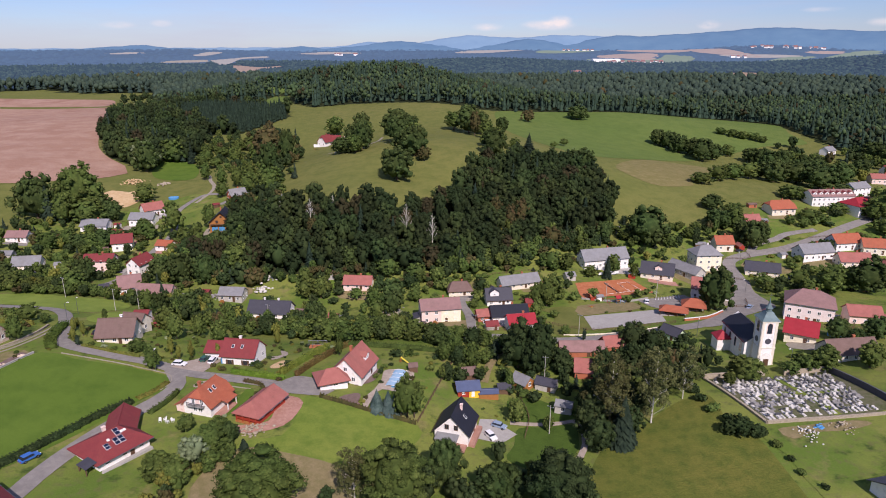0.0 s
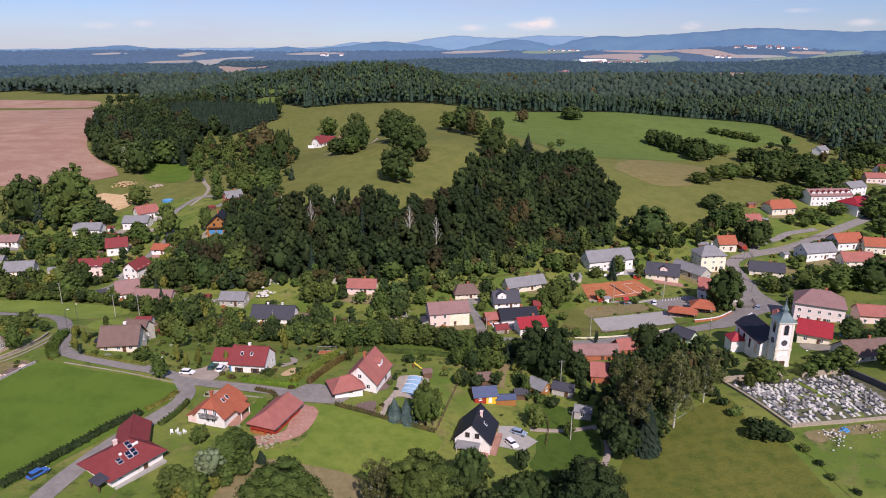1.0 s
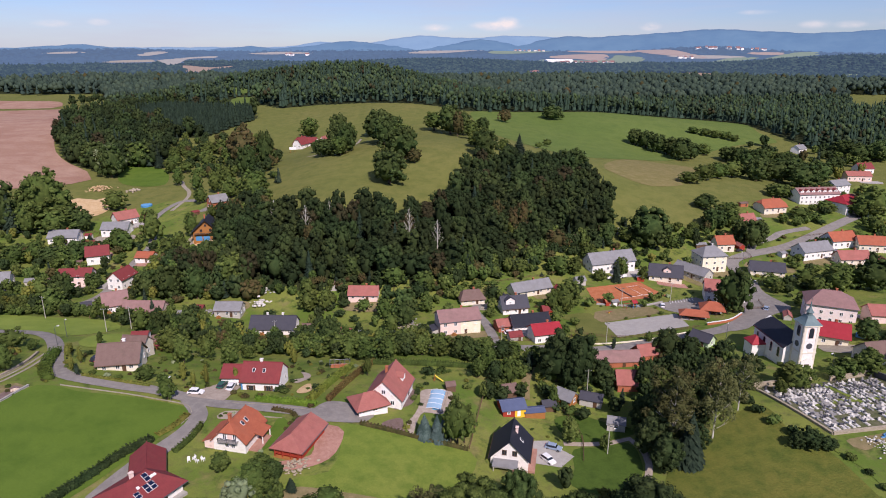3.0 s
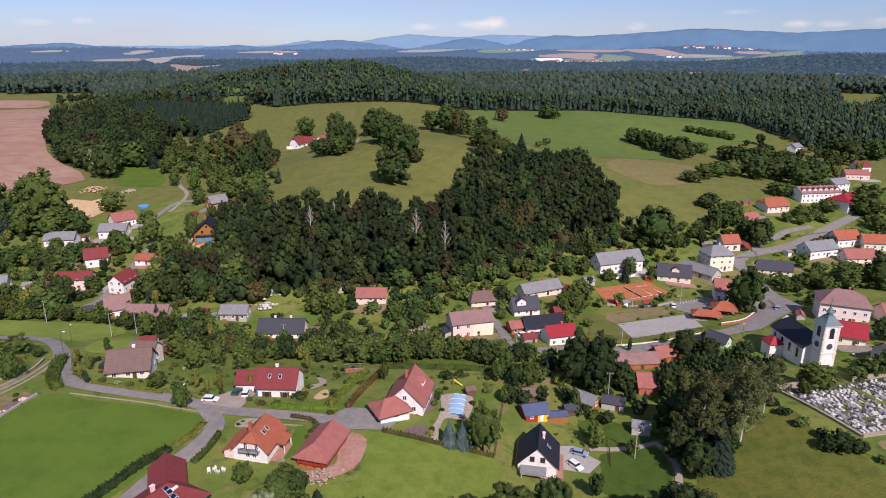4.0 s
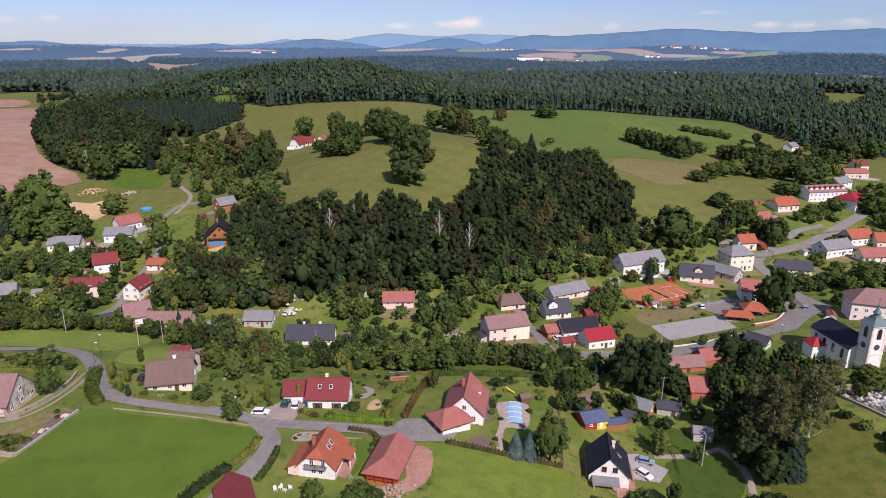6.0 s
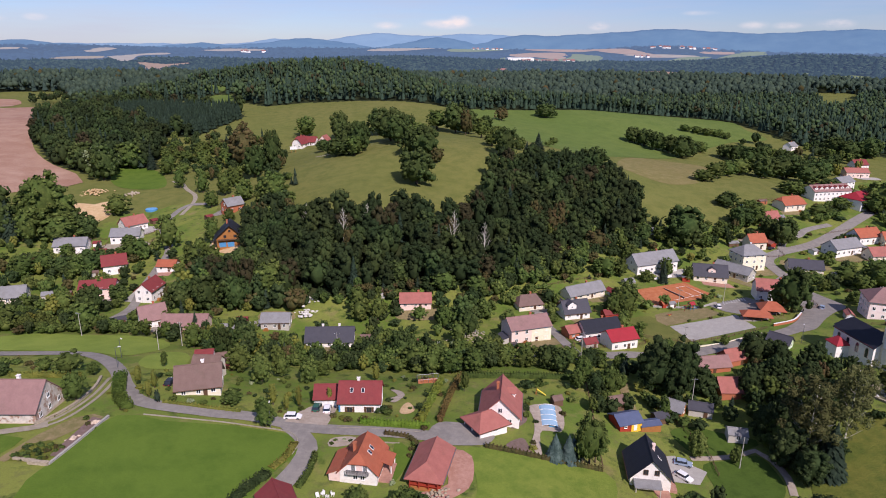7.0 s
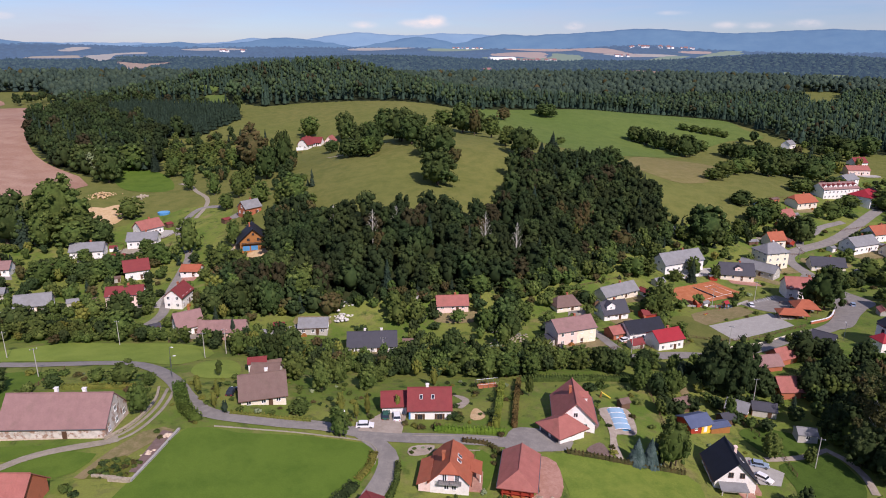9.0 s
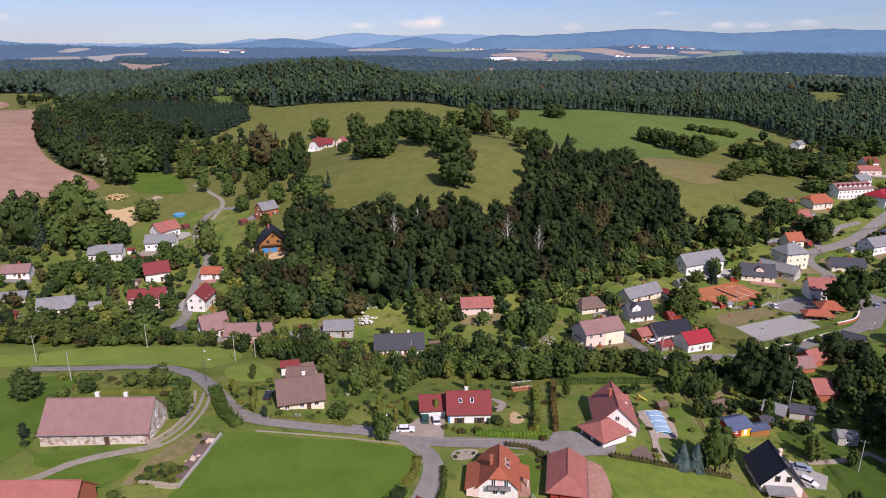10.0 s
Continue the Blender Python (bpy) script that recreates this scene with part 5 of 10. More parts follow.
strip("garden_track", [(18.4, 153.1), (24.9, 152.7), (31.0, 152.9), (35.8, 153.8), (37.3, 149.2), (36.6, 142.4), (33.9, 136.4)], 1.7, BEIGE, 0.14, "pale two-rut gravel track")
strip("hill_path", [(-82.1, 452.2), (-70.7, 445.1), (-58.7, 447.2), (-51.6, 461.4), (-49.5, 524.6)], 2.0, GRAVEL, 0.15, "pale dirt path along the trees")
strip("side_street", [(207.3, 346.5), (188.3, 340.5), (179.3, 334.4), (166.2, 328.3), (159.1, 319.2)], 4.0, ASPHALT, 0.22, "grey street to the houses on the hill")


# ---- houses of the near lane ----
FRONT_W, FRONT_E = pose(0, 0, 0, 0, 0, -90), pose(0, 0, 0, 0, 0, 90)
h = house("white family house with orange half-hipped roof and balcony", -60.2, 146.8, 74, 9.4, 7.8, 3.0, 6.9, WHITE, R_ORANGE, 0.45, 1.4, 0.5, 1, "ne", lights=((-0.25, 0.42), (0.1, 0.42)), chimneys=((-0.2, 0.4),), doors="")
lean_to(h, pose(-0.8, 3.9, 0, 0, 0, 180), 7.6, 2.4, 1.9, 3.0, PINK, R_ORANGE, 0.4, label="pink plastered side annex")
block("panel", h, FRONT_W @ pose(0.25, -4.7, 2.9), -0.6, -0.04, 0, 0.6, 0.05, 2.2, PINK, "pink panel between the gable windows")
for u in (-1.0, 1.5):
    window(h, FRONT_W @ pose(u, -4.7, 3.9), 0.9, 1.9, FRAME_WHITE)
for u in (-0.6, 0.9):
    window(h, FRONT_W @ pose(u, -4.7, 1.5), 1.0, 1.1, FRAME_WHITE)
window(h, FRONT_W @ pose(-5.0, -4.4, 1.2), 0.8, 1.2, FRAME_BROWN)
bal = block("balcony", h, FRONT_W @ pose(0.1, -4.7, 2.75), -2.3, -1.2, 0, 2.3, 0.0, 0.16, STONE_GREY, "narrow grey balcony under the gable")
for u in (-2.25, 0, 2.25):
    block("post", bal, pose(0, 0, 0), u - 0.04, -1.2, 0.16, u + 0.04, -1.12, 1.05, STONE_DARK)
block("rail", bal, pose(0, 0, 0), -2.3, -1.22, 1.0, 2.3, -1.1, 1.1, STONE_DARK)
for i in range(14):
    block("bar", bal, pose(0, 0, 0), -2.2 + i * 0.33, -1.18, 0.16, -2.17 + i * 0.33, -1.14, 1.0, STONE_DARK)
lean_to(h, pose(1.2, -3.9, 0), 4.0, 2.2, 2.2, 2.9, WHITE, R_ORANGE, 0.2, True, "porch")
block("terrace_slab", h, pose(0, -3.9, 0), -3.5, -2.6, -0.4, 3.0, 0.1, 0.12, PAVERS)
h = house("low red timber building with a broad salmon roof", -46.2, 144.8, 69, 11.4, 6.6, 2.6, 4.7, RED_TIMBER, R_SALMON, 1.0, (3.0, 0.6), 0.8, 1, "se", chimneys=(), doors="")
for u in (-2.9, -1.0, 1.0, 2.9):
    block("porch_post", h, FRONT_W @ pose(u, -6.2, 0), -0.1, -0.1, -1.0, 0.1, 0.1, 2.3, RED_TIMBER)
block("porch_rail", h, FRONT_W @ pose(0, -6.2, 0.8), -2.9, -0.05, 0, 2.9, 0.05, 0.12, RED_TIMBER)
block("deck", h, FRONT_W @ pose(0, -5.7, 0), -3.1, -0.9, -0.8, 3.1, 0, 0.1, TIMBER)
h = house("white house with a dark red roof and roof lights", -60.1, 176.1, -8, 10.3, 8.6, 3.5, 7.1, WHITE, R_RED, 0, 0, 0.4, 1, "e", lights=((-0.4, 0.45), (0.15, 0.45)), chimneys=((-0.1, 0.05),), chim=WHITE, doors="")
for u in (-2.4, 2.4):
    window(h, pose(u, -4.3, 1.4), 1.3, 1.5, FRAME_BROWN)
    for sx in (-1, 1):
        block("shutter", h, pose(u + sx * 0.95, -4.3, 0.7), -0.25, -0.07, 0, 0.25, 0.02, 1.5, FRAME_BROWN)
block("gutter_pipe", h, pose(-4.9, -4.36, 0), -0.2, -0.05, -0.5, 0.2, 0.05, 2.6, BLUE_TARP)
h = house("white garage with a dark red roof", -68.6, 179.6, -5, 6.0, 7.2, 2.9, 5.0, WHITE, R_RED, 0, 0, 0.4, 0, "", chimneys=(), name="garage", category="garage", doors="")
garage_door(h, pose(-1.2, -3.6, 0.0))
garage_door(h, pose(1.7, -3.6, 0.0), 2.2)
h = house("cream gabled house with a red tiled roof", -25.6, 167.6, 74, 11.6, 9.4, 3.2, 7.8, WHITE, R_SALMON, 0, 0, 0.6, 2, "snew", chimneys=((0.1, 0.2),))
dormer(h, 11.6, 9.4, 3.2, 7.8, 2.0, 2.6, 2.0, WHITE, R_SALMON)
h = house("white garage wing with a red hipped roof", -31.0, 160.6, 22, 7.6, 7.0, 2.7, 4.7, WHITE, R_SALMON, 1.0, 3.2, 0.8, 0, "s", chimneys=(), name="garage", category="garage", doors="")
for u in (-1.7, 1.7):
    garage_door(h, FRONT_W @ pose(u, -3.8, 0.0), 2.6, 2.1, STONE_DARK)
window(h, pose(0.5, -3.5, 1.5), 1.3, 0.9, FRAME_WHITE)
h = house("white new house with a black gabled roof", 3.6, 146.2, 74, 9.6, 8.8, 3.2, 7.7, WHITE, R_BLACK, 0, 0, 0.5, 1, "sn", chimneys=((0.2, -0.25),), chim=PINK, lights=((-0.05, 0.55),), doors="s")
for u in (-1.2, 1.2):
    window(h, FRONT_W @ pose(u, -4.8, 4.4), 1.1, 1.3, FRAME_BROWN)
lean_to(h, FRONT_W @ pose(-0.8, -4.8, 0), 5.6, 2.6, 2.1, 2.5, GREY_WALL, R_GREY, 0.15, True, "terrace_canopy", "pale grey canopy over the terrace")
block("terrace_slab", h, FRONT_W @ pose(0, -4.8, 0), -4.2, -3.6, -1.5, 4.2, 0.1, 0.1, PAVERS)
block("terrace_slab", h, pose(0, -4.4, 0), -4.6, -1.6, -1.5, 4.6, 0.1, 0.1, PAVERS)
h = house("white bungalow with a dark red hipped roof and solar panels", -75.4, 126.6, 57, 12.0, 10.6, 2.6, 5.5, WHITE, R_RED, 1.0, 4.6, 0.8, 1, "sne", chimneys=((-0.1, 0.18),), chim=PINK, doors="s")
for u, f in ((-0.3, 0.58), (0.95, 0.58), (1.0, 0.22), (-2.6, 0.62)):
    solar_panel(h, on_slope(12.0, 10.6, 2.6, 5.5, u, f), 1.15, 1.9 if u > -2 else 1.5)
for u, f in ((1.9, 0.3), (2.6, 0.3), (-1.6, 0.4)):
    block("roof_dome", h, on_slope(12.0, 10.6, 2.6, 5.5, u, f), -0.28, -0.28, 0, 0.28, 0.28, 0.25, FRAME_WHITE, "small white roof light dome")
lean_to(h, FRONT_W @ pose(3.4, -6.0, 0), 3.2, 2.6, 2.1, 2.5, DARK_TIMBER, R_DARK, 0.2, True, "porch", "dark glazed porch roof")
block("path_slab", h, pose(0, -5.3, 0), -6.0, -1.2, -1.0, 6.0, 0, 0.08, CONCRETE)
h = house("dark red roofed rear wing of the bungalow", -76.6, 134.6, 108, 9.0, 6.0, 2.6, 4.8, WHITE, R_RED, 0.0, 0, 0.6, 1, "e", chimneys=(), doors="")
house("cream house with a weathered brown roof", -100.8, 183.9, 6, 10.5, 8.8, 3.0, 7.0, CREAM, R_BROWN, 0, 0, 0.6, 1, "sew", chim=WHITE)
house("brown-roofed rear wing with white walls", -100.8, 194.4, -9, 7.0, 6.0, 3.4, 6.0, CREAM, R_BROWN, 0, 0, 0.4, 1, "e", chimneys=(), doors="")
house("long old farmhouse with a faded red roof and stone base", -141.8, 172.2, -8, 22.3, 10.8, 3.1, 8.3, OLD_WALL, R_MAUVE, 0, 0, 0.3, 2, "e", plinth=STONE, chim=WHITE, chimneys=((-0.1, 0.15), (0.45, 0.1)))
house("old barn with a faded orange roof", -146.1, 145.4, -9, 18.0, 9.0, 2.8, 7.0, BRICK, R_SALMON, 0, 0, 0.5, 0, "", chimneys=(), name="barn", category="barn", doors="")
house("small white annex with a flat-pitched red roof", -104.5, 207.1, 3, 4.8, 4.0, 3.2, 4.2, WHITE, R_RED, 0, 0, 0.3, 0, "", chimneys=(), doors="")
house("low house with a long dark grey roof", -69.7, 242.3, -5, 16.5, 8.5, 2.8, 6.2, WHITE, R_DARK, 0, 0, 0.5, 1, "se", chimneys=((-0.3, 0.1), (0.4, 0.1)), chim=WHITE)
house("small house with a pale grey sheet roof", -89.9, 257.5, -5, 10.2, 7.0, 3.0, 5.2, GREY_WALL, R_GREY, 0, 0, 0.4, 1, "se", chimneys=())
house("white gabled house with a mauve roof", -133.3, 257.2, 25, 8.6, 8.6, 3.2, 7.4, WHITE, R_MAUVE, 0, 0, 0.5, 2, "sw")
house("long low wing with a mauve tiled roof", -120.8, 253.7, -6, 15.5, 7.0, 2.4, 5.2, STONE, R_MAUVE, 0, 0, 0.4, 0, "", chimneys=(), doors="")
house("narrow white house with a red gabled roof", -142.0, 286.3, 77, 10.5, 6.8, 4.6, 7.8, WHITE, R_RED, 0, 0, 0.5, 2, "sw")
house("low building with an orange roof", -142.2, 315.8, -9, 8.0, 6.4, 2.5, 4.4, WHITE, R_ORANGE, 0, 0, 0.4, 1, "s", chimneys=())
house("white and blue house with a dark red roof", -165.6, 318.8, 18, 9.4, 8.0, 4.2, 7.8, WHITE, R_RED, 0, 0, 0.6, 2, "sw")
house("long pale pink house with a red roof", -162.1, 289.2, 5, 13.2, 7.4, 4.6, 7.2, PINK, R_RED, 0, 0, 0.4, 2, "se")
house("bungalow with a grey sheet roof", -192.3, 282.9, 9, 12.0, 7.0, 2.8, 6.0, CREAM, R_GREY, 0, 0, 0.4, 1, "se", chimneys=())
house("white bungalow with a grey roof", -193.1, 346.1, 2, 14.0, 8.4, 3.2, 6.2, WHITE, R_GREY, 0, 0, 0.5, 1, "se")
house("white house with a pale grey roof", -171.5, 357.0, 0, 13.4, 8.4, 3.4, 6.4, WHITE, R_GREY, 0, 0, 0.5, 1, "se")
house("timber-framed house with a brown-red roof", -172.9, 372.1, 45, 11.5, 8.0, 3.6, 7.2, WHITE, R_SALMON, 0, 0, 0.6, 2, "sw")
h = house("new log house with a dark blue roof and sandy forecourt", -117.6, 333.5, 97, 12.0, 12.0, 4.2, 9.8, TIMBER, R_BLACK, 0, 0, 1.3, 2, "sne", frame_mat=FRAME_BROWN, chimneys=((0.3, 0.2),), doors="")
for u in (-3.4, 0.2):
    garage_door(h, FRONT_W @ pose(u, -6.0, -0.4), 3.0, 2.3, BLUE_TARP)
for u in (-2.2, 2.2):
    window(h, FRONT_W @ pose(u, -6.0, 4.6), 1.2, 1.5, FRAME_BROWN)
window(h, FRONT_W @ pose(0, -6.0, 7.2), 1.0, 1.1, FRAME_BROWN)
bal = block("balcony", h, FRONT_W @ pose(0, -6.0, 3.2), -5.4, -1.6, 0, 5.4, 0.0, 0.2, DARK_TIMBER, "dark timber balcony across the gable")
block("rail", bal, pose(0, 0, 0), -5.4, -1.62, 1.05, 5.4, -1.5, 1.2, TIMBER)
for u in (-5.3, -2.65, 0, 2.65, 5.3):
    block("post", bal, pose(0, 0, 0), u - 0.08, -1.6, -3.6 if abs(u) > 5 else 0.2, u + 0.08, -1.45, 1.05, TIMBER)
house("brick house with a grey gabled roof", -123.1, 376.3, 40, 9.5, 7.0, 3.8, 7.2, BRICK, R_GREY, 0, 0, 0.5, 2, "sw")
house("white cottage at the wood's edge", -221.2, 322.5, 3, 10.5, 7.0, 2.8, 5.2, WHITE, R_MAUVE, 0, 0, 0.4, 1, "s")
house("long low shed with a pale roof", -212.6, 294.9, 6, 11.0, 5.0, 2.4, 3.8, GREY_WALL, R_GREY, 0, 0, 0.3, 0, "", chimneys=(), name="shed", category="shed")
house("white cottage with a bright red roof on the hill", -96.5, 531.0, 62, 12.0, 8.0, 3.4, 8.4, WHITE, R_RED, 0.3, 1.2, 0.6, 1, "sw")
house("red-roofed wing of the hill cottage", -89.5, 536.0, -20, 10.0, 7.0, 2.8, 6.2, WHITE, R_RED, 0, 0, 0.5, 1, "sw", chimneys=())
house("small red-roofed barn beside the hill cottage", -78.5, 531.0, 70, 9.0, 6.5, 3.0, 6.6, PINK, R_SALMON, 0, 0, 0.4, 1, "w", chimneys=(), name="barn", category="barn", doors="")
house("pink bungalow with a faded orange roof", -37.0, 264.6, -5, 12.0, 6.8, 2.4, 5.1, PINK, R_SALMON, 0, 0, 0.4, 1, "se")
h = house("pink and yellow semi-detached house with a faded mauve roof", -1.4, 231.1, 10, 15.0, 9.0, 5.4, 8.4, PINK, R_MAUVE, 0, 0, 0.4, 2, "se")
block("yellow_half", h, pose(0, 0, 0), 0.05, -4.54, -1.0, 7.53, -4.4, 5.4, YELLOW, "pale yellow plastered half of the front")
block("yellow_end", h, pose(0, 0, 0), 7.42, -4.5, -1.0, 7.54, 4.5, 5.4, YELLOW, "pale yellow end wall")
lean_to(h, pose(-8.0, -1.0, 0, 0, 0, -90), 5.0, 2.2, 2.2, 2.8, GREY_WALL, R_DARK, 0.2)
house("low cottage with a brown hipped roof", 7.0, 258.9, 8, 10.0, 7.0, 2.3, 5.0, CREAM, R_BROWN, 1.0, 2.2, 0.5, 1, "s")
house("long building with a pale grey roof", 33.2, 268.6, 20, 18.0, 6.8, 2.6, 5.3, CREAM, R_GREY, 0, 0, 0.5, 1, "se")
h = house("white house with a dark cross-gabled roof", 22.8, 250.4, 8, 10.4, 7.4, 2.8, 6.4, WHITE, R_DARK, 0, 0, 0.5, 1, "se")
dormer(h, 10.4, 7.4, 2.8, 6.4, -2.0, 3.6, 3.0, WHITE, R_DARK)
house("white house with a long black roof", 25.4, 231.5, 8, 14.0, 8.0, 3.2, 6.2, WHITE, R_BLACK, 0, 0, 0.5, 1, "se")
house("white house with a bright red roof", 28.8, 220.9, 10, 10.0, 7.4, 3.6, 6.2, WHITE, R_BRIGHT, 0, 0, 0.5, 1, "se")
house("small outbuilding with a faded red roof", 16.1, 231.3, 12, 6.4, 5.6, 2.6, 4.2, BRICK, R_SALMON, 0, 0, 0.4, 1, "s", chimneys=())
house("old white farmhouse with a grey roof", 77.5, 298.4, 14, 23.0, 9.0, 4.2, 8.4, WHITE, R_GREY, 0, 0, 0.5, 2, "sw")
h = house("house with a dark blue-grey roof", 101.6, 289.2, -20, 14.5, 9.0, 3.0, 7.0, CREAM, R_DARK, 0, 0, 0.5, 1, "se")
dormer(h, 14.5, 9.0, 3.0, 7.0, 0.5, 3.2, 2.4, PINK, R_DARK)
house("long low building with a grey roof", 116.6, 293.1, -60, 17.0, 7.0, 3.0, 5.6, GREY_WALL, R_GREY, 0, 0, 0.4, 1, "se", chimneys=())
house("tall cream villa with a grey hipped roof", 128.4, 302.0, 5, 12.5, 10.5, 7.6, 11.2, YELLOW, R_GREY, 1.0, 4.2, 0.5, 3, "snew", chim=WHITE)
house("small house with a bright orange-red roof", 146.0, 323.3, 3, 9.2, 7.0, 3.6, 7.2, CREAM, R_ORANGE, 0, 0, 0.5, 1, "se")
house("house with a broad orange roof", 197.8, 370.8, 9, 15.0, 10.0, 3.2, 7.2, CREAM, R_ORANGE, 0.5, 2.0, 0.6, 1, "se")
h = house("long white school with a pinkish dormered roof", 238.2, 391.4, 4, 27.0, 11.0, 6.4, 9.6, WHITE, R_MAUVE, 0, 0, 0.4, 2, "se", step=2.8, name="school", category="school")
for k in range(7):
    dormer(h, 27.0, 11.0, 6.4, 9.6, -11.4 + 3.8 * k, 2.2, 1.7)
house("white hall with a bright red hipped roof", 249.8, 377.6, 20, 18.5, 14.0, 6.4, 10.0, WHITE, R_BRIGHT, 1.0, 5.0, 0.5, 1, "s", step=4, chimneys=(), name="hall", category="hall")
house("pale blue and white house above the school", 276.1, 424.6, 20, 15.0, 9.0, 5.4, 8.6, WHITE, R_GREY, 0, 0, 0.4, 2, "se")
house("faded pink house at the village edge", 320.0, 465.2, -10, 17.0, 9.0, 3.6, 6.6, PINK, R_SALMON, 0, 0, 0.4, 1, "s")
house("red-roofed house at the village edge", 339.3, 485.8, 3, 12.0, 9.0, 3.8, 7.6, WHITE, R_RED, 0, 0, 0.4, 1, "s")
house("white-gabled house with a grey roof", 187.7, 312.6, 12, 17.5, 9.0, 3.8, 7.4, WHITE, R_GREY, 0, 0, 0.5, 2, "sw")
house("house with an orange tiled roof", 209.8, 324.4, 8, 14.5, 9.0, 3.6, 7.4, WHITE, R_ORANGE, 0, 0, 0.5, 1, "sw")
house("house with a red tiled roof", 222.8, 317.8, -13, 14.0, 8.5, 3.6, 7.2, CREAM, R_ORANGE, 0, 0, 0.5, 1, "sw")
house("low house with a pink roof", 202.1, 302.8, -2, 15.0, 8.0, 3.0, 6.2, CREAM, R_SALMON, 0, 0, 0.5, 1, "sw")
house("low house with a dark grey roof", 153.6, 294.2, -20, 15.0, 8.0, 2.8, 5.8, CREAM, R_DARK, 0, 0, 0.5, 1, "se")
def pavilion(x, y, yaw, L, W, eave, ridge, label):
    e = thing("pavilion", x, y, yaw, label, "pavilion", "pavilions")
    part("roof", roof_bm(L, W, eave, ridge, 0.6, 1.0, W * 0.5), R_ORANGE, e)
    for i in range(4):
        for sy in (-1, 1):
            block("post", e, pose(-L / 2 + 0.3 + i * (L - 0.6) / 3, sy * (W / 2 - 0.3), 0), -0.12, -0.12, -1.5, 0.12, 0.12, eave, DARK_TIMBER)
    block("floor_slab", e, pose(0, 0, 0), -L / 2, -W / 2, -1.5, L / 2, W / 2, 0.2, CONCRETE)
    block("bar_counter", e, pose(0, W * 0.2, 0), -L * 0.3, -0.4, 0.2, L * 0.3, 0.4, 1.2, DARK_TIMBER)
    TAKEN.append((x, y, L * 0.6))


pavilion(102.3, 244.6, -20, 8.5, 7.0, 3.0, 5.2, "open pavilion with an orange hipped roof")
pavilion(92.1, 238.7, -20, 10.0, 5.0, 2.6, 4.0, "low open shelter with an orange roof")
house("white house half hidden by a tall tree", 116.9, 263.5, -20, 16.0, 9.0, 4.6, 8.4, WHITE, R_SALMON, 0, 0, 0.5, 2, "se")
house("large pink institutional building with a hipped brown roof", 140.7, 230.3, -27, 16.5, 13.0, 7.0, 11.0, WHITE_PINK, R_MAUVE, 1.0, 5.6, 0.6, 2, "snew", step=2.8)
house("pink annex with a red roof", 155.8, 221.8, -12, 11.0, 8.0, 3.6, 6.4, PINK, R_SALMON, 0, 0, 0.5, 1, "s", chimneys=())
house("yellow house with a red roof", 123.2, 203.5, -30, 9.5, 9.0, 3.4, 6.8, YELLOW, R_BRIGHT, 0, 0, 0.7, 1, "se")
house("small pale green shed with a dark roof", 81.7, 210.2, -53, 7.0, 5.0, 2.6, 4.6, GREENISH, R_DARK, 0, 0, 0.4, 1, "e", chimneys=(), name="shed", category="shed")
house("long outbuilding with a faded brick-red roof", 46.4, 196.7, 0, 14.5, 6.0, 2.6, 4.8, BRICK, R_MAUVE, 0, 0, 0.4, 0, "", chimneys=(), name="outbuilding", category="outbuilding")
house("short outbuilding with an orange roof", 57.9, 200.0, 12, 7.4, 5.6, 2.8, 5.2, BRICK, R_SALMON, 0, 0, 0.4, 0, "", chimneys=(), name="outbuilding", category="outbuilding")
house("shed with a salmon tiled roof under trees", 45.7, 180.2, -9, 9.2, 7.6, 2.6, 5.2, BRICK, R_SALMON, 0, 0, 0.4, 0, "", chimneys=(), name="outbuilding", category="outbuilding")
house("small yellow-gabled garden house with grey roof", 24.0, 172.9, -45, 5.4, 4.6, 2.2, 4.0, TIMBER, R_GREY, 0, 0, 0.3, 1, "e", chimneys=(), name="shed", category="shed")
house("grey garden shed with a dark roof", 31.1, 171.8, -25, 6.0, 4.0, 2.3, 3.6, GREY_WALL, R_DARK, 0, 0, 0.3, 0, "", chimneys=(), name="shed", category="shed")
house("small pale shed with a grey roof", 34.1, 159.3, -20, 4.6, 3.8, 2.4, 3.4, GREY_WALL, R_GREY, 0, 0, 0.2, 1, "s", chimneys=(), name="shed", category="shed", doors="", step=4)
h = house("red and yellow garden hut with a blue-grey roof", 7.2, 166.4, 8, 6.4, 5.6, 2.3, 3.6, RED_TIMBER, R_SLATE, 0, 0, 0.4, 0, "", chimneys=(), name="hut", category="hut", doors="")
block("front_panel", h, pose(1.6, -2.8, 0), -1.5, -0.06, -0.5, 1.5, 0.02, 2.1, YELLOW_PAINT, "bright yellow painted boards")
door(h, pose(1.2, -2.86, 0.0), 0.9, 1.9, FRAME_WHITE)
window(h, pose(-1.6, -2.8, 1.3), 0.9, 0.7, FRAME_WHITE)
house("long brown-roofed house beside the cemetery", 127.2, 184.2, 7, 16.0, 8.0, 3.0, 6.2, CREAM, R_BROWN, 0, 0, 0.5, 1, "s")
house("low house with a dark roof", 99.8, 114.6, 14, 13.0, 9.0, 2.4, 4.4, WHITE, R_DARK, 0, 0, 0.6, 1, "s")
house("red-roofed house at the side lane", -87.6, 101.5, -35, 12.0, 9.0, 2.8, 6.0, WHITE, R_RED, 1.0, 3.5, 0.6, 1, "s")
house("far white cottage among trees", 333.0, 560.3, 29, 11.5, 8.0, 3.4, 6.6, WHITE, R_GREY, 0, 0, 0.4, 1, "s")
house("far white house below the woods", 359.9, 532.0, -16, 9.0, 7.0, 4.4, 6.6, WHITE, R_SALMON, 0, 0, 0.4, 1, "s")
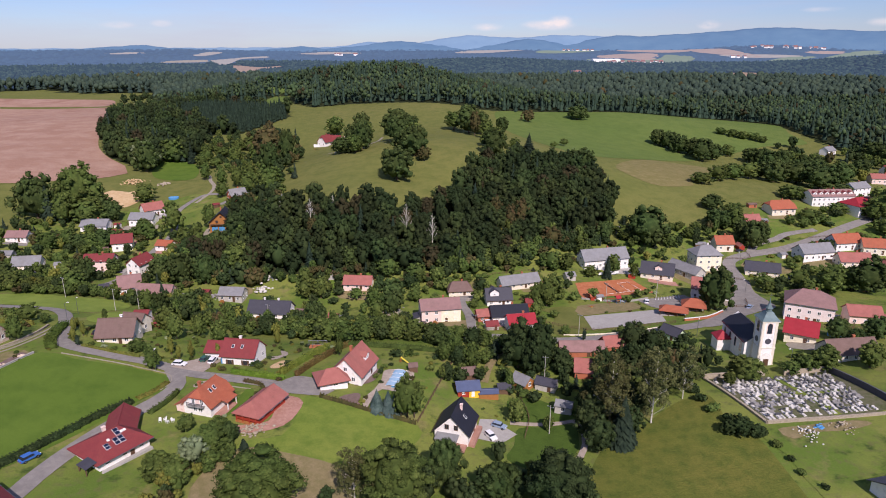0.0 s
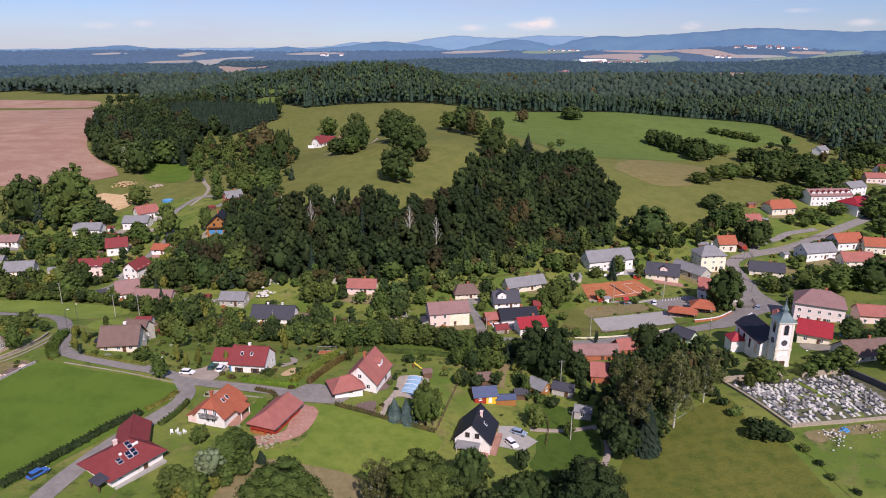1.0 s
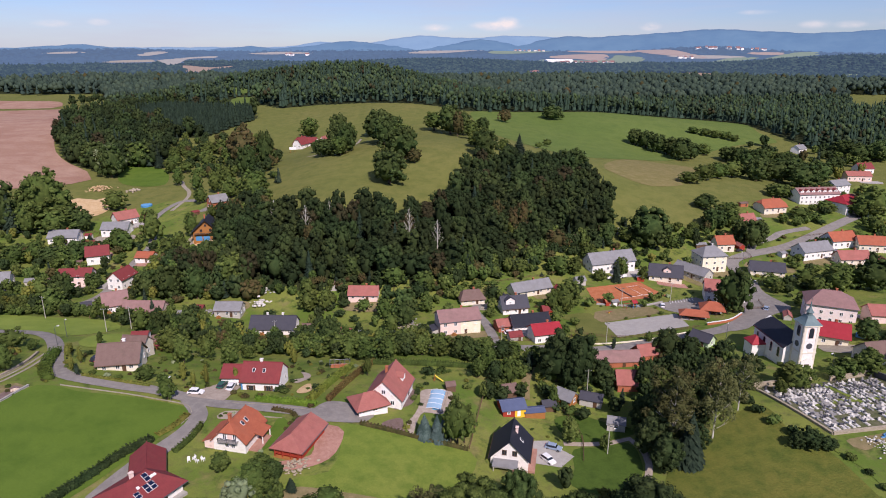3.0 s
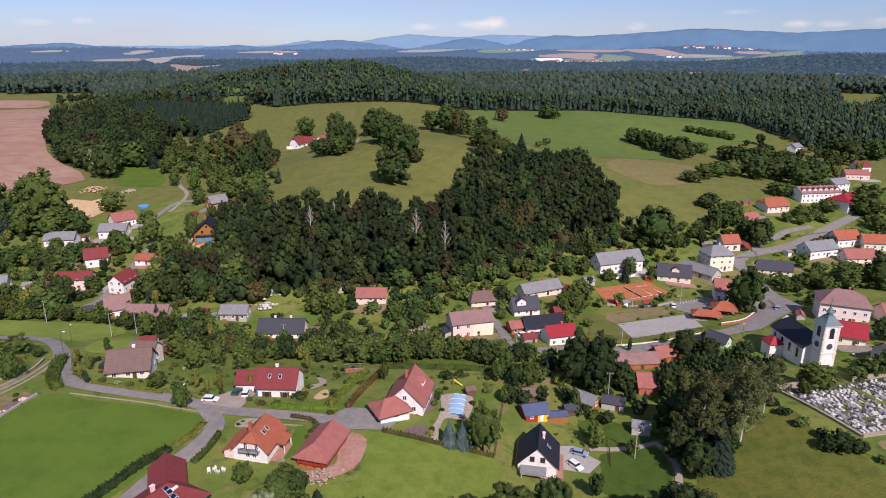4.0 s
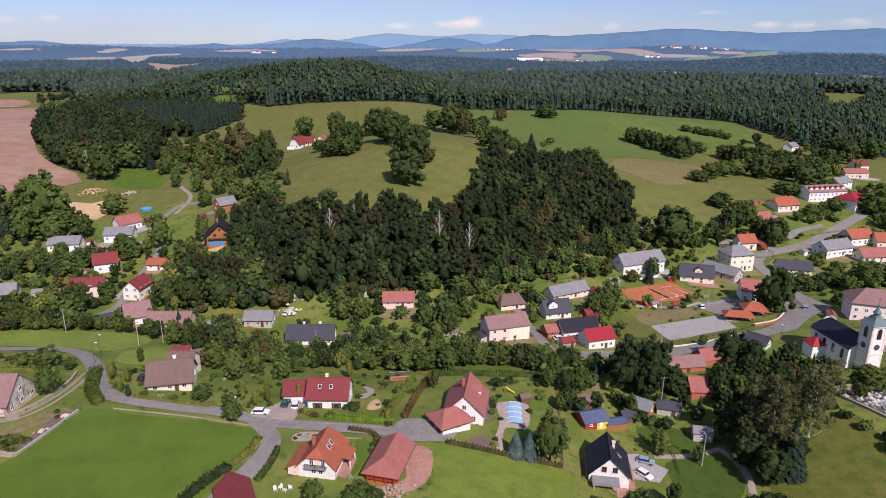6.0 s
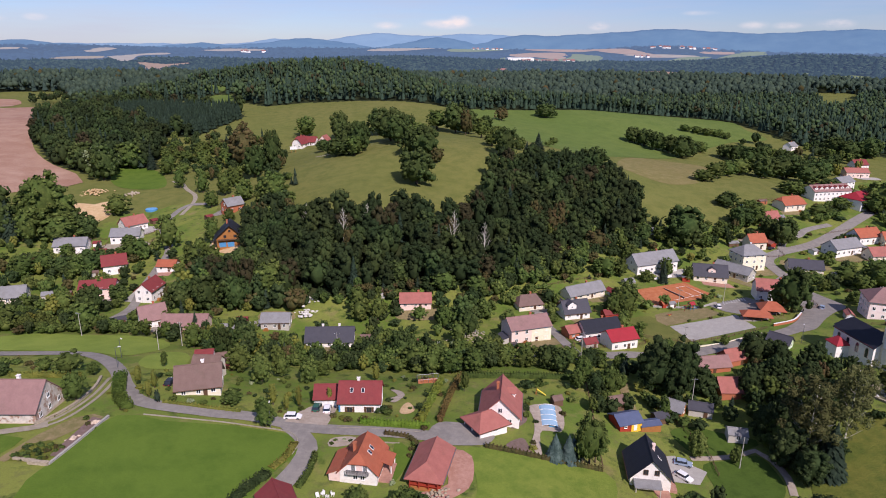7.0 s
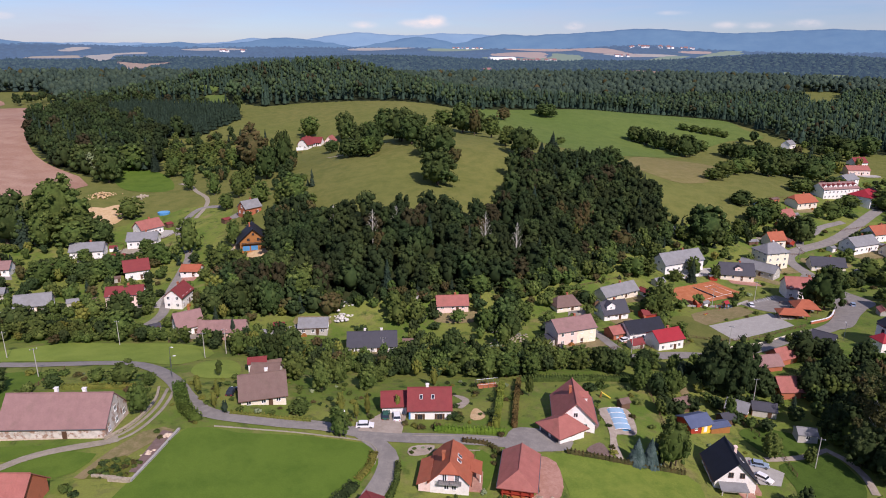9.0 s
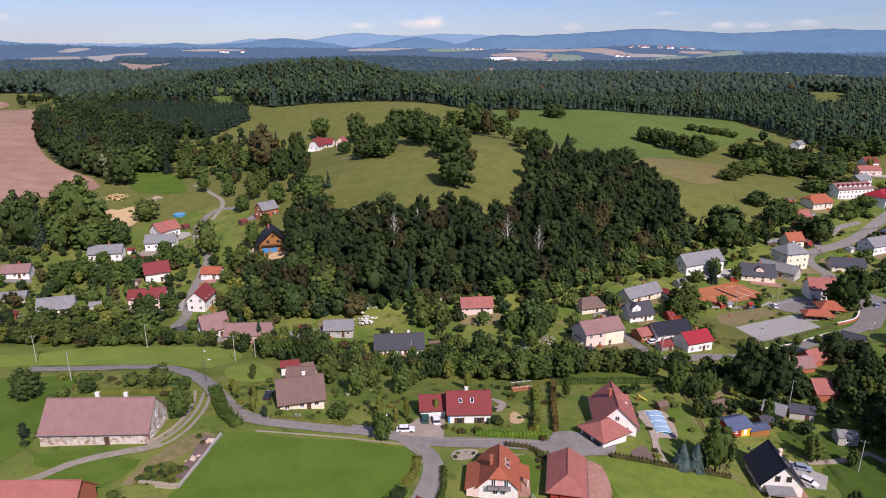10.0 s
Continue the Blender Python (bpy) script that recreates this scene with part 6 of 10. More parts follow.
house("small house with a faded red roof", 172.8, 351.7, 9, 9.0, 7.0, 3.0, 6.2, CREAM, R_SALMON, 0, 0, 0.4, 1, "s")


# ---- yards before the houses ----
def yards():
    rng = random.Random(5)
    kinds = ((GRAVEL, "pale gravel yard before a house"), (CONCRETE, "pale concrete yard before a house"), (DRY, "bare trodden earth beside a house"), (PAVERS, "reddish paved yard before a house"), (ASPHALT, "grey asphalt yard beside a house"))
    for x, y, yaw, L, W in HOMES:
        if y < 200 or y > 470:
            continue
        a = radians(yaw)
        side = rng.choice((-1, -1, 1))
        u0, u1 = sorted((rng.uniform(-0.7, 0.1) * L, rng.uniform(0.3, 0.85) * L))
        d = rng.uniform(3.5, 7.5)
        loc = [(u0, side * W * 0.4), (u1, side * W * 0.4), (u1 + rng.uniform(-1, 2), side * (W / 2 + d)), (u0 + rng.uniform(-2, 1), side * (W / 2 + d * rng.uniform(0.7, 1.1)))]
        pts = [(x + u * math.cos(a) - v * math.sin(a), y + u * math.sin(a) + v * math.cos(a)) for u, v in loc]
        m, lb = kinds[rng.choice((0, 0, 1, 2, 2, 3, 4))]
        drape("yard", pts, m, 0.12, 3, label=lb, category="yard")


yards()


# ---- woods ----
def scatter(poly, spacing, seed, keep=None):
    rng = np.random.default_rng(seed)
    p = np.array(poly, float)
    (ax, ay), (bx, by) = p.min(0), p.max(0)
    gx, gy = np.meshgrid(np.arange(ax, bx, spacing), np.arange(ay, by, spacing))
    gx = gx.ravel() + rng.uniform(-0.45, 0.45, gx.size) * spacing
    gy = gy.ravel() + rng.uniform(-0.45, 0.45, gy.size) * spacing
    ok = inside(poly, gx, gy) & ~inside(LOG_HOUSE_SITE, gx, gy)
    if keep is not None:
        ok &= keep(gx, gy)
    return gx[ok], gy[ok], rng


def spots_of(gx, gy, rng, h0, h1, r0, r1, mix):
    t = rng.choice(len(mix), size=len(gx), p=np.array(mix) / sum(mix))
    h = rng.uniform(h0, h1, len(gx))
    r = rng.uniform(r0, r1, len(gx)) * np.where(t == 0, 0.7, 1.0)
    h = h * np.where(t == 0, 1.15, 1.0)
    return list(zip(gx, gy, h, r, t))


WOOD_MATS = [WOOD_FIR, WOOD_LEAF, WOOD_DARK, WOOD_WARM]
x_, y_, g_ = scatter(SLOPE_WOOD, 6.0, 31)
wood_mesh("slope_wood", spots_of(x_, y_, g_, 8.0, 16, 3.0, 5.6, (0.3, 3.4, 5.0, 0.8)), WOOD_MATS, "dense mixed wood on the hillside", 1, 1, 200, 0.76)
x_, y_, g_ = scatter(WEST_WOOD, 7.4, 32, lambda x, y: ~inside(PLANTATION, x, y))
wood_mesh("west_wood", spots_of(x_, y_, g_, 9, 18, 3.8, 6.0, (1.2, 3, 3.4, 0.5)), WOOD_MATS, "mixed wood beside the brown field", 2, 1, 90, 1.15)
x_, y_, g_ = scatter(PLANTATION, 4.6, 37)
wood_mesh("plantation", spots_of(x_, y_, g_, 9.5, 11.5, 3.0, 3.8, (1,)), [WOOD_FIR], "even dark plantation of young conifers", 38, 1, 0)
x_, y_, g_ = scatter([(-480, 955), (-440, 950), (-380, 905), (-300, 845), (-250, 870), (-320, 960), (-400, 1040), (-490, 1010)], 12, 39)
wood_mesh("field_trees", spots_of(x_, y_, g_, 8, 15, 4.0, 6.5, (0.6, 3, 3, 0.6)), WOOD_MATS, "loose belt of trees behind the brown field", 39, 0, 24, 1.6)


def view_sector(x, y):
    # trees are kept only in the span of headings the camera looks over
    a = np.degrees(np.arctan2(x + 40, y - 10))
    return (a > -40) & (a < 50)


NEAR_BOX = [(-900, 480), (900, 480), (900, 1160), (-900, 1160)]


def near_wood(x, y):
    """The woods up to the round knoll; those past it have more haze in their leaf colours."""
    return (y < 960) | (np.hypot(x + 95, y - 1000) < 165)


# leaf colours lightened to take in a little aerial haze
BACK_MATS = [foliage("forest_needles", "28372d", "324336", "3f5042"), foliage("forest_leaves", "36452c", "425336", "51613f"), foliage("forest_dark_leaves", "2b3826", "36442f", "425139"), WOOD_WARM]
x_, y_, g_ = scatter(NEAR_BOX, 7.0, 33, lambda x, y: wooded(x, y) & view_sector(x, y) & near_wood(x, y))
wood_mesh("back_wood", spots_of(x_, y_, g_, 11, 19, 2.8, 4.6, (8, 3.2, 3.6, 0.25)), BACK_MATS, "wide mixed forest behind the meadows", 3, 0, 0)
FAR_BOX = [(-1500, 900), (1700, 900), (1700, 1750), (-1500, 1750)]
x_, y_, g_ = scatter(FAR_BOX, 11.0, 34, lambda x, y: wooded(x, y) & view_sector(x, y) & ~near_wood(x, y) & (np.hypot(x, y) < 1480))
# paler, bluer leaf colours with the distance haze painted in
FAR_MATS = [foliage("haze_tinted_needles", "33423c", "3c4d44", "47574d"), foliage("haze_tinted_leaves", "404f43", "4b5b4b", "556652"), foliage("haze_tinted_dark_leaves", "38473f", "425246", "4d5d4d"), LEAF_WARM]
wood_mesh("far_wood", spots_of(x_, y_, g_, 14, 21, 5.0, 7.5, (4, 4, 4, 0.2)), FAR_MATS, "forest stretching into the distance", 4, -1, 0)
# two bands of trees with haze put in as emission, the farther stronger
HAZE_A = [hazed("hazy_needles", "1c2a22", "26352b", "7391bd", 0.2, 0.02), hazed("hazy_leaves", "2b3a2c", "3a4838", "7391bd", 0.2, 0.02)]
HAZE_B = [hazed("hazed_distant_needles", "1c2a22", "26352b", "7f9fd0", 0.42, 0.02), hazed("hazed_distant_leaves", "27352a", "344034", "7f9fd0", 0.42, 0.02)]
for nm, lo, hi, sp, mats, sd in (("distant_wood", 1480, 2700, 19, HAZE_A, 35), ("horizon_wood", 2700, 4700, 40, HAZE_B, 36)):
    x_, y_, g_ = scatter([(-3200, 900), (3900, 900), (3900, 4800), (-3200, 4800)], sp, sd, lambda x, y, lo=lo, hi=hi: far_trees(x, y) & view_sector(x, y) & (np.hypot(x, y) > lo) & (np.hypot(x, y) <= hi) & (y < 4700))
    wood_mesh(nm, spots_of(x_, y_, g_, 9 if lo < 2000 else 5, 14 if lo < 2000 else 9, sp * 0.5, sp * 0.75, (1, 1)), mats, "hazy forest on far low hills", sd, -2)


# ---- far hills ----
def far_ridge(name, dist, veil, amount, crest, seed, label):
    """A chain of hills on the horizon. crest: heading in degrees, height above the eye's level."""
    deg = np.arange(-48, 62, 0.25)
    a = np.radians(deg)
    hx, hy = zip(*crest)
    h = np.interp(deg, hx, hy)
    h = np.convolve(np.pad(h, 4, "edge"), np.hanning(9) / np.hanning(9).sum(), "valid")
    h += 1.6 * np.sin(deg * 2.1 + seed) + 1.2 * np.sin(deg * 5.3 + 2 * seed)
    rows = []
    for f, dd in ((0.0, -500), (0.55, -260), (0.9, -90), (1.0, 0), (0.3, 90)):
        rows.append(np.stack((np.sin(a) * (dist + dd), np.cos(a) * (dist + dd), 40 + (h + 46) * f), 1))
    v = np.concatenate(rows)
    n = len(a)
    t = []
    for k in range(len(rows) - 1):
        i = np.arange(n - 1) + k * n
        t += [np.stack((i, i + 1, i + n + 1), 1), np.stack((i, i + n + 1, i + n), 1)]
    # the air's blue is painted into both the base colours and the glow
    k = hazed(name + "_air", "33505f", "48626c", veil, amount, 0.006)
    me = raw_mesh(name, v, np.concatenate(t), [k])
    me.polygons.foreach_set("use_smooth", np.ones(len(me.polygons), bool))
    return tagged(new(name, me), label, "hills", "", "structure")


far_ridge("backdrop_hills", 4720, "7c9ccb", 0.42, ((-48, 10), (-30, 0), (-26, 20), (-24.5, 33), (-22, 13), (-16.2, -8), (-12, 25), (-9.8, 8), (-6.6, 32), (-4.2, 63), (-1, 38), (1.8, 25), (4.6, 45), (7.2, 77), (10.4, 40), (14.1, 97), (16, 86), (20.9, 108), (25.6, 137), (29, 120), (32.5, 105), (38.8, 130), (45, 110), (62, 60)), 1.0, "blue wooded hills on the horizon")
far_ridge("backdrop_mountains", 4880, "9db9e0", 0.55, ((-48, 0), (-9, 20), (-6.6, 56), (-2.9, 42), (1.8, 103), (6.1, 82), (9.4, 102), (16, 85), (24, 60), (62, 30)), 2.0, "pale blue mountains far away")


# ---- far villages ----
# walls and roofs given a faint bluish glow in place of haze
FAR_WHITE, FAR_ROOF = hazed("hazed_far_wall", "efece6", "dcd8d0", "8fa8cf", 0.12, 0.1), hazed("hazed_far_roof", "8c5f52", "76564d", "8fa8cf", 0.14, 0.1)


def far_house(x, y, yaw, L, W, eave, ridge, label, roof=None):
    e = thing("far_house", x, y, yaw, label, "house", "far houses")
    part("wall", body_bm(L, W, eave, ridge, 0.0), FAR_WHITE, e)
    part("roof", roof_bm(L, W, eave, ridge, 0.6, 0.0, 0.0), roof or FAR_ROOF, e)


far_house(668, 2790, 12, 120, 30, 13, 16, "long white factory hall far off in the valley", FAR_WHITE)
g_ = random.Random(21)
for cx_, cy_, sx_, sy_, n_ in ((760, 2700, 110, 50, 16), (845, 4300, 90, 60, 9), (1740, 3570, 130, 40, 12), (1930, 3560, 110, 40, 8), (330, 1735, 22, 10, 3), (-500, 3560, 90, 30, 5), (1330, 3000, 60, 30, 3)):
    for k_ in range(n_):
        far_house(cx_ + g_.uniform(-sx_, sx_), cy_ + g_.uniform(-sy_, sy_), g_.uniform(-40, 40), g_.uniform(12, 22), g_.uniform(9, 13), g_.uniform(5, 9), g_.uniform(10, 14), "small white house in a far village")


# ---- single trees: on the hill, in the gardens, by the church and near the lane ----
plant("oak", -33.3, 455.8, 21.5, 18.5)
plant("oak", -24.4, 451.8, 17.7, 13.8)
plant("oak", -17.7, 397.3, 19.0, 16.1)
plant("warm", -11.9, 389.9, 8.5, 8.6)
plant("oak", -26.3, 360.3, 19.0, 19.5)
plant("ash", 8.6, 538.4, 15.5, 15.6)
plant("oak", 19.8, 515.9, 22.5, 19.4)
plant("oak", 29.2, 511.3, 18.2, 14.9)
plant("ash", 28.3, 426.8, 11.4, 9.5)
plant("oak", 31.9, 405.0, 17.9, 14.6)
plant("spruce", 54.7, 414.5, 16.1, 12.2)
plant("spruce", 47.0, 412.4, 9.7, 7.1)
plant("warm", 79.3, 616.5, 11.8, 11.8)
plant("oak", 134.0, 658.0, 14.3, 19.8)
plant("apple", 93.8, 504.5, 6.0, 7.1)
plant("apple", 82.0, 480.6, 4.5, 5.9)
plant("oak", -78.4, 483.6, 8.4, 10.4)
plant("oak", -62.9, 428.2, 9.9, 12.7)
plant("oak", -54.1, 429.4, 18.6, 12.4)
plant("ash", -94.3, 564.1, 17.4, 14.5)
plant("oak", -68.5, 431.9, 10.9, 11.5)
plant("oak", 190.9, 578.7, 13.9, 14.9)
plant("oak", 197.9, 569.7, 15.7, 15.9)
plant("oak", 202.2, 555.1, 15.9, 14.5)
plant("oak", 211.2, 550.1, 15.3, 15.5)
plant("oak", 211.7, 527.1, 18.4, 18.0)
plant("oak", 224.1, 536.5, 14.1, 13.3)
plant("lime", 246.2, 558.9, 9.8, 11.8)
plant("lime", 269.0, 632.1, 6.6, 10.9)
plant("lime", 277.3, 625.1, 7.0, 10.8)
plant("lime", 284.0, 617.6, 7.5, 10.8)
plant("lime", 292.8, 613.7, 7.5, 10.8)
plant("lime", 297.1, 605.6, 6.3, 8.3)
plant("oak", 256.2, 538.3, 11.4, 13.7)
plant("oak", 258.7, 524.7, 14.8, 14.5)
plant("oak", 253.4, 499.9, 15.9, 13.9)
plant("oak", 260.9, 496.5, 17.6, 14.9)
plant("ash", 274.1, 502.6, 16.1, 15.3)
plant("oak", 278.2, 493.9, 15.0, 14.1)
plant("lime", 169.5, 418.0, 7.4, 13.6)
plant("lime", 186.0, 431.9, 10.7, 13.3)
plant("lime", 199.6, 440.5, 11.3, 13.7)
plant("lime", 215.7, 451.4, 12.0, 13.3)
plant("lime", 227.4, 461.2, 8.2, 10.0)
plant("oak", 283.3, 485.6, 13.4, 15.0)
plant("oak", 278.4, 464.4, 12.9, 14.5)
plant("oak", 285.0, 457.6, 16.4, 16.4)
plant("oak", 319.1, 489.9, 12.3, 14.6)
plant("oak", 353.9, 532.3, 15.6, 17.1)
plant("oak", 360.2, 520.0, 15.3, 19.2)
plant("oak", 374.5, 515.7, 17.5, 19.4)
plant("oak", 105.4, 323.1, 20.6, 23.2)
plant("spruce", 94.8, 327.0, 12.2, 7.3)
plant("lime", 94.3, 325.8, 8.9, 7.9)
plant("oak", 158.5, 371.4, 8.7, 12.3)
plant("oak", 152.3, 347.3, 11.4, 14.3)
plant("lime", 162.0, 350.1, 12.1, 12.5)
plant("oak", 162.1, 323.8, 14.8, 12.7)
plant("oak", 160.3, 333.6, 11.7, 10.1)
plant("lime", 218.6, 398.6, 8.6, 14.7)
plant("lime", 226.3, 395.5, 7.2, 9.0)
plant("lime", 138.1, 341.6, 5.6, 7.3)
plant("lime", 131.9, 333.9, 6.1, 7.8)
plant("apple", 143.8, 336.9, 5.0, 4.6)
plant("oak", 111.3, 244.5, 18.2, 14.6)
plant("lime", 111.3, 253.5, 10.4, 7.7)
plant("lime", 81.0, 290.7, 9.5, 7.1)
for x_, y_, h_, w_ in ((34.0, 318.0, 15.0, 8.0), (40.0, 324.0, 16.0, 8.6), (27.0, 322.0, 15.0, 7.6), (-18.0, 300.0, 14.0, 7.4), (-62.0, 296.0, 14.0, 7.6)):
    plant("warm", x_, y_, h_, w_)
for x_, y_, h_, w_, k_ in ((-1.8, 204.6, 6.4, 7.0, "maple"), (5.8, 205.2, 5.6, 7.6, "lime"), (10.4, 200.6, 6.6, 6.4, "maple"), (14.6, 203.4, 5.4, 5.6, "lime"), (18.2, 196.4, 5.8, 4.2, "lime"), (5.3, 182.0, 6.6, 5.6, "maple"), (1.6, 171.6, 5.6, 5.0, "maple"), (-8.8, 206.0, 5.2, 6.0, "lime"), (-11.8, 250.6, 6.4, 7.0, "lime"), (-14.1, 262.0, 7.4, 7.4, "maple"), (-3.4, 247.4, 4.6, 5.6, "lime"), (12.6, 243.8, 3.8, 4.6, "lime"), (16.4, 262.6, 5.6, 6.4, "maple"), (-1.6, 269.8, 6.6, 7.2, "lime"), (38.4, 252.8, 5.2, 6.2, "lime"), (46.6, 262.4, 6.4, 7.4, "maple"), (10.4, 268.4, 5.0, 6.0, "lime"), (-14.6, 224.6, 5.0, 5.6, "maple"), (44.8, 216.4, 3.6, 4.2, "lime")):
    plant(k_, x_, y_, h_, w_)
plant("maple", 24.1, 184.7, 16.4, 12.9)
plant("maple", 30.0, 182.0, 18.2, 11.5)
plant("maple", 26.7, 180.1, 10.4, 6.2)
plant("maple", 37.3, 182.1, 9.0, 8.1)
plant("birch1", 43.4, 146.4, 24.0, 15.5)
plant("maple", 38.4, 146.4, 12.0, 9.0)
plant("pine", 45.4, 141.0, 14.0, 9.0)
plant("birch1", 55.0, 148.6, 24.0, 12.0)
plant("birch0", 66.6, 158.4, 16.5, 8.5)
plant("maple", 48.5, 176.8, 10.2, 7.1)
plant("maple", 40.2, 157.6, 10.0, 7.3)
plant("maple", 58.4, 181.3, 9.5, 6.6)
plant("maple", 64.9, 174.7, 8.3, 7.2)
plant("lime", 88.2, 168.7, 7.7, 10.9)
plant("maple", 77.9, 189.2, 8.9, 7.9)
plant("maple", 68.6, 192.2, 9.1, 7.0)
plant("maple", 39.3, 139.4, 9.9, 8.9)
plant("maple", 48.9, 144.5, 7.9, 5.6)
plant("lime", -82.5, 164.9, 7.6, 5.2)
plant("ash", -211.2, 365.5, 32.4, 21.6)
plant("lime", -215.6, 361.4, 23.4, 15.3)
plant("ash", -203.5, 365.1, 23.2, 15.9)
plant("oak", -195.0, 361.9, 13.4, 15.0)
plant("lime", -200.5, 353.6, 15.4, 16.8)
plant("spruce", -223.1, 353.3, 23.3, 9.0)
plant("ash", -213.8, 351.5, 18.0, 10.2)
plant("oak", -230.6, 355.3, 26.4, 20.9)
plant("oak", -190.8, 359.8, 11.3, 10.1)
plant("lime", -147.4, 340.3, 17.4, 11.1)
plant("lime", -120.6, 302.9, 13.8, 9.8)
plant("lime", -126.7, 338.1, 12.9, 7.8)
plant("oak", -218.5, 469.6, 22.9, 17.3)
plant("oak", -238.8, 494.1, 18.9, 18.3)
plant("lime", -168.8, 349.2, 6.1, 7.9)
plant("lime", -162.5, 335.0, 7.9, 11.1)
plant("lime", -164.7, 441.4, 12.7, 6.3)
plant("lime", -147.7, 423.2, 13.2, 6.7)
plant("lime", -132.3, 407.7, 14.5, 7.9)
plant("warm", -132.3, 496.5, 29.4, 14.7)
plant("ash", -99.1, 358.3, 20.3, 12.4)
plant("oak", -108.2, 446.7, 24.7, 11.6)
plant("ash", -104.0, 360.8, 18.0, 10.6)
plant("lime", -128.6, 422.0, 13.2, 8.1)
plant("lime", -159.9, 494.6, 13.3, 10.5)
plant("lime", -186.8, 505.5, 13.5, 9.9)
plant("spruce", -199.2, 507.1, 17.6, 7.3)
plant("oak", -211.2, 513.6, 19.8, 15.8)
plant("lime", -52.3, 238.2, 5.0, 5.2)
plant("oak", -46.2, 215.9, 12.2, 9.2)
plant("ash", -33.4, 199.3, 8.0, 7.8)
plant("ash", -38.6, 200.7, 8.0, 6.1)
plant("ash", -26.6, 197.7, 8.0, 7.0)
plant("oak", -20.9, 203.2, 8.0, 7.2)
plant("oak", -20.2, 238.5, 10.1, 9.3)
plant("lime", -25.8, 231.2, 8.3, 6.1)
plant("lime", -15.7, 202.4, 7.4, 6.5)
plant("lime", -59.0, 233.7, 5.0, 5.2)
plant("oak", -51.7, 215.0, 5.0, 5.2)
plant("lime", -28.2, 245.5, 9.9, 6.5)
plant("apple", -36.7, 254.2, 5.4, 6.7)
plant("lime", -58.8, 258.2, 9.0, 8.2)
plant("lime", -52.2, 257.1, 10.2, 6.8)
plant("oak", -3.6, 199.2, 7.3, 6.5)
plant("oak", -0.5, 196.8, 7.6, 7.8)
plant("greencol", 17.3, 190.9, 7.1, 2.5)
plant("lime", 4.1, 189.1, 8.5, 6.2)
plant("lime", 9.2, 181.8, 8.6, 6.1)
plant("lime", 0.4, 183.8, 6.9, 5.0)
plant("apple", 0.2, 171.1, 4.8, 3.5)
plant("lime", 43.0, 248.3, 12.5, 9.2)
plant("lime", 38.5, 248.3, 10.2, 6.8)
plant("lime", 37.2, 236.8, 7.5, 5.3)
plant("apple", -32.2, 182.1, 5.8, 2.9)
plant("lime", -70.7, 203.5, 5.0, 5.2)
plant("lime", -74.1, 195.5, 8.0, 6.4)
plant("column", -75.6, 175.4, 6.2, 1.6)
plant("column", -78.4, 173.2, 5.0, 1.6)
plant("column", -82.0, 176.4, 6.2, 2.3)
plant("column", -55.5, 197.2, 6.1, 2.5)
plant("lime", -91.6, 175.4, 4.2, 5.4)
plant("lime", -93.9, 201.0, 8.7, 7.4)
plant("lime", -86.6, 191.3, 10.1, 6.3)
plant("lime", -82.3, 199.5, 8.0, 5.4)
plant("oak", -101.1, 214.0, 11.1, 7.9)
plant("oak", -95.7, 225.6, 10.2, 9.1)
plant("lime", -112.6, 227.6, 8.7, 6.3)
plant("oak", -82.6, 216.0, 5.0, 5.2)
plant("lime", -161.1, 291.9, 9.4, 8.3)
plant("lime", -167.6, 269.5, 8.7, 7.8)
plant("lime", -180.2, 315.0, 9.5, 9.0)
plant("oak", -153.8, 284.9, 7.0, 8.5)
plant("lime", -128.8, 257.8, 6.3, 5.8)
plant("lime", -193.0, 339.0, 5.9, 7.5)
plant("lime", -194.7, 320.2, 10.1, 11.1)
plant("lime", -200.4, 312.0, 9.8, 11.0)
plant("oak", -185.0, 314.9, 9.5, 12.1)
plant("oak", -175.2, 320.7, 10.2, 13.3)
plant("lime", -135.5, 307.4, 5.5, 6.5)
plant("lime", -123.5, 282.3, 9.3, 7.7)
plant("lime", 178.8, 279.6, 10.1, 12.3)
plant("lime", 183.0, 270.8, 9.8, 13.4)
plant("lime", 160.9, 266.3, 7.1, 8.7)
plant("lime", 144.3, 269.0, 5.9, 6.8)
plant("lime", 242.3, 399.1, 7.2, 10.1)
plant("lime", 251.4, 364.6, 12.7, 14.5)
plant("lime", 242.5, 341.5, 8.9, 11.5)
plant("lime", 202.1, 349.6, 5.8, 7.3)
plant("lime", 196.0, 353.4, 5.8, 5.8)
plant("lime", 89.7, 286.5, 7.6, 4.9)
plant("oak", 84.1, 324.2, 9.8, 10.7)
plant("lime", 69.5, 306.7, 7.9, 8.4)
plant("lime", 48.1, 290.3, 7.5, 7.3)
plant("oak", 7.9, 283.7, 13.7, 7.5)
plant("spruce", 8.1, 281.6, 12.3, 5.4)
plant("lime", 20.0, 280.8, 6.0, 6.0)
plant("lime", 38.3, 293.4, 8.9, 7.9)
plant("lime", 58.4, 289.3, 8.9, 7.4)
plant("round", 28.3, 150.2, 4.7, 3.7)
plant("lime", 20.2, 153.6, 7.6, 5.5)
plant("lime", 19.6, 169.7, 7.4, 3.3)
plant("maple", 22.8, 169.8, 2.2, 2.6)
plant("lime", -36.8, 109.1, 12.9, 18.0)
plant("ash", -9.7, 113.0, 16.0, 15.0)
plant("birch0", -18.4, 114.0, 14.0, 8.5)
plant("oak", 0.6, 122.6, 12.0, 8.4)
plant("maple", 25.5, 115.1, 15.0, 16.0)
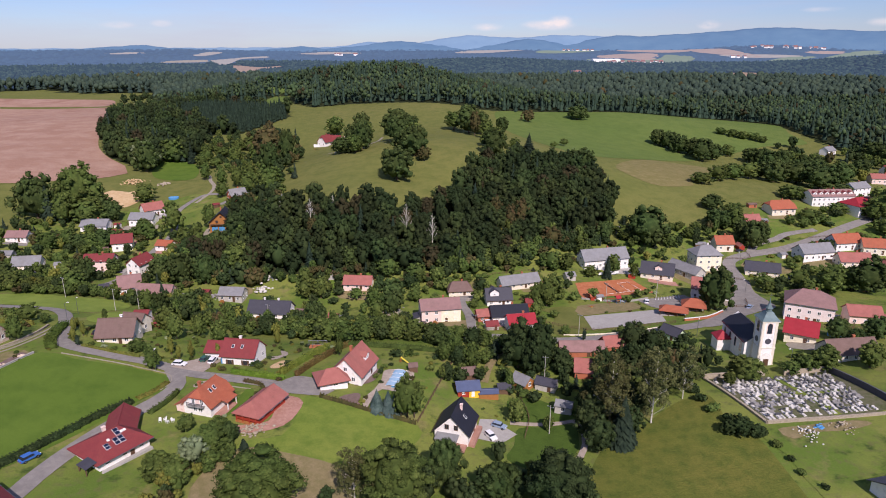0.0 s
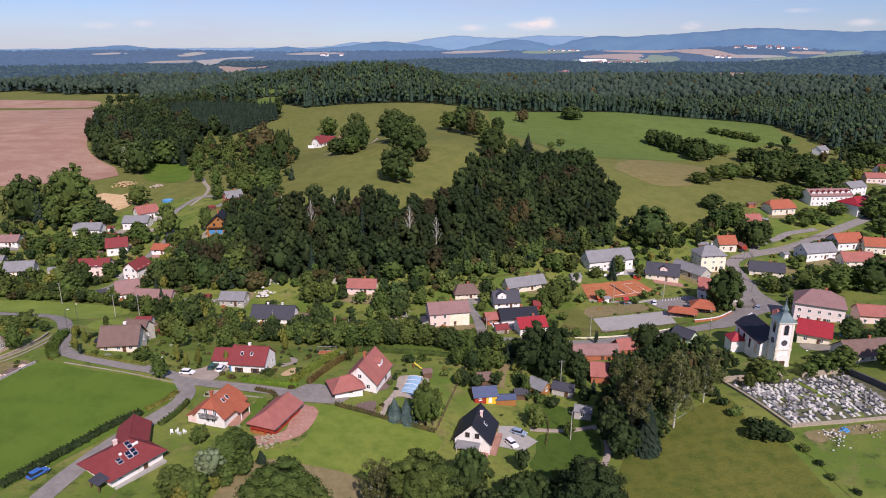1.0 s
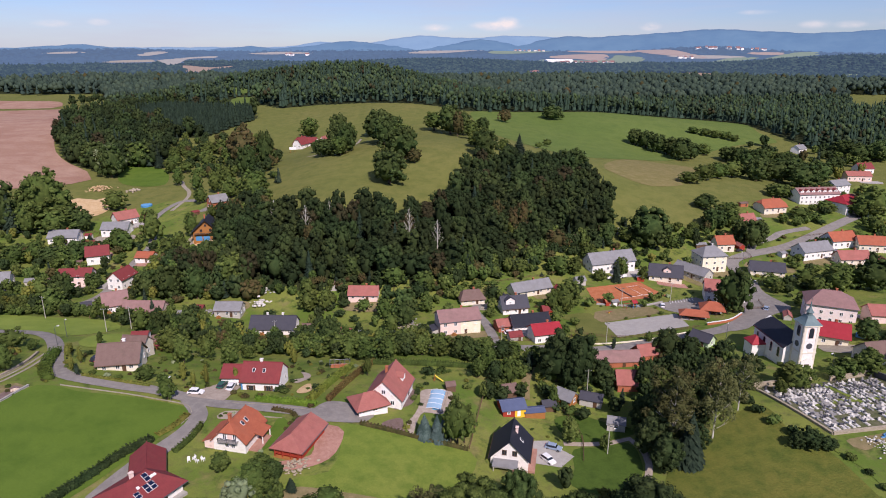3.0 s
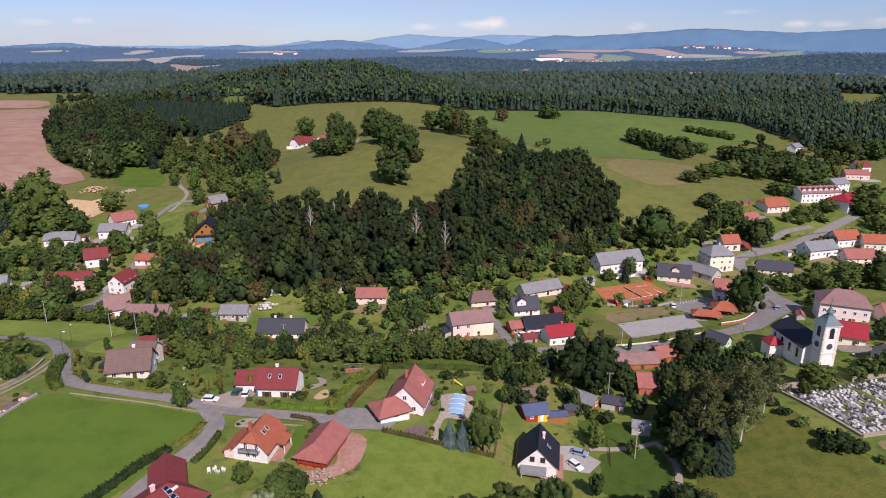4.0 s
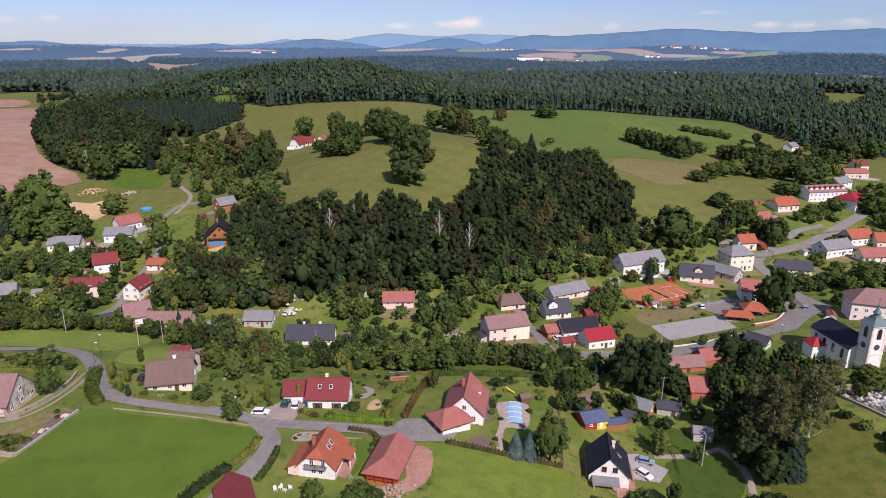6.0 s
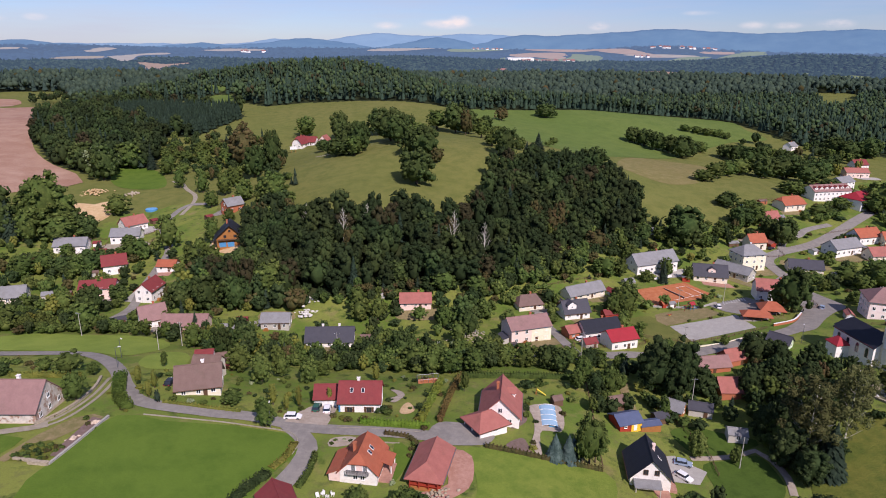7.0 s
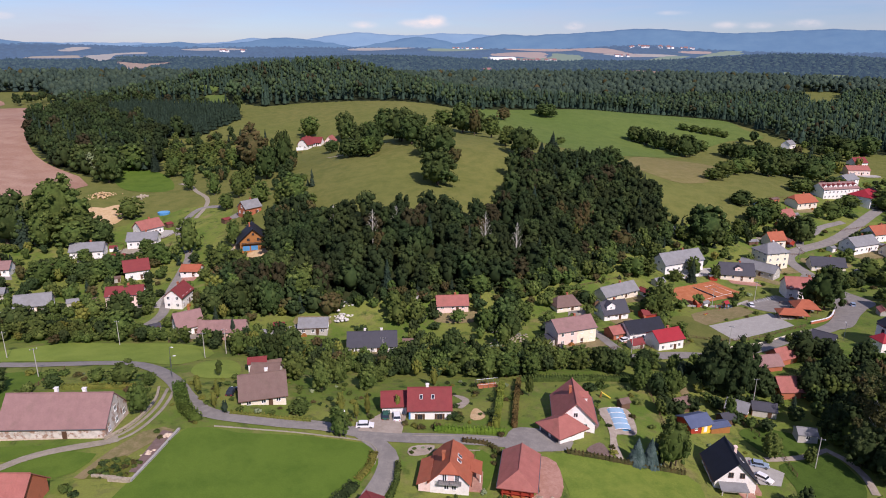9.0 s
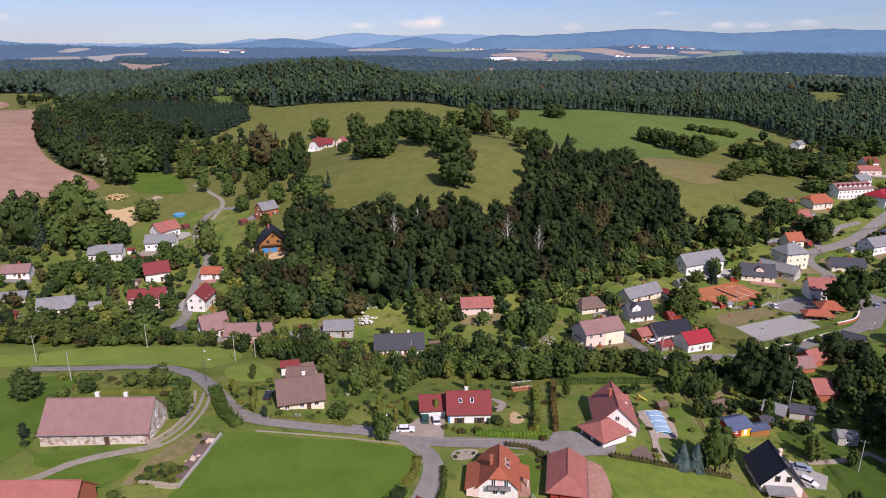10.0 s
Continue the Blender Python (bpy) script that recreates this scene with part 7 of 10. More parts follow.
plant("oak", 12.4, 120.0, 8.5, 9.0)
plant("lime", -53.2, 128.0, 6.7, 7.8)
plant("willow", -55.4, 123.3, 6.8, 7.1)
plant("apple", -61.9, 135.5, 4.2, 5.5)
plant("lime", -61.1, 117.4, 6.5, 7.0)
plant("lime", -56.8, 115.7, 6.5, 6.9)
plant("maple", 74.3, 139.6, 5.4, 5.8)
plant("maple", 71.8, 140.4, 4.1, 4.8)
plant("maple", 77.9, 138.4, 3.5, 4.8)
plant("lime", 109.8, 176.0, 6.0, 7.2)
plant("lime", 115.9, 176.2, 7.4, 10.1)
plant("lime", 104.6, 174.1, 4.2, 5.9)
plant("lime", 127.9, 173.8, 8.5, 8.2)
plant("oak", 132.1, 188.6, 7.2, 6.5)
plant("oak", 146.6, 199.6, 7.5, 9.3)
plant("lime", 88.9, 169.4, 4.6, 7.4)
plant("lime", 82.2, 165.1, 4.0, 4.3)
plant("oak", 134.2, 201.1, 7.6, 8.2)
plant("round", -9.2, 148.9, 12.7, 7.7)
plant("round", -7.4, 149.8, 10.9, 5.9)
plant("round", -10.9, 148.9, 9.6, 4.4)
plant("bluespruce", -17.2, 149.6, 6.6, 5.2)
plant("bluespruce", -14.2, 149.2, 7.2, 5.0)
plant("bluespruce", -12.4, 150.5, 6.4, 4.4)
plant("greencol", -11.7, 149.2, 6.1, 2.1)
plant("oak", -167.3, 196.0, 7.1, 8.6)
plant("round", -127.0, 175.2, 8.4, 5.8)
plant("round", -136.2, 195.0, 6.0, 8.2)
plant("round", -143.2, 197.6, 4.2, 4.6)
plant("round", -129.6, 193.0, 3.4, 4.0)
plant("oak", -153.4, 196.4, 3.6, 5.2, "low spreading garden tree with bronze-green leaves")
plant("column", -116.6, 186.4, 4.6, 2.2)
plant("column", -111.4, 177.4, 4.8, 2.0)
plant("column", -117.8, 190.6, 3.4, 1.8)
plant("greencol", -108.6, 174.4, 3.6, 1.5)
plant("greencol", -158.2, 172.2, 4.3, 2.1)
plant("round", -113.8, 199.9, 4.7, 2.3)
plant("column", -111.6, 182.9, 5.0, 1.8)
plant("column", -68.0, 176.8, 5.2, 1.7)
plant("lime", -179.1, 250.6, 7.4, 8.8)
plant("oak", -186.7, 257.2, 9.5, 11.3)
plant("lime", -153.2, 250.5, 10.6, 10.6)
plant("lime", -143.4, 246.7, 4.6, 6.2)
plant("spruce", -117.2, 251.1, 8.0, 3.7)
plant("lime", -74.6, 196.9, 6.6, 4.9)
plant("ash", 31.4, 474.6, 14.0, 11.4)
plant("warm", 23.5, 493.4, 18.3, 8.6)
plant("lime", 47.0, 428.5, 8.5, 7.1)
plant("oak", 87.2, 404.4, 15.9, 17.3)
plant("oak", 68.4, 403.1, 10.6, 13.7)
plant("oak", 74.8, 397.3, 9.8, 11.2)
plant("lime", 90.4, 392.7, 9.8, 9.7)
plant("oak", 48.4, 540.7, 12.8, 11.7)
plant("lime", 38.0, 453.7, 10.7, 10.6)
plant("willow", -223.8, 482.9, 20.1, 18.8)
plant("lime", -214.6, 509.7, 18.9, 18.6)
plant("warm", -131.5, 477.9, 26.0, 21.4)
plant("oak", -118.5, 435.0, 20.6, 13.5)
plant("lime", -187.1, 395.2, 11.6, 12.1)
plant("lime", -190.1, 542.0, 9.8, 10.8)
plant("apple", -177.7, 519.5, 8.8, 12.4)
plant("apple", -195.3, 531.9, 8.6, 10.6)
plant("lime", -169.8, 535.4, 10.7, 10.6)
plant("lime", -160.2, 535.5, 11.7, 10.5)
plant("lime", -147.0, 502.7, 12.0, 10.8)
plant("apple", -173.6, 485.6, 8.8, 11.6)
plant("lime", -185.0, 489.9, 10.9, 9.8)
plant("lime", -129.6, 311.6, 11.7, 11.8)
plant("lime", -158.0, 331.4, 10.5, 10.1)
plant("warm", -103.4, 335.0, 14.8, 9.1)
plant("ash", -99.6, 370.4, 16.1, 11.4)
plant("lime", -118.7, 388.6, 12.4, 10.6)
plant("lime", -136.9, 391.4, 9.5, 7.7)
plant("lime", -122.6, 361.7, 6.6, 5.7)
plant("oak", -69.6, 447.7, 9.4, 9.4)
plant("oak", -60.8, 437.2, 18.1, 12.7)
plant("lime", -54.3, 448.5, 17.3, 11.2)
plant("oak", -66.8, 533.2, 22.6, 15.2)
plant("lime", -57.3, 421.0, 12.0, 10.5)
plant("oak", -32.9, 473.3, 20.7, 18.2)
plant("oak", -37.4, 530.5, 20.2, 17.8)
plant("oak", -29.6, 435.1, 18.2, 15.9)
plant("oak", -23.6, 401.8, 16.9, 14.0)
plant("lime", -18.8, 418.0, 15.4, 13.9)
plant("oak", -157.8, 267.0, 11.9, 11.2)
plant("oak", -127.2, 273.9, 12.4, 11.1)
plant("oak", -118.3, 271.8, 14.0, 13.0)
plant("oak", -106.5, 271.1, 14.1, 11.7)
plant("oak", -104.9, 290.0, 16.4, 14.9)
plant("ash", -94.4, 279.3, 15.8, 13.4)
plant("lime", -72.7, 219.2, 5.0, 5.2)
plant("oak", -64.2, 215.4, 5.0, 5.2)
plant("ash", -50.4, 210.3, 5.0, 5.2)
plant("ash", -43.1, 208.1, 8.0, 8.3)
plant("ash", -36.2, 206.7, 8.0, 7.9)
plant("ash", -28.6, 209.9, 8.0, 7.3)
plant("lime", -21.3, 207.0, 8.0, 8.7)
plant("lime", -10.0, 201.5, 8.0, 8.2)
plant("oak", -20.6, 246.1, 12.1, 11.1)
plant("lime", -59.3, 261.7, 12.1, 8.9)
plant("oak", -42.8, 279.2, 10.0, 11.8)
plant("lime", -24.7, 272.5, 8.9, 11.6)
plant("lime", -11.8, 265.5, 9.8, 10.0)
plant("spruce", 76.6, 284.1, 11.9, 5.9)
plant("lime", 46.5, 256.1, 11.7, 11.8)
plant("warm", 54.3, 311.7, 10.5, 12.8)
plant("lime", 41.0, 297.0, 8.3, 10.6)
plant("lime", 51.5, 288.5, 9.4, 10.5)
plant("lime", 70.2, 301.2, 7.6, 8.3)
plant("lime", 32.0, 285.2, 7.5, 8.6)
plant("lime", 68.7, 284.7, 5.6, 6.9)
plant("maple", 64.3, 198.6, 10.2, 10.1)
plant("maple", 72.5, 200.9, 6.1, 8.0)
plant("greencol", 50.1, 209.3, 4.9, 1.8)
plant("lime", 64.9, 215.4, 3.7, 3.4)
plant("lime", 72.9, 215.5, 2.8, 3.5)
plant("lime", 80.3, 215.8, 3.3, 4.4)
plant("lime", 170.6, 267.1, 12.6, 15.1)
plant("lime", 143.1, 248.7, 5.8, 8.2)
plant("lime", 170.7, 368.0, 6.0, 10.9)
plant("oak", 167.0, 329.6, 12.6, 15.0)
plant("oak", 230.5, 445.6, 16.3, 17.8)
plant("oak", 249.2, 450.0, 16.7, 20.6)
plant("oak", 256.7, 434.6, 16.5, 20.2)
plant("oak", 264.4, 421.1, 7.2, 13.0)
plant("lime", 257.9, 366.7, 18.9, 20.1)
plant("oak", 187.5, 267.5, 14.5, 18.1)
plant("lime", 174.2, 275.4, 6.9, 9.0)
plant("lime", 146.7, 277.3, 6.1, 10.4)
plant("lime", 162.0, 276.8, 8.1, 10.1)
plant("lime", 210.0, 359.7, 6.9, 11.2)
plant("lime", 214.9, 356.5, 6.1, 9.0)
plant("lime", 234.7, 373.3, 6.5, 11.9)
plant("lime", 118.3, 322.5, 7.8, 8.1)
plant("lime", -52.6, 132.2, 6.0, 5.6)
plant("oak", -50.2, 130.7, 5.4, 5.0)


# ---- shrubs and undergrowth ----
TAKEN.extend(ROADS)


def front_yard(x, y):
    """The open ground before the houses of the village, kept low."""
    hit = np.zeros(np.shape(x), bool)
    for hx, hy, yaw, L, W in HOMES:
        if hy > 200:
            hit |= (np.abs(x - hx) < L * 0.55) & (y < hy) & (y > hy - W / 2 - 11)
    return hit


def thicket(name, poly, spacing, h0, h1, r0, r1, mix, label, seed, sprays=90, size=0.55, share=1.0):
    x, y, g = scatter(poly, spacing, seed, lambda a, b: free(a, b, 1.2) & ~front_yard(a, b))
    pick = g.uniform(0, 1, len(x)) < share
    x, y = x[pick], y[pick]
    return wood_mesh(name, spots_of(x, y, g, h0, h1, r0, r1, mix), [NEEDLE, LEAF, LEAF_DARK, LEAF_WARM, LEAF_YELLOW], label, seed, 1, sprays, size)


thicket("stream_thicket", [(-122.4, 245.3), (-110.6, 254.6), (-86.4, 247.8), (-75.2, 230.2), (-59.8, 232.3), (-52.3, 243.8), (-43.2, 232.5), (-26.9, 222.2), (-12.0, 217.1), (-13.0, 197.8), (-35.0, 198.3), (-56.7, 207.1), (-80.2, 211.5), (-105.1, 220.1)], 3.6, 2.5, 6.5, 1.5, 2.6, (0.3, 3, 3, 0.6, 0.5), "tangled trees and bushes along the stream", 51)
thicket("garden_scrub", [(-240.8, 346.3), (-170.9, 351.7), (-130.2, 335.3), (-110.4, 258.3), (-177.1, 255.3), (-233.3, 260.0)], 6.0, 2.5, 6.5, 1.6, 3.0, (0.4, 3, 2.5, 0.5, 0.4), "garden bushes and small trees between houses", 52, share=0.85)
thicket("hillside_scrub", [(-209, 572), (-153, 590), (-122, 562), (-110, 500), (-94, 424), (-88, 379), (-107, 383), (-128, 419), (-150, 450), (-173, 497), (-195, 519)], 7.2, 2.5, 9, 1.8, 3.8, (1.0, 1.5, 4.2, 0.9, 0.15), "scattered trees and bushes on the hillside", 53, 60, 0.75, 0.75)
thicket("east_scrub", [(-5.5, 273.4), (10.0, 284.5), (55.0, 321.5), (93.3, 338.3), (75.8, 312.2), (27.7, 280.7), (5.4, 269.4)], 4.6, 3, 8, 1.8, 3.4, (0.4, 1.8, 4.4, 0.6, 0.1), "bushes and trees along the foot of the wood", 54, 100, 0.55, 0.95)
thicket("lower_wood", [(-128.0, 276.4), (-129.7, 304.4), (-121.4, 313.5), (-108.9, 324.2), (-107.8, 363.5), (-96.8, 371.3), (-86.1, 348.3), (-97.5, 313.3), (-90.8, 277.5), (-71.7, 265.1), (-96.5, 263.0)], 5.0, 6, 12, 2.6, 4.2, (0.6, 1.8, 4.2, 0.8, 0.1), "lower edge of the wood behind the houses", 55, 90, 0.9)
thicket("tree_belt", [(43.8, 177.6), (59.9, 189.8), (72.9, 187.8), (87.9, 181.9), (68.9, 162.9), (51.9, 148.9), (40.8, 139.2), (33.9, 142.5), (38.0, 152.1), (41.7, 162.4)], 3.6, 3, 8, 1.6, 3.0, (0.4, 1.0, 5.5, 0.6, 0.1), "dense shrubs under the tall trees", 56, 60)
thicket("bottom_thicket", [(-61.0, 105.6), (-57.9, 122.7), (-49.5, 133.9), (-43.2, 129.8), (-50.6, 119.1), (-52.6, 103.3)], 3.2, 2, 4.5, 1.4, 2.4, (0.3, 3, 2, 1.0, 0.6), "garden shrubs beside the bungalow", 57, 150, 0.36)
thicket("near_thicket", [(-27.7, 103.2), (-23.5, 122.1), (-0.2, 127.4), (10.2, 136.6), (28.1, 131.6), (38.1, 120.9), (36.6, 94.6)], 4.2, 3, 8, 1.8, 3.2, (0.4, 1.2, 5.5, 0.4, 0.1), "dark bushes below the house with the black roof", 58, 150, 0.4, 0.45)
thicket("village_scrub", [(201.1, 364.1), (323.5, 440.7), (209.2, 289.3), (147.8, 267.1), (158.7, 296.0)], 7.5, 2.5, 6.0, 1.8, 3.4, (0.4, 3, 2.5, 0.4, 0.4), "garden bushes between the village houses", 59, share=0.75)
thicket("street_scrub", [(-6.0, 221.5), (29.1, 246.6), (58.2, 285.1), (97.8, 315.3), (149.8, 319.8), (109.2, 278.5), (49.2, 223.1), (13.7, 212.8)], 8.0, 2, 5, 1.5, 2.6, (0.3, 3, 2.5, 0.4, 0.4), "garden bushes by the village street", 60, share=0.6)
thicket("allotment_scrub", [(2.8, 168.2), (13.8, 204.3), (39.8, 204.4), (43.8, 179.7), (35.9, 159.9), (22.7, 159.8), (14.6, 173.8)], 5.0, 2, 5, 1.3, 2.4, (0.4, 3, 2.5, 0.4, 0.4), "bushes between garden sheds", 61, share=0.95)
thicket("edge_scrub", [(351.6, 559.5), (373.7, 522.0), (332.1, 472.6), (302.9, 453.7), (276.7, 469.6), (304.0, 525.9), (319.7, 559.5)], 11, 5, 11, 3.0, 5.0, (1, 3, 3, 0.3, 0.2), "trees round the last houses of the village", 62, 50, 1.2, 0.8)
thicket("wood_fringe", [(291.7, 605.1), (348.1, 594.1), (355.7, 559.5), (302.5, 543.9), (263.1, 561.9)], 13, 5, 10, 3.0, 5.0, (0.6, 3, 3, 0.2, 0.1), "line of bushes below the upper meadow", 63, 50, 1.2, 0.3)

thicket("bungalow_bushes", [(-95, 232), (-60, 226), (-20, 236), (14, 240), (20, 262), (0, 270), (-30, 262), (-70, 262), (-95, 262)], 6.0, 2.0, 6.5, 1.5, 3.0, (0.5, 3, 3, 0.6, 0.3), "scattered bushes and trees round the bungalow", 67, 90, 0.55, 0.55)
thicket("foot_bushes", [(62, 296), (100, 312), (150, 330), (170, 345), (150, 352), (110, 338), (70, 318)], 5.5, 2.0, 6.5, 1.5, 3.0, (0.3, 3, 3, 0.5, 0.2), "bushes behind the old farmhouse", 68, 90, 0.55, 0.7)
thicket("orchard_scrub", [(-2.4, 288.0), (14.2, 305.7), (40.2, 328.0), (63.0, 337.7), (59.3, 319.8), (38.7, 300.8), (25.0, 282.0), (7.0, 278.6), (-5.9, 277.2)], 4.4, 2.5, 8.0, 1.8, 3.2, (0.5, 1.8, 4.4, 0.8, 0.1), "overgrown orchard and scrub below the wood", 69, 100, 0.5, 0.8)
thicket("garden_bushes", [(-50.9, 278.1), (-31.6, 280.5), (-6.7, 274.9), (-9.2, 263.7), (-25.3, 259.9), (-37.7, 254.5), (-53.9, 260.2)], 5.0, 2.0, 6.0, 1.5, 2.8, (0.4, 3, 3, 0.5, 0.3), "bushes round the pink bungalow", 70, 90, 0.5, 0.6)
thicket("wood_edge", [(-127.7, 275.0), (-126.1, 292.3), (-100.0, 283.1), (-77.0, 283.3), (-53.0, 278.7), (-29.0, 281.1), (-9.9, 282.2), (12.1, 289.7), (37.0, 311.9), (59.9, 324.8), (80.0, 333.9), (96.0, 347.9), (102.0, 340.0), (83.9, 321.9), (61.9, 311.8), (40.0, 297.9), (16.1, 276.6), (-7.9, 269.3), (-28.0, 268.3), (-53.0, 265.6), (-77.0, 270.1), (-99.9, 268.6)], 3.6, 2.0, 5.5, 1.4, 2.6, (0.2, 1.8, 5, 0.6, 0.1), "shrubs along the lower edge of the wood", 64, 70, 0.55, 0.85)
thicket("slope_bushes", [(-27.0, 252.7), (-10.0, 252.0), (0.0, 262.0), (20.0, 270.0), (29.3, 277.1), (60.0, 290.0), (69.4, 301.7), (43.0, 304.0), (10.0, 282.0), (-20.0, 268.0)], 4.6, 1.2, 3.8, 1.0, 2.2, (0.3, 1.6, 4.0, 0.8, 0.2), "low dark bushes on the slope above the houses", 66, 80, 0.45, 0.6)
thicket("field_hedgerow", [(-205.5, 246.6), (-180.2, 240.3), (-149.2, 242.4), (-123.4, 234.5), (-107.7, 225.2), (-97.7, 221.1), (-95.7, 231.0), (-107.6, 238.7), (-123.2, 248.0), (-149.2, 254.2), (-190.7, 263.1)], 3.4, 2.5, 6.0, 1.5, 2.6, (0.2, 3, 3, 0.5, 0.3), "hedgerow behind the grass field", 65, 80, 0.5, 0.9)


def garden_shrubs(poly, spacing, seed, w0, w1, share, joined=False, mix=("green", "dark", "green", "yellow", "warm", "dark", "green", "pale")):
    """Shrubs strewn over a garden; those far off are joined into one mesh."""
    x, y, g = scatter(poly, spacing, seed, lambda a, b: free(a, b, 0.8))
    parts_, index = [], []
    for a, b in zip(x, y):
        if g.uniform() >= share:
            continue
        key, w = mix[int(g.integers(len(mix)))], float(g.uniform(w0, w1))
        if not joined:
            shrub(key, float(a), float(b), w)
            continue
        me = SHRUBS[key]
        v = np.empty(len(me.vertices) * 3, np.float32)
        f = np.empty(len(me.loops), np.int32)
        me.vertices.foreach_get("co", v)
        me.loops.foreach_get("vertex_index", f)
        t = g.uniform(0, 6.28)
        v = v.reshape(-1, 3) * w / 2
        v = np.stack((v[:, 0] * math.cos(t) - v[:, 1] * math.sin(t) + a, v[:, 0] * math.sin(t) + v[:, 1] * math.cos(t) + b, v[:, 2] + lz(a, b) - 0.1), 1)
        parts_.append((v, f.reshape(-1, 3)))
        index += [list(SHRUBS).index(key)] * (len(f) // 3)
    if parts_:
        v, f = merge(parts_)
        tagged(new("garden_bushes", raw_mesh("garden_bushes", v, f, [m.materials[0] for m in SHRUBS.values()], index)), "low green and brownish bushes strewn through gardens", "bushes", "", "stuff")


garden_shrubs([(-122.6, 179.0), (-112.5, 179.1), (-87.1, 171.2), (-72.8, 171.6), (-73.1, 200.1), (-92.8, 207.5), (-115.5, 204.9)], 3.6, 71, 0.9, 2.3, 0.7)
garden_shrubs([(-52.3, 165.3), (-36.0, 166.3), (-31.9, 193.5), (-50.4, 199.6), (-66.8, 189.3)], 3.8, 72, 0.9, 2.4, 0.55)
garden_shrubs([(-21.6, 153.1), (-3.2, 163.7), (6.1, 190.3), (-24.0, 192.5), (-19.9, 173.3)], 4.2, 73, 0.9, 2.2, 0.45)
garden_shrubs([(-67.4, 137.2), (-54.7, 136.2), (-52.3, 152.9), (-64.8, 155.9)], 4.0, 74, 0.9, 1.8, 0.3)
garden_shrubs([(-161.7, 182.2), (-128.6, 181.0), (-129.3, 206.6), (-165.9, 207.4)], 6.0, 75, 1.0, 2.4, 0.35)
garden_shrubs([(3.5, 153.1), (21.1, 154.7), (30.1, 172.2), (8.5, 179.6)], 4.2, 76, 0.9, 2.4, 0.5)
garden_shrubs([(-10, 215), (60, 225), (150, 300), (150, 330), (100, 315), (50, 290), (10, 265)], 6.5, 78, 1.2, 3.2, 0.55, True)
garden_shrubs([(-225, 270), (-130, 262), (-140, 340), (-205, 350)], 7.5, 79, 1.4, 3.6, 0.5, True)
garden_shrubs([(120, 240), (230, 300), (270, 360), (200, 345), (160, 320)], 8.0, 80, 1.4, 3.6, 0.5, True)
garden_shrubs([(-95, 228), (-20, 225), (-8, 255), (-45, 258), (-95, 262)], 6.5, 81, 1.2, 3.0, 0.5, True)
garden_shrubs([(109.7, 175.6), (148.7, 198.8), (175.9, 250.9), (151.0, 263.3), (111.7, 209.5)], 8.0, 77, 1.5, 3.5, 0.45, True)


# ---- church ----
def arch_window(parent, m, w, h, label="dark arched louvred window"):
    bm = bmesh.new()
    pts = [(-w / 2, 0), (w / 2, 0)] + [(w / 2 * math.cos(a), h - w / 2 + w / 2 * math.sin(a)) for a in np.linspace(0, math.pi, 9)]
    f = bm.faces.new([bm.verts.new((x, -0.06, z)) for x, z in pts])
    q = bmesh.ops.extrude_face_region(bm, geom=[f])
    bmesh.ops.translate(bm, vec=(0, 0.1, 0), verts=[v for v in q["geom"] if isinstance(v, bmesh.types.BMVert)])
    o = part("arched_window", bm, GLASS, parent, label)
    o.matrix_basis = m
    bm = bmesh.new()
    outer = [(x * 1.28, z * 1.06 - 0.05) for x, z in pts]
    a = [bm.verts.new((x, -0.1, z)) for x, z in pts]
    b = [bm.verts.new((x, -0.1, z)) for x, z in outer]
    c = [bm.verts.new((x, 0.02, z)) for x, z in outer]
    for i in range(len(pts)):
        j = (i + 1) % len(pts)
        bm.faces.new((a[i], a[j], b[j], b[i]))
        bm.faces.new((b[i], b[j], c[j], c[i]))
    part("surround", bm, PINK, o)
    return o


def disc(parent, name, m, r, depth, mat, label=""):
    bm = bmesh.new()
    tube(bm, (0, depth, 0), (0, -depth, 0), r, r, 20)
    o = part(name, bm, mat, parent, label)
    o.matrix_basis = m
    return o


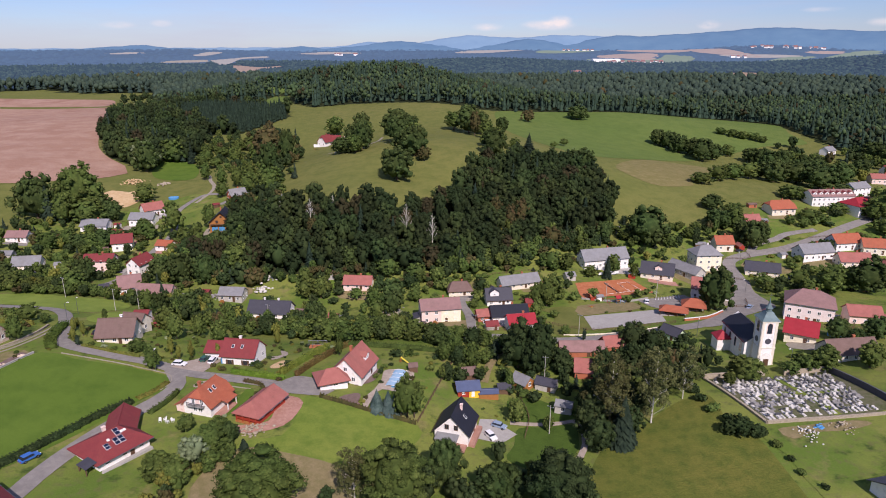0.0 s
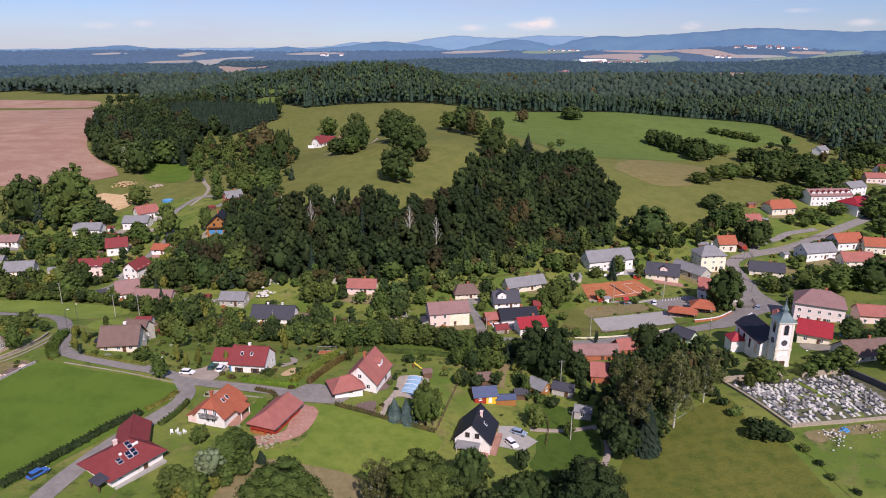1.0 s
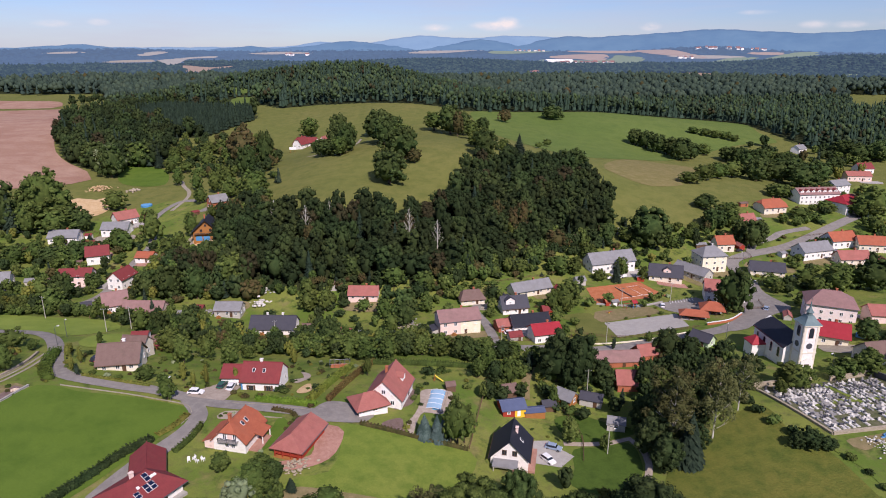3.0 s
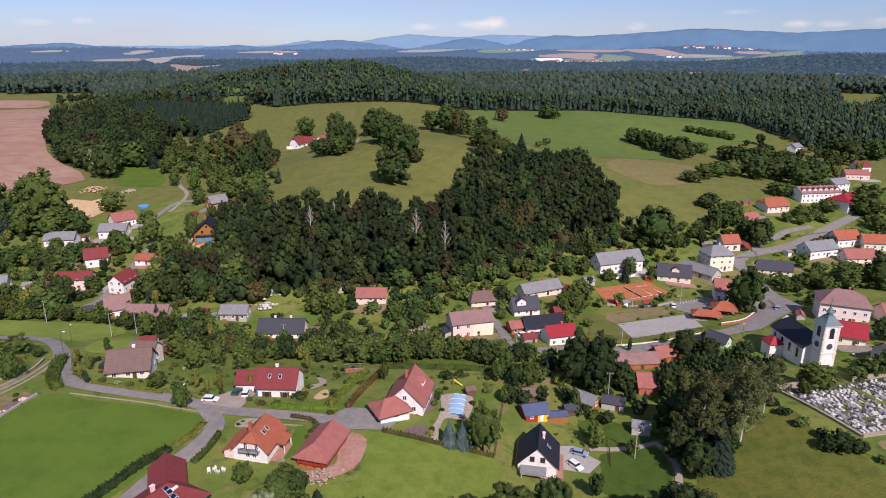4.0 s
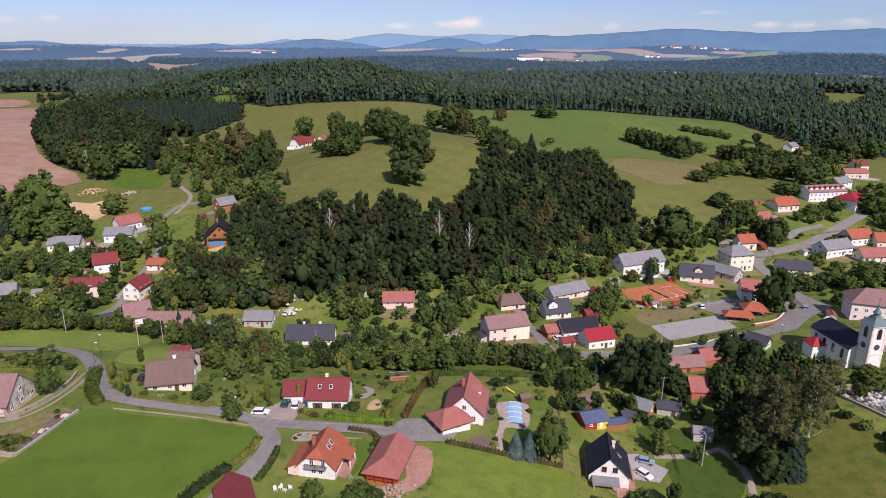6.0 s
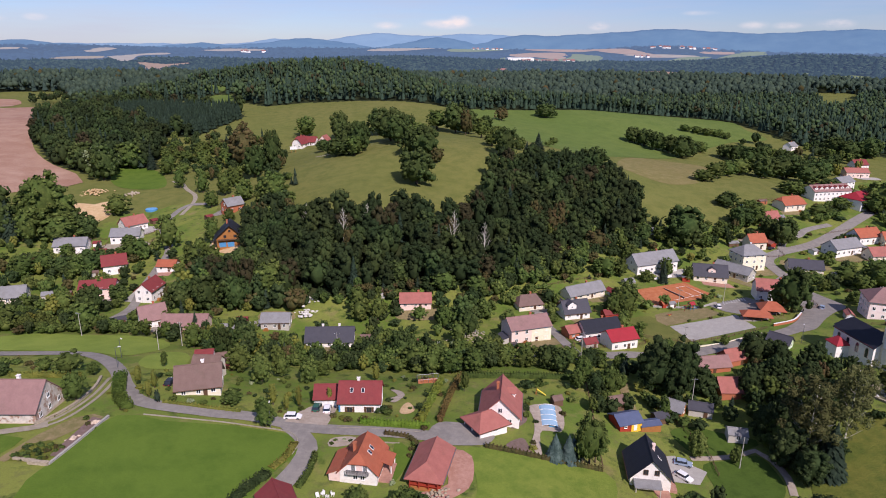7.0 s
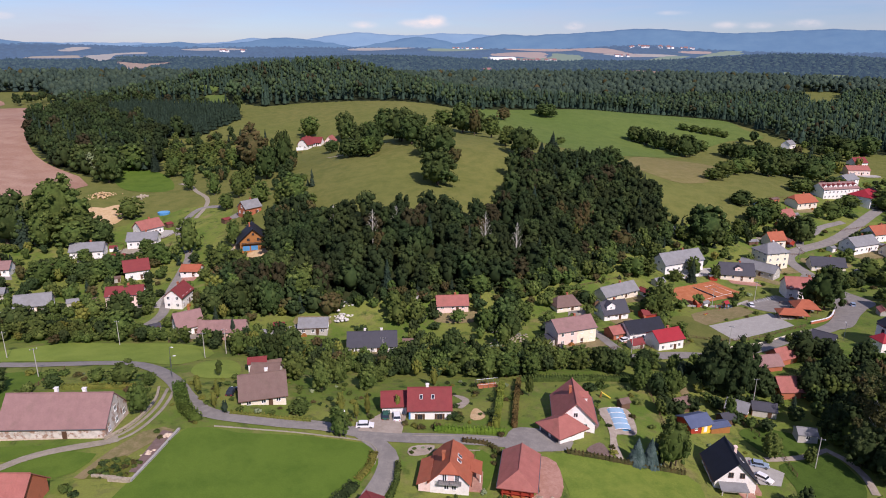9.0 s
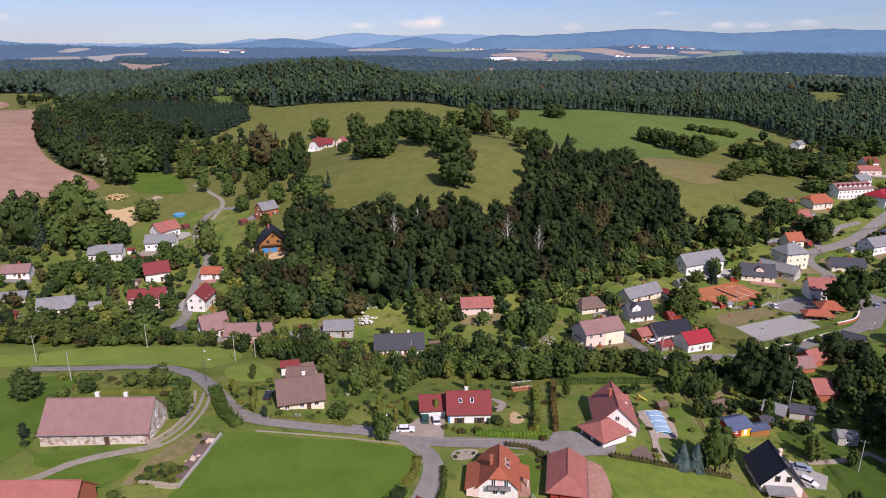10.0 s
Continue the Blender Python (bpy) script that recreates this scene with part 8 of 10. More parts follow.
def church(x, y, yaw):
    e = thing("church", x, y, yaw, "white village church with black roof and green spire", "church")
    w, h = 2.4, 15.2
    bm = bmesh.new()
    box(bm, -w, -w, -3, w, w, h)
    tower = part("tower", bm, WHITE, e, "white plastered bell tower")
    for z, o, t in ((6.2, 0.18, 0.35), (h - 0.1, 0.4, 0.4), (0.4, 0.15, 0.5)):
        bm = bmesh.new()
        box(bm, -w - o, -w - o, z, w + o, w + o, z + t)
        part("cornice", bm, CREAM, tower)
    for k in range(4):
        r = pose(0, 0, 0, 0, 0, 90 * k)
        arch_window(tower, r @ pose(0, -w, 11.2), 1.5, 3.4)
        disc(tower, "clock_face", r @ pose(0, -w, 8.6), 0.95, 0.09, STONE_DARK, "round dark clock face")
        for sx in (-1, 1):
            bm = bmesh.new()
            box(bm, -0.35, -0.1, 0, 0.35, 0.05, h - 0.2)
            o = part("pilaster", bm, CREAM, tower)
            o.matrix_basis = r @ pose(sx * (w - 0.4), -w, 0)
    # gabled portal on the south face
    bm = bmesh.new()
    v = [bm.verts.new(p) for p in ((-1.9, 0, 0), (1.9, 0, 0), (1.9, 0, 3.8), (0, 0, 4.9), (-1.9, 0, 3.8))]
    f = bm.faces.new(v)
    q = bmesh.ops.extrude_face_region(bm, geom=[f])
    bmesh.ops.translate(bm, vec=(0, -0.4, 0), verts=[u for u in q["geom"] if isinstance(u, bmesh.types.BMVert)])
    o = part("portal", bm, WHITE, tower)
    o.matrix_basis = pose(0, 0, 0, 0, 0, -90) @ pose(0, -w, 0)
    door(tower, pose(0, 0, 0, 0, 0, -90) @ pose(0, -w - 0.42, 0.1), 1.6, 2.6)
    # bell-cast roof, lantern and spike
    bm = bmesh.new()
    prof = [(w + 0.55, h + 0.3), (w * 0.86, h + 1.1), (w * 0.6, h + 1.9), (w * 0.42, h + 2.7)]
    rings = [[bm.verts.new((sx * r_, sy * r_, z)) for sx, sy in ((-1, -1), (1, -1), (1, 1), (-1, 1))] for r_, z in prof]
    for a, b in zip(rings, rings[1:]):
        for i in range(4):
            bm.faces.new((a[i], a[(i + 1) % 4], b[(i + 1) % 4], b[i]))
    bm.faces.new(rings[-1])
    bm.faces.new(rings[0][::-1])
    spire = part("spire", bm, R_COPPER, e, "grey-green copper bell-cast spire")
    bm = bmesh.new()
    tube(bm, (0, 0, h + 2.6), (0, 0, h + 3.6), 0.95, 0.85, 8)
    tube(bm, (0, 0, h + 3.6), (0, 0, h + 3.8), 1.2, 1.15, 8)
    tube(bm, (0, 0, h + 3.8), (0, 0, h + 5.2), 1.05, 0.3, 8)
    tube(bm, (0, 0, h + 5.2), (0, 0, h + 7.2), 0.3, 0.05, 8)
    part("lantern", bm, R_COPPER, spire)
    bm = bmesh.new()
    tube(bm, (0, 0, h + 7.1), (0, 0, h + 8.4), 0.06, 0.05, 5)
    box(bm, -0.05, -0.4, h + 7.8, 0.05, 0.4, h + 7.92)
    part("cross", bm, METAL, spire)
    # nave
    nx, L, W, ev, rd = w + 8.4, 16.8, 9.4, 6.4, 10.0
    nave = part("nave", body_bm(L, W, ev, rd, 0.0), WHITE, e, "white nave wall")
    nave.matrix_basis = pose(nx, 0, 0)
    o = part("nave_roof", roof_bm(L, W, ev, rd, 0.45, 0.5, 2.0), R_BLACK, e, "black slate roof with a rusty edge")
    o.matrix_basis = pose(nx, 0, 0)
    for sd, yw in ((-1, 0), (1, 180)):
        for i in range(4):
            arch_window(nave, pose(0, 0, 0, 0, 0, yw) @ pose(-6.0 + 4.0 * i, -W / 2, 1.9), 1.2, 3.2, "tall arched nave window")
    for yy in (W / 2 + 0.3, -W / 2 - 0.3):
        bm = bmesh.new()
        box(bm, -L / 2, yy - 0.12, ev - 0.5, L / 2, yy + 0.12, ev - 0.25)
        o = part("gutter", bm, R_RED, e)
        o.matrix_basis = pose(nx, 0, 0)
    # apse and sacristy
    bm = bmesh.new()
    tube(bm, (0, 0, -2), (0, 0, 5.8), 3.6, 3.6, 8)
    o = part("apse", bm, WHITE, e)
    o.matrix_basis = pose(nx + L / 2, 0, 0)
    bm = bmesh.new()
    tube(bm, (0, 0, 5.8), (0, 0, 8.4), 4.0, 0.4, 8)
    o = part("apse_roof", bm, R_BLACK, e)
    o.matrix_basis = pose(nx + L / 2, 0, 0)
    bm = bmesh.new()
    box(bm, -2.4, -2.2, -2, 2.4, 2.2, 3.0)
    o = part("sacristy", bm, WHITE, e)
    o.matrix_basis = pose(nx + 3.5, W / 2 + 2.2, 0)
    o = part("sacristy_roof", roof_bm(4.8, 4.4, 3.1, 5.0, 0.35, 1.0, 2.3), R_BRIGHT, e, "bright red hipped roof")
    o.matrix_basis = pose(nx + 3.5, W / 2 + 2.2, 0)
    for u in (0, 6, 12, 18):
        TAKEN.append((x + u * math.cos(radians(yaw)), y + u * math.sin(radians(yaw)), 6))


church(101.4, 185.7, 90)


# ---- cemetery ----
def stone_wall(pts, height, width, mat, label, name="wall", cap=None):
    """A wall that follows the land, with a coping."""
    line = smooth_line(pts, 2.0) if len(pts) > 2 else [np.array(pts[0]) * (1 - t) + np.array(pts[1]) * t for t in np.linspace(0, 1, 1 + int(math.dist(*pts) / 2))]
    e = thing(name, line[0][0], line[0][1], 0, label, "wall")
    o = np.array((line[0][0], line[0][1], lz(*line[0])))
    for nm, z0, z1, ww, m in (("masonry", -0.8, height, width, mat), ("coping", height, height + 0.12, width + 0.16, cap or mat)):
        bm = bmesh.new()
        prev = None
        for i, p in enumerate(line):
            d = line[min(i + 1, len(line) - 1)] - line[max(i - 1, 0)]
            n = np.array((-d[1], d[0])) / np.linalg.norm(d) * ww / 2
            z = lz(*p)
            ring = [bm.verts.new(Vector((p[0] + s * n[0], p[1] + s * n[1], z + zz)) - Vector(o)) for s, zz in ((-1, z0), (1, z0), (1, z1), (-1, z1))]
            if prev:
                for k in range(4):
                    bm.faces.new((prev[k], prev[(k + 1) % 4], ring[(k + 1) % 4], ring[k]))
            else:
                bm.faces.new(ring)
            prev = ring
        bm.faces.new(prev[::-1])
        part(nm, bm, m, e)
    return e


stone_wall([(76.7, 169.2), (95.9, 172.4)], 1.5, 0.5, WALL_STONE, "pale rubble cemetery wall", "cemetery_wall")
stone_wall([(101.9, 172.8), (115.2, 174.2)], 1.5, 0.5, WALL_STONE, "pale rubble cemetery wall", "cemetery_wall")
stone_wall([(115.2, 174.2), (118.7, 149.6)], 1.8, 0.4, STONE_DARK, "dark grey cemetery wall", "cemetery_wall")
stone_wall([(76.7, 169.2), (79.5, 156.3), (82.6, 143.4)], 0.5, 0.5, WALL_STONE, "low stone edge of the cemetery", "cemetery_wall")
stone_wall([(82.6, 143.4), (100.8, 144.2), (113.8, 145.1)], 0.7, 0.5, WALL_STONE, "low front wall of the cemetery", "cemetery_wall")
drape("grass_strip", [(96.4, 171.4), (98.4, 171.8), (103.2, 146.2), (101.2, 145.7)], LAWN, 0.16, 2, False, label="narrow grass strip between graves", category="grass")
drape("grass_strip", [(86.2, 158.2), (86.8, 156.3), (112.7, 158.7), (112.3, 160.7)], LAWN, 0.18, 2, False, label="narrow grass strip between graves", category="grass")


def grave_parts():
    kinds = []
    rng = random.Random(5)
    for i in range(9):
        slab, stone = bmesh.new(), bmesh.new()
        w, l = rng.choice((0.75, 0.9, 1.0, 1.6)), rng.uniform(1.4, 1.9)
        box(slab, -w / 2, -l / 2, -0.5, w / 2, l / 2, 0.22)
        box(slab, -w / 2 + 0.12, -l / 2 + 0.12, 0.22, w / 2 - 0.12, l / 2 - 0.12, 0.34)
        hh = rng.uniform(0.5, 1.0)
        if i % 3 == 0:
            box(stone, -w / 2 + 0.05, l / 2 - 0.3, 0.2, w / 2 - 0.05, l / 2 - 0.05, hh)
        elif i % 3 == 1:
            pts = [(-w / 2 + 0.1, 0.2), (w / 2 - 0.1, 0.2), (w / 2 - 0.1, hh * 0.8), (0, hh), (-w / 2 + 0.1, hh * 0.8)]
            f = stone.faces.new([stone.verts.new((x, l / 2 - 0.3, z)) for x, z in pts])
            q = bmesh.ops.extrude_face_region(stone, geom=[f])
            bmesh.ops.translate(stone, vec=(0, 0.22, 0), verts=[v for v in q["geom"] if isinstance(v, bmesh.types.BMVert)])
        else:
            box(stone, -0.3, l / 2 - 0.5, 0.2, 0.3, l / 2 - 0.05, 0.6)
            box(stone, -0.09, l / 2 - 0.34, 0.6, 0.09, l / 2 - 0.18, hh + 0.35)
            box(stone, -0.32, l / 2 - 0.33, hh, 0.32, l / 2 - 0.19, hh + 0.18)
        ms = ((STONE_PALE, STONE_DARK), (STONE_GREY, STONE_GREY), (STONE_PALE, STONE_PALE))[i // 3]
        kinds.append((bm_mesh("slab", slab, ms[0]), bm_mesh("headstone", stone, ms[1])))
    return kinds


def graves():
    kinds = grave_parts()
    rng = random.Random(8)
    labels = ("grave with a pale slab and dark headstone", "grey granite grave with a headstone", "pale stone grave with a headstone")
    A, B, C, D = np.array((78.4, 167.2)), np.array((114, 172)), np.array((83.4, 144.4)), np.array((113.5, 147.4))
    rows, n = 12, 0
    for r in range(rows):
        v = (r + 0.45) / rows
        a, b = A * (1 - v) + C * v, B * (1 - v) + D * v
        k = int(np.linalg.norm(b - a) / 1.36)
        for i in range(k):
            u = (i + rng.uniform(0.35, 0.65)) / k
            p = a * (1 - u) + b * u
            if rng.random() < 0.2 or 0.5 < u < 0.545 or abs(v - 0.5) < 0.02:
                continue
            q = rng.randrange(9)
            e = thing("grave", p[0], p[1], 8 + rng.uniform(-5, 5), labels[q // 3], "grave", "graves in the cemetery")
            part("slab", kinds[q][0], None, e)
            part("headstone", kinds[q][1], None, e)
            n += 1


graves()


# ---- cars ----
def car(x, y, yaw, paint, label, length=4.3, tall=1.45):
    """A parked car: body, glasshouse, windows, wheels, lamps."""
    e = thing("car", x, y, yaw, label, "car", "parked cars")
    w = 0.88
    L = length / 2
    bm = bmesh.new()
    prof = [(-L, 0.35), (-L + 0.05, 0.8), (-L + 0.5, 0.92), (L - 1.2, 0.9), (L - 0.12, 0.72), (L, 0.35)]
    a = [bm.verts.new((u, -w, z)) for u, z in prof]
    b = [bm.verts.new((u, w, z)) for u, z in prof]
    bm.faces.new(a), bm.faces.new(b[::-1])
    for i in range(len(prof)):
        j = (i + 1) % len(prof)
        bm.faces.new((a[j], a[i], b[i], b[j]))
    bmesh.ops.bevel(bm, geom=bm.edges[:], offset=0.06, segments=2, affect="EDGES")
    part("body", bm, paint, e)
    for nm, z0, z1, s0, s1, m in (("glasshouse", 0.86, tall - 0.06, 1.0, 0.78, GLASS), ("car_roof", tall - 0.06, tall, 0.78, 0.74, paint)):
        bm = bmesh.new()
        lo = [bm.verts.new((u * s0 - 0.25, v * w * (0.94 if s0 == 1 else 0.8), z0)) for u, v in ((-L * 0.72, -1), (L * 0.55, -1), (L * 0.55, 1), (-L * 0.72, 1))]
        hi = [bm.verts.new((u * s1 - 0.3, v * w * 0.8, z1)) for u, v in ((-L * 0.72, -1), (L * 0.42, -1), (L * 0.42, 1), (-L * 0.72, 1))]
        bm.faces.new(lo[::-1]), bm.faces.new(hi)
        for i in range(4):
            bm.faces.new((lo[i], lo[(i + 1) % 4], hi[(i + 1) % 4], hi[i]))
        part(nm, bm, m, e)
    for u in (-L * 0.62, L * 0.62):
        for v in (-w, w):
            bm = bmesh.new()
            tube(bm, (0, -0.1, 0), (0, 0.1, 0), 0.32, 0.32, 14)
            o = part("wheel", bm, TYRE, e, "black rubber wheel")
            o.matrix_basis = pose(u, v, 0.32)
            bm = bmesh.new()
            tube(bm, (0, -0.115, 0), (0, 0.115, 0), 0.18, 0.18, 10)
            part("rim", bm, METAL, o)
    for v in (-0.6, 0.6):
        for u, nm, m in ((L - 0.1, "headlight", FRAME_WHITE), (-L, "tail_light", R_BRIGHT)):
            bm = bmesh.new()
            box(bm, u - 0.04, v - 0.16, 0.6, u + 0.08, v + 0.16, 0.74)
            part(nm, bm, m, e)
    return e


PAINT_W, PAINT_S, PAINT_D, PAINT_G, PAINT_R, PAINT_B = (plain(n, h, 0.25, 0.0, 0.6, 0.1) for n, h in (("white_paint", "e8e8e8"), ("silver_blue_paint", "8fa0b5"), ("dark_paint", "2b2d33"), ("green_paint", "2f5a4a"), ("red_paint", "a03028"), ("blue_paint", "3a5f98")))
car(15.2, 150.8, -28, PAINT_S, "silver-blue car on the paved driveway")
car(12.6, 145.7, -60, PAINT_W, "white car on the paved driveway")
car(-71.2, 174.2, 80, PAINT_G, "dark green car before the garage")
car(-68.6, 173.4, 86, PAINT_W, "white car before the garage")
car(-76.6, 169.0, -8, PAINT_W, "white car parked by the lane")
car(-108.7, 186.1, 78, PAINT_D, "dark car beside the brown-roofed house")
car(17.4, 226.6, 10, PAINT_W, "white car beside the red-roofed house")
car(94.5, 291.3, -15, PAINT_W, "white van near the clay court", 5.0, 1.9)
car(79.4, 288.7, 12, PAINT_W, "white car near the clay court")
car(153.9, 320.5, 25, PAINT_D, "dark car on the main road")
car(-7.4, 223.0, 80, PAINT_D, "dark car before the pink house")
car(14.3, 190.9, 70, PAINT_R, "old dark red car in a garden")
car(86.8, 255.6, 70, PAINT_W, "white car in the car park")
car(126.1, 246.2, 50, PAINT_S, "silver car at the street corner")


car(-90.4, 120.8, 60, plain("blue_paint", "3f6fb5", 0.25, 0.1, 0.5, 0.1), "blue car parked beside the side lane")


# ---- poles and lamps ----
POLE = plain("concrete_pole", "b9b5ac", 0.8, vary=0.4)


def pole(x, y, h=8.5, arm=True, mat=None):
    e = thing("utility_pole", x, y, (x * 13) % 90 - 45, "pale concrete utility pole", "pole", "utility poles")
    bm = bmesh.new()
    tube(bm, (0, 0, -0.5), (0, 0, h), 0.13, 0.08, 8)
    part("mast", bm, mat or POLE, e)
    if arm:
        bm = bmesh.new()
        box(bm, -0.9, -0.06, h - 0.5, 0.9, 0.06, h - 0.38)
        part("crossarm", bm, METAL, e)
        for u in (-0.8, 0, 0.8):
            bm = bmesh.new()
            tube(bm, (u, 0, h - 0.38), (u, 0, h - 0.15), 0.05, 0.04, 6)
            part("insulator", bm, FRAME_WHITE, e)
    return e


for px, py in ((-177.3, 226.2), (-150.6, 239.5), (-121.3, 221.0), (-116.4, 228.7), (-106.4, 296.2), (92.7, 261.8), (149.4, 244.2), (28.3, 148.3), (69.3, 256.0), (-67.1, 228.9), (-36.0, 208.3), (11.7, 210.9), (49.4, 214.7), (31.1, 176.1), (-160.9, 206.3)):
    pole(px, py)


def lamp_post(x, y, yaw, h=6.0):
    e = thing("street_lamp", x, y, yaw, "slim grey street lamp with a bent arm", "street lamp", "street lamps")
    bm = bmesh.new()
    tube(bm, (0, 0, -0.3), (0, 0, h), 0.09, 0.06, 7)
    tube(bm, (0, 0, h - 0.02), (1.0, 0, h + 0.35), 0.05, 0.04, 6)
    part("mast", bm, METAL, e)
    bm = bmesh.new()
    box(bm, 0.8, -0.14, h + 0.28, 1.5, 0.14, h + 0.44)
    part("lamp_head", bm, FRAME_WHITE, e)


for px, py, a in ((-128.0, 209.0, -40), (-125.3, 198.0, 0), (107.7, 180.2, 200), (105.3, 203.7, 120), (91.1, 211.7, 60), (134.4, 268.5, 180), (148.2, 306.2, 200), (-81.3, 163.9, 90)):
    lamp_post(px, py, a)


# ---- hedges, fences and garden walls ----
hedge([(-45.9, 164.8), (-41.6, 177.5), (-37.4, 190.4)], 1.5, 1.8, HEDGE_LIGHT, "yellow-green clipped hedge between gardens", 5)
hedge([(-41.6, 164.0), (-36.5, 179.2), (-31.1, 194.4)], 1.2, 1.6, HEDGE_BROWN, "brownish clipped hedge between gardens", 6)
hedge([(-107.3, 174.3), (-96.0, 172.2), (-89.1, 171.3)], 0.8, 0.8, LEAF_YELLOW, "low yellow-green hedge along the lane", 10)
hedge([(-150.6, 194.6), (-141.0, 192.6), (-131.8, 190.4)], 1.2, 1.3, LEAF_YELLOW, "yellow-green clipped hedge behind the farmhouse", 12)


def fence(pts, h=1.2, gap=2.2):
    line = smooth_line(pts, gap)
    e = thing("fence", line[0][0], line[0][1], 0, "brown wooden garden fence", "fence")
    o = Vector((line[0][0], line[0][1], lz(*line[0])))
    prev = None
    for p in line:
        q = Vector((p[0], p[1], lz(*p))) - o
        bm = bmesh.new()
        box(bm, q.x - 0.06, q.y - 0.06, q.z - 0.3, q.x + 0.06, q.y + 0.06, q.z + h)
        part("post", bm, DARK_TIMBER, e)
        if prev is not None:
            for z in (0.35, 0.7, 1.05):
                bm = bmesh.new()
                tube(bm, prev + Vector((0, 0, z)), q + Vector((0, 0, z)), 0.045, 0.045, 4)
                part("rail", bm, DARK_TIMBER, e)
        prev = q


fence([(21.6, 146.0), (23.8, 157.8), (19.4, 177.1)])
fence([(33.1, 233.3), (56.2, 220.3), (89.2, 227.7)], 1.1, 2.6)
stone_wall([(-130.1, 151.5), (-124.6, 150.1)], 0.5, 0.4, WALL_STONE, "low dry-stone wall of the terraced garden", "garden_wall")
stone_wall([(-126.6, 190.0), (-125.6, 183.0), (-126.2, 175.4), (-128.4, 169.0), (-131.6, 164.6)], 0.55, 0.45, WALL_STONE, "low pale stone wall beside the farm track", "garden_wall")
fence([(-158.4, 194.6), (-157.4, 203.4), (-156.4, 211.6)])
stone_wall([(93.2, 229.7), (103.4, 232.6), (112.6, 240.5)], 1.0, 0.4, BRICK, "low curved brick wall by the street", "brick_wall", FRAME_WHITE)
stone_wall([(59.4, 258.0), (76.5, 255.9), (88.7, 260.5)], 0.5, 0.6, CONCRETE, "low concrete edge of the court", "concrete_wall")


hedge([(-95.3, 116.0), (-91.9, 124.3), (-88.0, 133.1), (-84.3, 141.0), (-80.2, 146.6)], 2.6, 1.1, LEAF_DARK, "broad olive green hedge along the side lane", 31)
hedge([(-79.4, 148.4), (-76.6, 153.0), (-75.4, 157.4)], 1.8, 0.6, LEAF_YELLOW, "low dry hedge at the lane's corner", 32)
hedge([(-70.6, 152.6), (-71.6, 147.0), (-73.6, 142.0)], 1.2, 1.2, LEAF, "clipped hedge before the orange-roofed house", 33)
hedge([(-60.4, 166.0), (-53.1, 164.1), (-44.6, 162.0)], 1.8, 1.1, FRESH, "bright green clipped hedge along the lane", 34)
hedge([(-32.6, 152.6), (-19.5, 149.1), (-6.9, 146.7)], 0.9, 1.1, LEAF_WARM, "low brownish hedge above the lawn", 35)
hedge([(-31.6, 193.8), (-14.4, 191.1), (4.5, 190.5)], 1.6, 1.7, LEAF, "long clipped hedge behind the garden", 36)
hedge([(-122.0, 190.6), (-119.8, 182.6), (-117.4, 175.6), (-114.2, 170.8)], 3.0, 1.7, HEDGE_GREEN, "broad green hedge at the lane's bend", 37)
hedge([(-55.0, 159.8), (-50.0, 157.6), (-47.6, 153.0)], 1.0, 0.9, LEAF_WARM, "brownish hedge at the garden corner", 38)
fence([(-6.4, 147.5), (0.4, 172.8), (5.0, 190.1)])


# ---- garden things ----
def pool(x, y, yaw):
    e = thing("swimming_pool", x, y, yaw, "garden pool under a pale blue arched cover", "pool")
    bm = bmesh.new()
    box(bm, -5.5, -2.6, -0.6, 5.5, 2.6, 0.24)
    part("rim", bm, BEIGE, e)
    bm = bmesh.new()
    box(bm, -4.9, -2.0, 0.24, 4.9, 2.0, 0.28)
    part("water", bm, plain("pool_water", "6fb4dc", 0.08, 0, 0.6, 0.15), e, "pale blue water")
    film = plain("cover_sheet", "9dbfd6", 0.25, 0, 0.6, 0.2)
    pts = [(2.1 * math.cos(a), 0.26 + 0.6 * math.sin(a)) for a in np.linspace(0, math.pi, 11)]
    for i in range(4):
        u = -4.9 + i * 2.45
        bm = bmesh.new()
        k = 1.0 - 0.04 * i
        v = [[bm.verts.new((uu, p * k, z * k)) for p, z in pts] for uu in (u + 0.04, u + 2.41)]
        for n in range(10):
            bm.faces.new((v[0][n], v[0][n + 1], v[1][n + 1], v[1][n]))
        q = bmesh.ops.extrude_face_region(bm, geom=bm.faces[:])
        bmesh.ops.translate(bm, vec=(0, 0, -0.04), verts=[w for w in q["geom"] if isinstance(w, bmesh.types.BMVert)])
        part("cover_segment", bm, film, e, "pale blue translucent cover sheet")
    for i in range(5):
        u = -4.9 + i * 2.45
        bm = bmesh.new()
        for (a, z), (b, zz) in zip(pts, pts[1:]):
            tube(bm, (u, a, z), (u, b, zz), 0.06, 0.06, 4)
        part("rib", bm, FRAME_WHITE, e)


pool(-13.4, 167.0, 77)


def slide(x, y, yaw):
    e = thing("garden_slide", x, y, yaw, "yellow plastic slide on a timber frame", "slide")
    block("chute", e, pose(0, 0, 0.9, 0, 32, 0), -1.5, -0.25, 0, 1.5, 0.25, 0.12, plain("yellow_plastic", "e8d24a", 0.4))
    for sx in (-1, 1):
        block("leg", e, pose(-1.2, sx * 0.3, 0), -0.06, -0.06, -0.2, 0.06, 0.06, 1.9, TIMBER)
    block("ladder", e, pose(-1.6, 0, 0, 0, 12, 0), -0.05, -0.3, -0.2, 0.05, 0.3, 1.8, TIMBER)


slide(-11.7, 178.8, -20)


